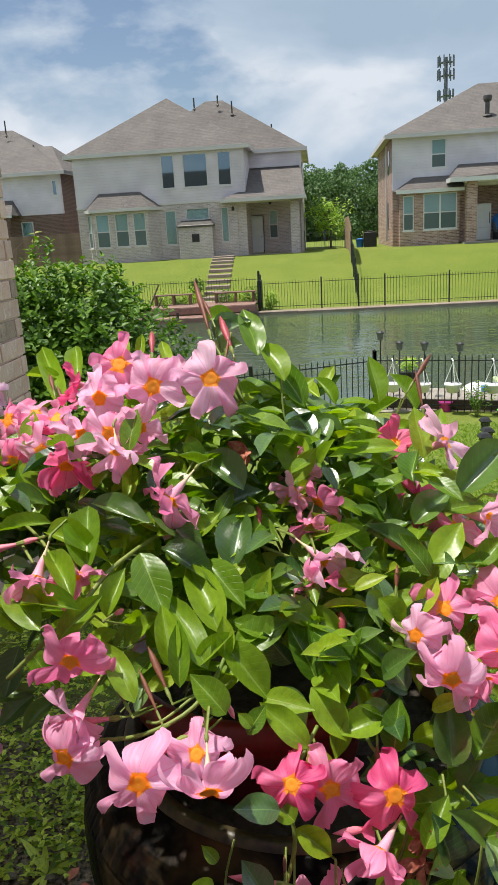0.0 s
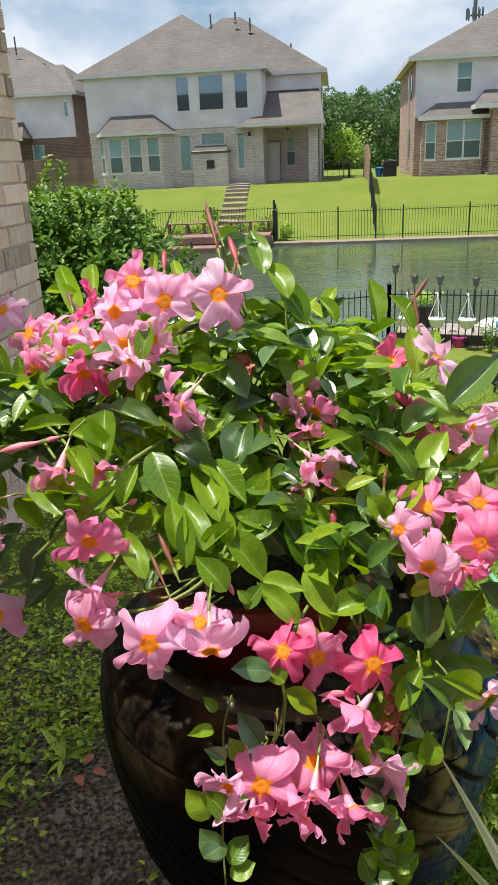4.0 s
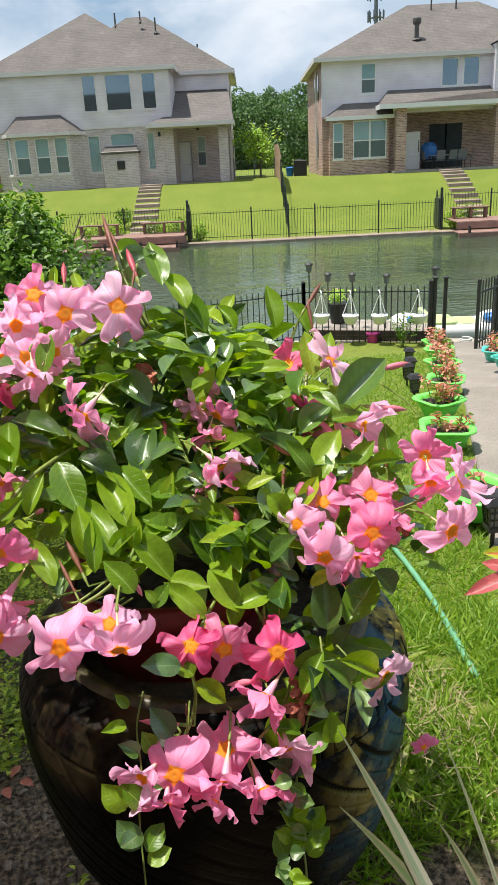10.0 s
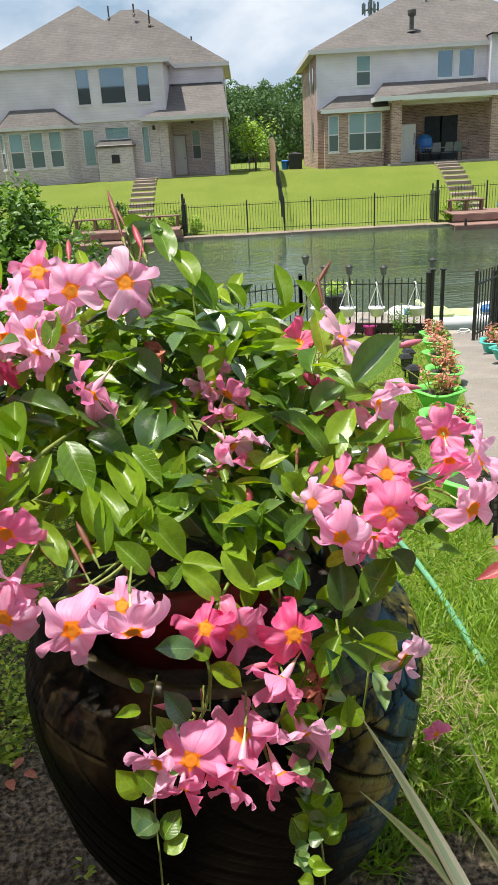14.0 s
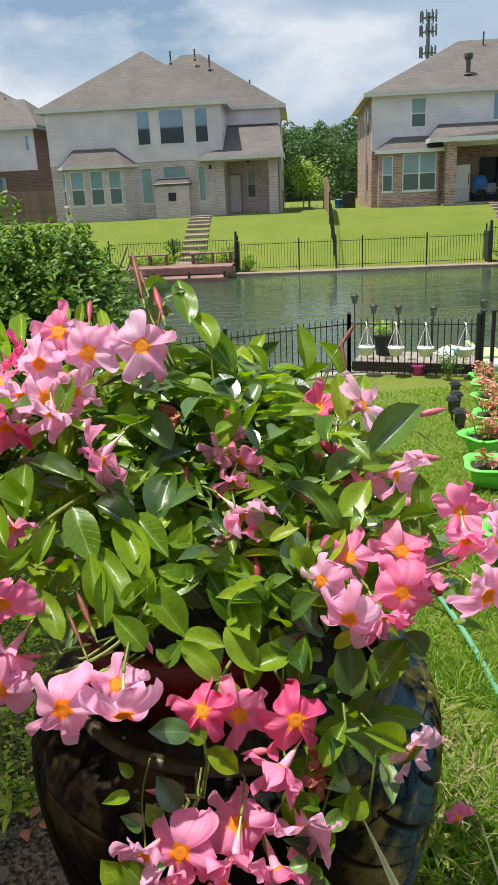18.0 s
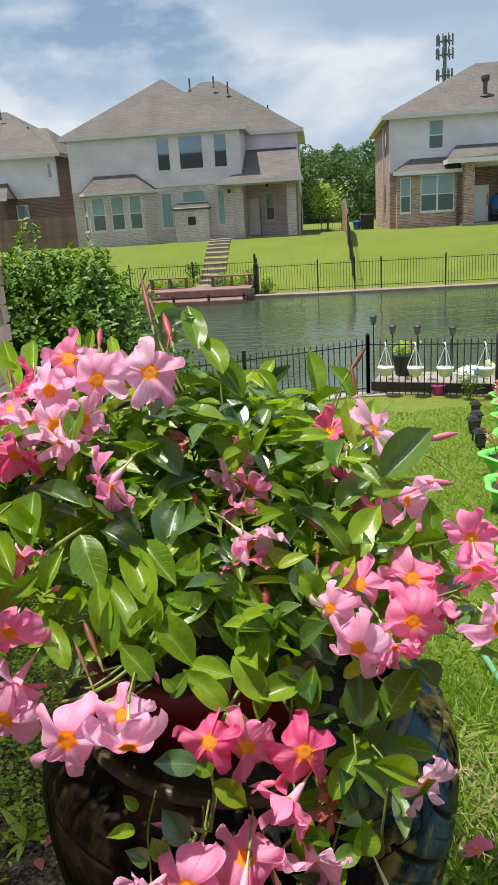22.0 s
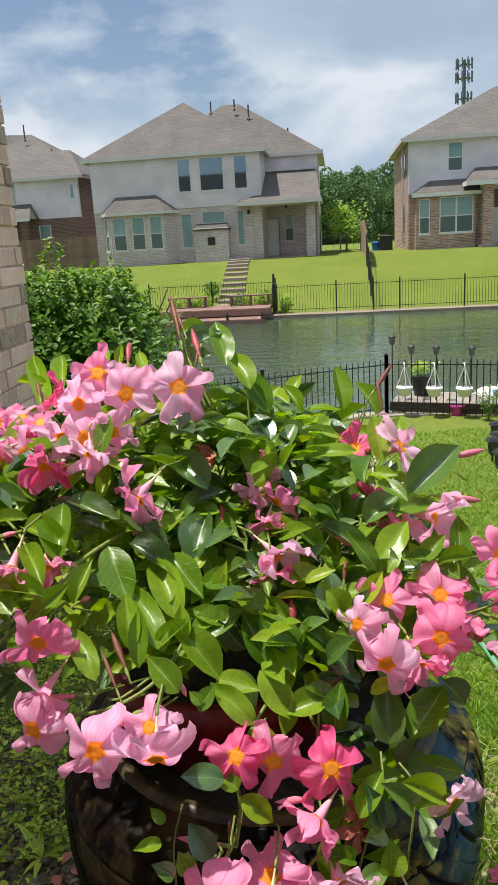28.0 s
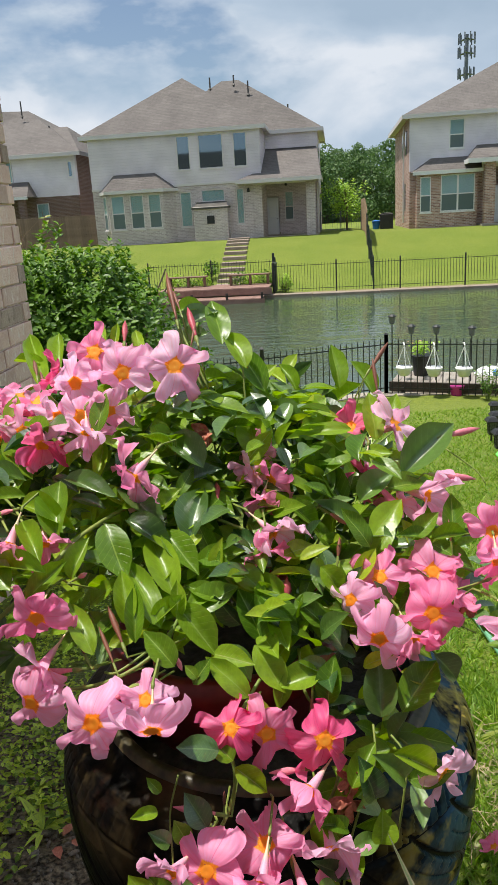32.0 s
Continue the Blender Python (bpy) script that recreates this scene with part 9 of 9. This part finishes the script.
# ---- grass, weeds, stones ----
def grass():
    r = random.Random(31)
    blade = ([(-0.5, 0, 0), (0.5, 0, 0), (0.38, 0.55, 0.0), (-0.38, 0.55, 0.0), (0, 1.0, -0.12)], [(0, 1, 2, 3), (3, 2, 4)], [(0, 0), (1, 0), (0.9, 0.5), (0.1, 0.5), (0.5, 1)])
    mats = []
    for i in range(52000):
        q = r.random() ** 2.4
        y = 1.15 + 10.5 * q
        x = 0.30 + y * 0.09 + r.random() * (0.55 + 0.33 * y) - 0.05
        if y < 2.2 and noise.noise((x * 4, y * 4, 2)) < -0.25:
            continue
        if (x - 1.35) * PN.x + (y - 2.62) * PN.y > -0.03 and y > 2.3 and (x - 1.35) * PN.x + (y - 2.62) * PN.y < 1.05:
            continue
        if y < 1.5 and r.random() < 0.9 - 0.6 * (y - 1.15) / 0.35:
            continue
        if (Vector((x, y, 0)) - TY).length < 0.30:
            continue
        ln = r.uniform(0.035, 0.085) * (1.5 if y < 2.4 else 0.95)
        w = r.uniform(0.004, 0.008) * (1 + 0.09 * y)
        al = Vector((r.gauss(0, 0.7), r.gauss(0, 0.7), r.uniform(0.35, 1.1)))
        mats.append(frame_from((x, y, ground_z(x, y) - 0.004), al, (r.gauss(0, 1), r.gauss(0, 1), 0.6)) @ Matrix.Diagonal((w, ln, ln, 1)))
    tagged(part("grass", scatter(blade, mats), M_GRASS), "bright green coarse lawn grass", "grass", kind="stuff")
    # broad weeds in the shade between the planter and the wall
    lf = leaf_shape(2, 3, 0.2, 0.2, 0.9, 0.62)
    mats = []
    for i in range(6800):
        x, y = r.uniform(-1.45, -0.2), 1.15 + 3.0 * r.random() ** 1.4
        if 0.7 * noise.noise((x * 2.6, y * 2.6, 7)) + 1.1 * noise.noise((x * 17, y * 17, 3)) < -0.02 + (0.62 if x > -0.66 and y < 1.72 else 0):
            continue
        x, y = max(-1.45, x + r.gauss(0, 0.06)), y + r.gauss(0, 0.08)
        if (Vector((x, y, 0)) - TY).length < 0.34:
            continue
        n = r.randint(4, 8)
        s = r.uniform(0.010, 0.030)
        for k in range(n):
            a = k * 2.4 + r.random()
            al = Vector((math.cos(a), math.sin(a), r.uniform(0.0, 0.55)))
            mats.append(frame_from(Vector((x, y, ground_z(x, y) + r.uniform(0.002, 0.075))) + al * 0.006, al, (r.gauss(0, 0.5), r.gauss(0, 0.5), 1)) @ Matrix.Diagonal((s, s, s, 1)))
    tagged(part("weeds", scatter(lf, mats), M_WEED), "low broad-leaved weeds on bare soil", "weeds", kind="stuff")
    # dry straw between the tufts
    straw = []
    for i in range(420):
        x, y = r.gauss(0.70, 0.10), r.gauss(1.70, 0.22)
        if x < 0.46 or y < 1.2:
            continue
        ln, w = r.uniform(0.05, 0.13), r.uniform(0.002, 0.004)
        a = r.uniform(0, 6.28)
        straw.append(frame_from((x, y, ground_z(x, y) + r.uniform(0.01, 0.06)), (math.cos(a), math.sin(a), r.uniform(-0.15, 0.25)), (r.gauss(0, 0.4), r.gauss(0, 0.4), 1)) @ Matrix.Diagonal((w, ln, ln, 1)))
    tagged(part("straw", scatter(blade, straw), M_STRAW), "dry straw lying among grass", "straw", kind="stuff")
    # tall weed rosettes
    long = leaf_shape(2, 5, 0.15, 0.35, 0.9, 0.22)
    for x, y, k in ((-0.62, 1.66, 9), (-0.78, 1.50, 7), (-0.52, 1.9, 7), (-0.42, 2.0, 8), (0.62, 1.75, 9), (0.72, 2.0, 9), (0.55, 1.45, 8)):
        w = thing("weed", "single rosette weed with long green leaves in soil", "weed", pose(x, y, ground_z(x, y)))
        for q in range(k):
            a = q * 2.4
            al = Vector((math.cos(a), math.sin(a), r.uniform(0.5, 1.4)))
            s = r.uniform(0.07, 0.13)
            part("leaf", Bag().add(long[0], long[1], frame_from((0, 0, 0), al, (0, 0, 1)) @ Matrix.Diagonal((s, s, s, 1)), long[2]), M_WEED if x < 0 else M_BUSH_TIP, w, smooth=True)
    # pebbles and clods
    st = Bag()
    for i in range(2000):
        x, y = r.uniform(-1.0, 0.1), r.uniform(1.0, 2.4)
        s = (abs(r.gauss(0, 0.0035)) + 0.0015) * (2.2 if i % 12 == 0 else 1)
        m = pose(x, y, ground_z(x, y) + s * 0.2, r.uniform(0, 40), r.uniform(0, 40), r.uniform(0, 360)) @ Matrix.Diagonal((s * r.uniform(0.8, 1.5), s, s * r.uniform(0.5, 0.9), 1))
        st.lathe([(0.5, -0.7), (1, -0.2), (0.9, 0.4), (0.4, 0.8)], 6, m, wob=lambda a, z, k=i: 1 + 0.22 * math.sin(a * 2 + k) + 0.1 * math.sin(a * 3 + z * 4 + k))
    tagged(part("pebbles", st, M_STONE), "small grey stones and clods on soil", "pebbles", kind="stuff")
    for x, y, s in ((-0.58, 1.44, 0.024), (-0.50, 1.32, 0.014), (-0.44, 1.24, 0.014), (-0.62, 1.22, 0.018)):
        m = pose(x, y, ground_z(x, y) + 0.004, 0, 0, s * 5000)
        p = Bag().lathe([(0.5, -0.4), (1, -0.1), (0.95, 0.2), (0.5, 0.42), (0.05, 0.46)], 9, wob=lambda a, z: 1 + 0.2 * math.sin(2 * a + s * 900 + 2 * z) + 0.13 * math.sin(5 * a + 3 * z))
        tagged(part("stone", p, M_STONE, m=m @ Matrix.Diagonal((s, s * 0.8, s * 0.6, 1))), "rounded grey-brown stone lying on soil", "stone")
    # straws and fallen twigs
    for i in range(14):
        x, y, a, ln = r.uniform(-0.9, -0.15), r.uniform(1.15, 2.0), r.uniform(0, 6.28), r.uniform(0.06, 0.2)
        dx, dy = math.cos(a) * ln, math.sin(a) * ln
        z = ground_z(x, y) + 0.008
        tagged(part("twig", Bag().tube([(x, y, z), (x + dx * 0.5 + r.gauss(0, 0.006), y + dy * 0.5, z + 0.006), (x + dx, y + dy, z)], [0.0013, 0.001, 0.0007], 4), M_CANE), "thin dry twig lying on soil", "twig", "fallen twigs")
    for x, y, a in ((-0.55, 1.62, 20), (-0.52, 1.60, 100), (-0.56, 1.58, 200)):
        s = 0.05
        tagged(part("fallen_leaf", Bag().add(lf[0], lf[1], frame_from((x, y, ground_z(x, y) + 0.01), (math.cos(a), math.sin(a), 0.2), (0, 0, 1)) @ Matrix.Diagonal((s, s, s, 1)), lf[2]), M_DRY, smooth=True), "dry brown-pink leaf fallen on soil", "leaf", "fallen leaves")


grass()


# ---- sword-leaved plant in front ----
def sword(base, tip, width, sag):
    b, t = Vector(base), Vector(tip)
    p, f, uv = [], [], []
    side = (t - b).cross(Vector((0, -0.6, 0.8))).normalized()
    nrm = side.cross(t - b).normalized()
    for j in range(13):
        v = j / 12
        w = 0.85 * width * (0.55 + 0.45 * math.sin(math.pi * min(1, v * 0.9 + 0.15))) * (1 - v ** 3) + 0.0006
        c = b.lerp(t, v) + Vector((0, 0, sag * math.sin(math.pi * v)))
        for i in range(3):
            u = i - 1
            p.append(c + side * u * w * 0.5 + nrm * abs(u) * w * 0.12)
            uv.append((i / 2, v))
    for j in range(12):
        for i in range(2):
            k = j * 3 + i
            f.append((k, k + 1, k + 4, k + 3))
    part("blade", Bag().add(p, f, None, uv), M_BLADE, yucca, smooth=True)


yucca = thing("cordyline", "striped green and cream sword-leaved plant in grass", "plant")
sword((0.268, 0.218, 0.934), (0.198, 0.592, 0.989), 0.019, 0.02)
sword((0.270, 0.248, 0.978), (0.188, 0.543, 0.916), 0.017, 0.02)
sword((0.296, 0.275, 0.949), (0.326, 0.573, 0.835), 0.015, 0.02)
sword((0.392, 0.344, 0.683), (0.411, 0.812, 0.779), 0.008, 0.02)

# ---- croton beside the lawn ----

def croton_leaf(base, tip, width, mat):
    b, t = Vector(base), Vector(tip)
    ln = (t - b).length
    p, f, uv = leaf_shape(4, 8, 0.15, 0.16, 0.9, 0.5, 0.05)
    m = CROTON_INV @ frame_from(b, t - b, (-0.2, -0.6, 0.8)) @ Matrix.Diagonal((1.5 * width, ln, ln, 1))
    part("leaf", Bag().add(p, f, m, uv), mat, croton, smooth=True)


croton = thing("croton", "red and lime-leaved croton growing beside the lawn", "plant", Matrix.Translation((0.741, 1.189, 0.000)))
CROTON_INV = croton.matrix_basis.inverted()
part("stem", Bag().tube([(0.10, 0, -0.03), (0.09, 0.01, 0.4), (-0.020, 0.000, 0.802)], [0.007, 0.006, 0.004], 7), M_CANE, croton)
croton_leaf((0.721, 1.189, 0.802), (0.597, 1.172, 0.781), 0.052, M_CROTON)
croton_leaf((0.721, 1.189, 0.802), (0.657, 1.243, 0.812), 0.045, M_CROTON)
croton_leaf((0.724, 1.203, 0.836), (0.646, 1.198, 0.860), 0.050, M_CROTON_LIME)
croton_leaf((0.749, 1.163, 0.539), (0.855, 1.109, 0.534), 0.054, M_CROTON)
croton_leaf((0.749, 1.166, 0.695), (0.849, 1.110, 0.669), 0.054, M_CROTON_LIME)
croton_leaf((0.756, 1.197, 0.790), (0.786, 1.303, 0.821), 0.053, M_CROTON)
croton_leaf((0.766, 1.170, 0.720), (0.846, 1.063, 0.722), 0.041, M_CROTON_LIME)
croton_leaf((0.776, 1.178, 0.505), (0.795, 1.291, 0.539), 0.043, M_CROTON)
croton_leaf((0.756, 1.208, 0.657), (0.842, 1.274, 0.612), 0.041, M_CROTON_LIME)
croton_leaf((0.776, 1.168, 0.689), (0.734, 1.294, 0.713), 0.041, M_CROTON)
croton_leaf((0.763, 1.195, 0.661), (0.841, 1.271, 0.681), 0.043, M_CROTON)
croton_leaf((0.779, 1.196, 0.524), (0.849, 1.110, 0.501), 0.045, M_CROTON)
croton_leaf((0.745, 1.217, 0.511), (0.858, 1.183, 0.493), 0.050, M_CROTON)
croton_leaf((0.780, 1.184, 0.606), (0.841, 1.049, 0.660), 0.049, M_CROTON)
croton_leaf((0.748, 1.182, 0.571), (0.865, 1.147, 0.627), 0.045, M_CROTON)
croton_leaf((0.781, 1.219, 0.666), (0.899, 1.211, 0.679), 0.047, M_CROTON)
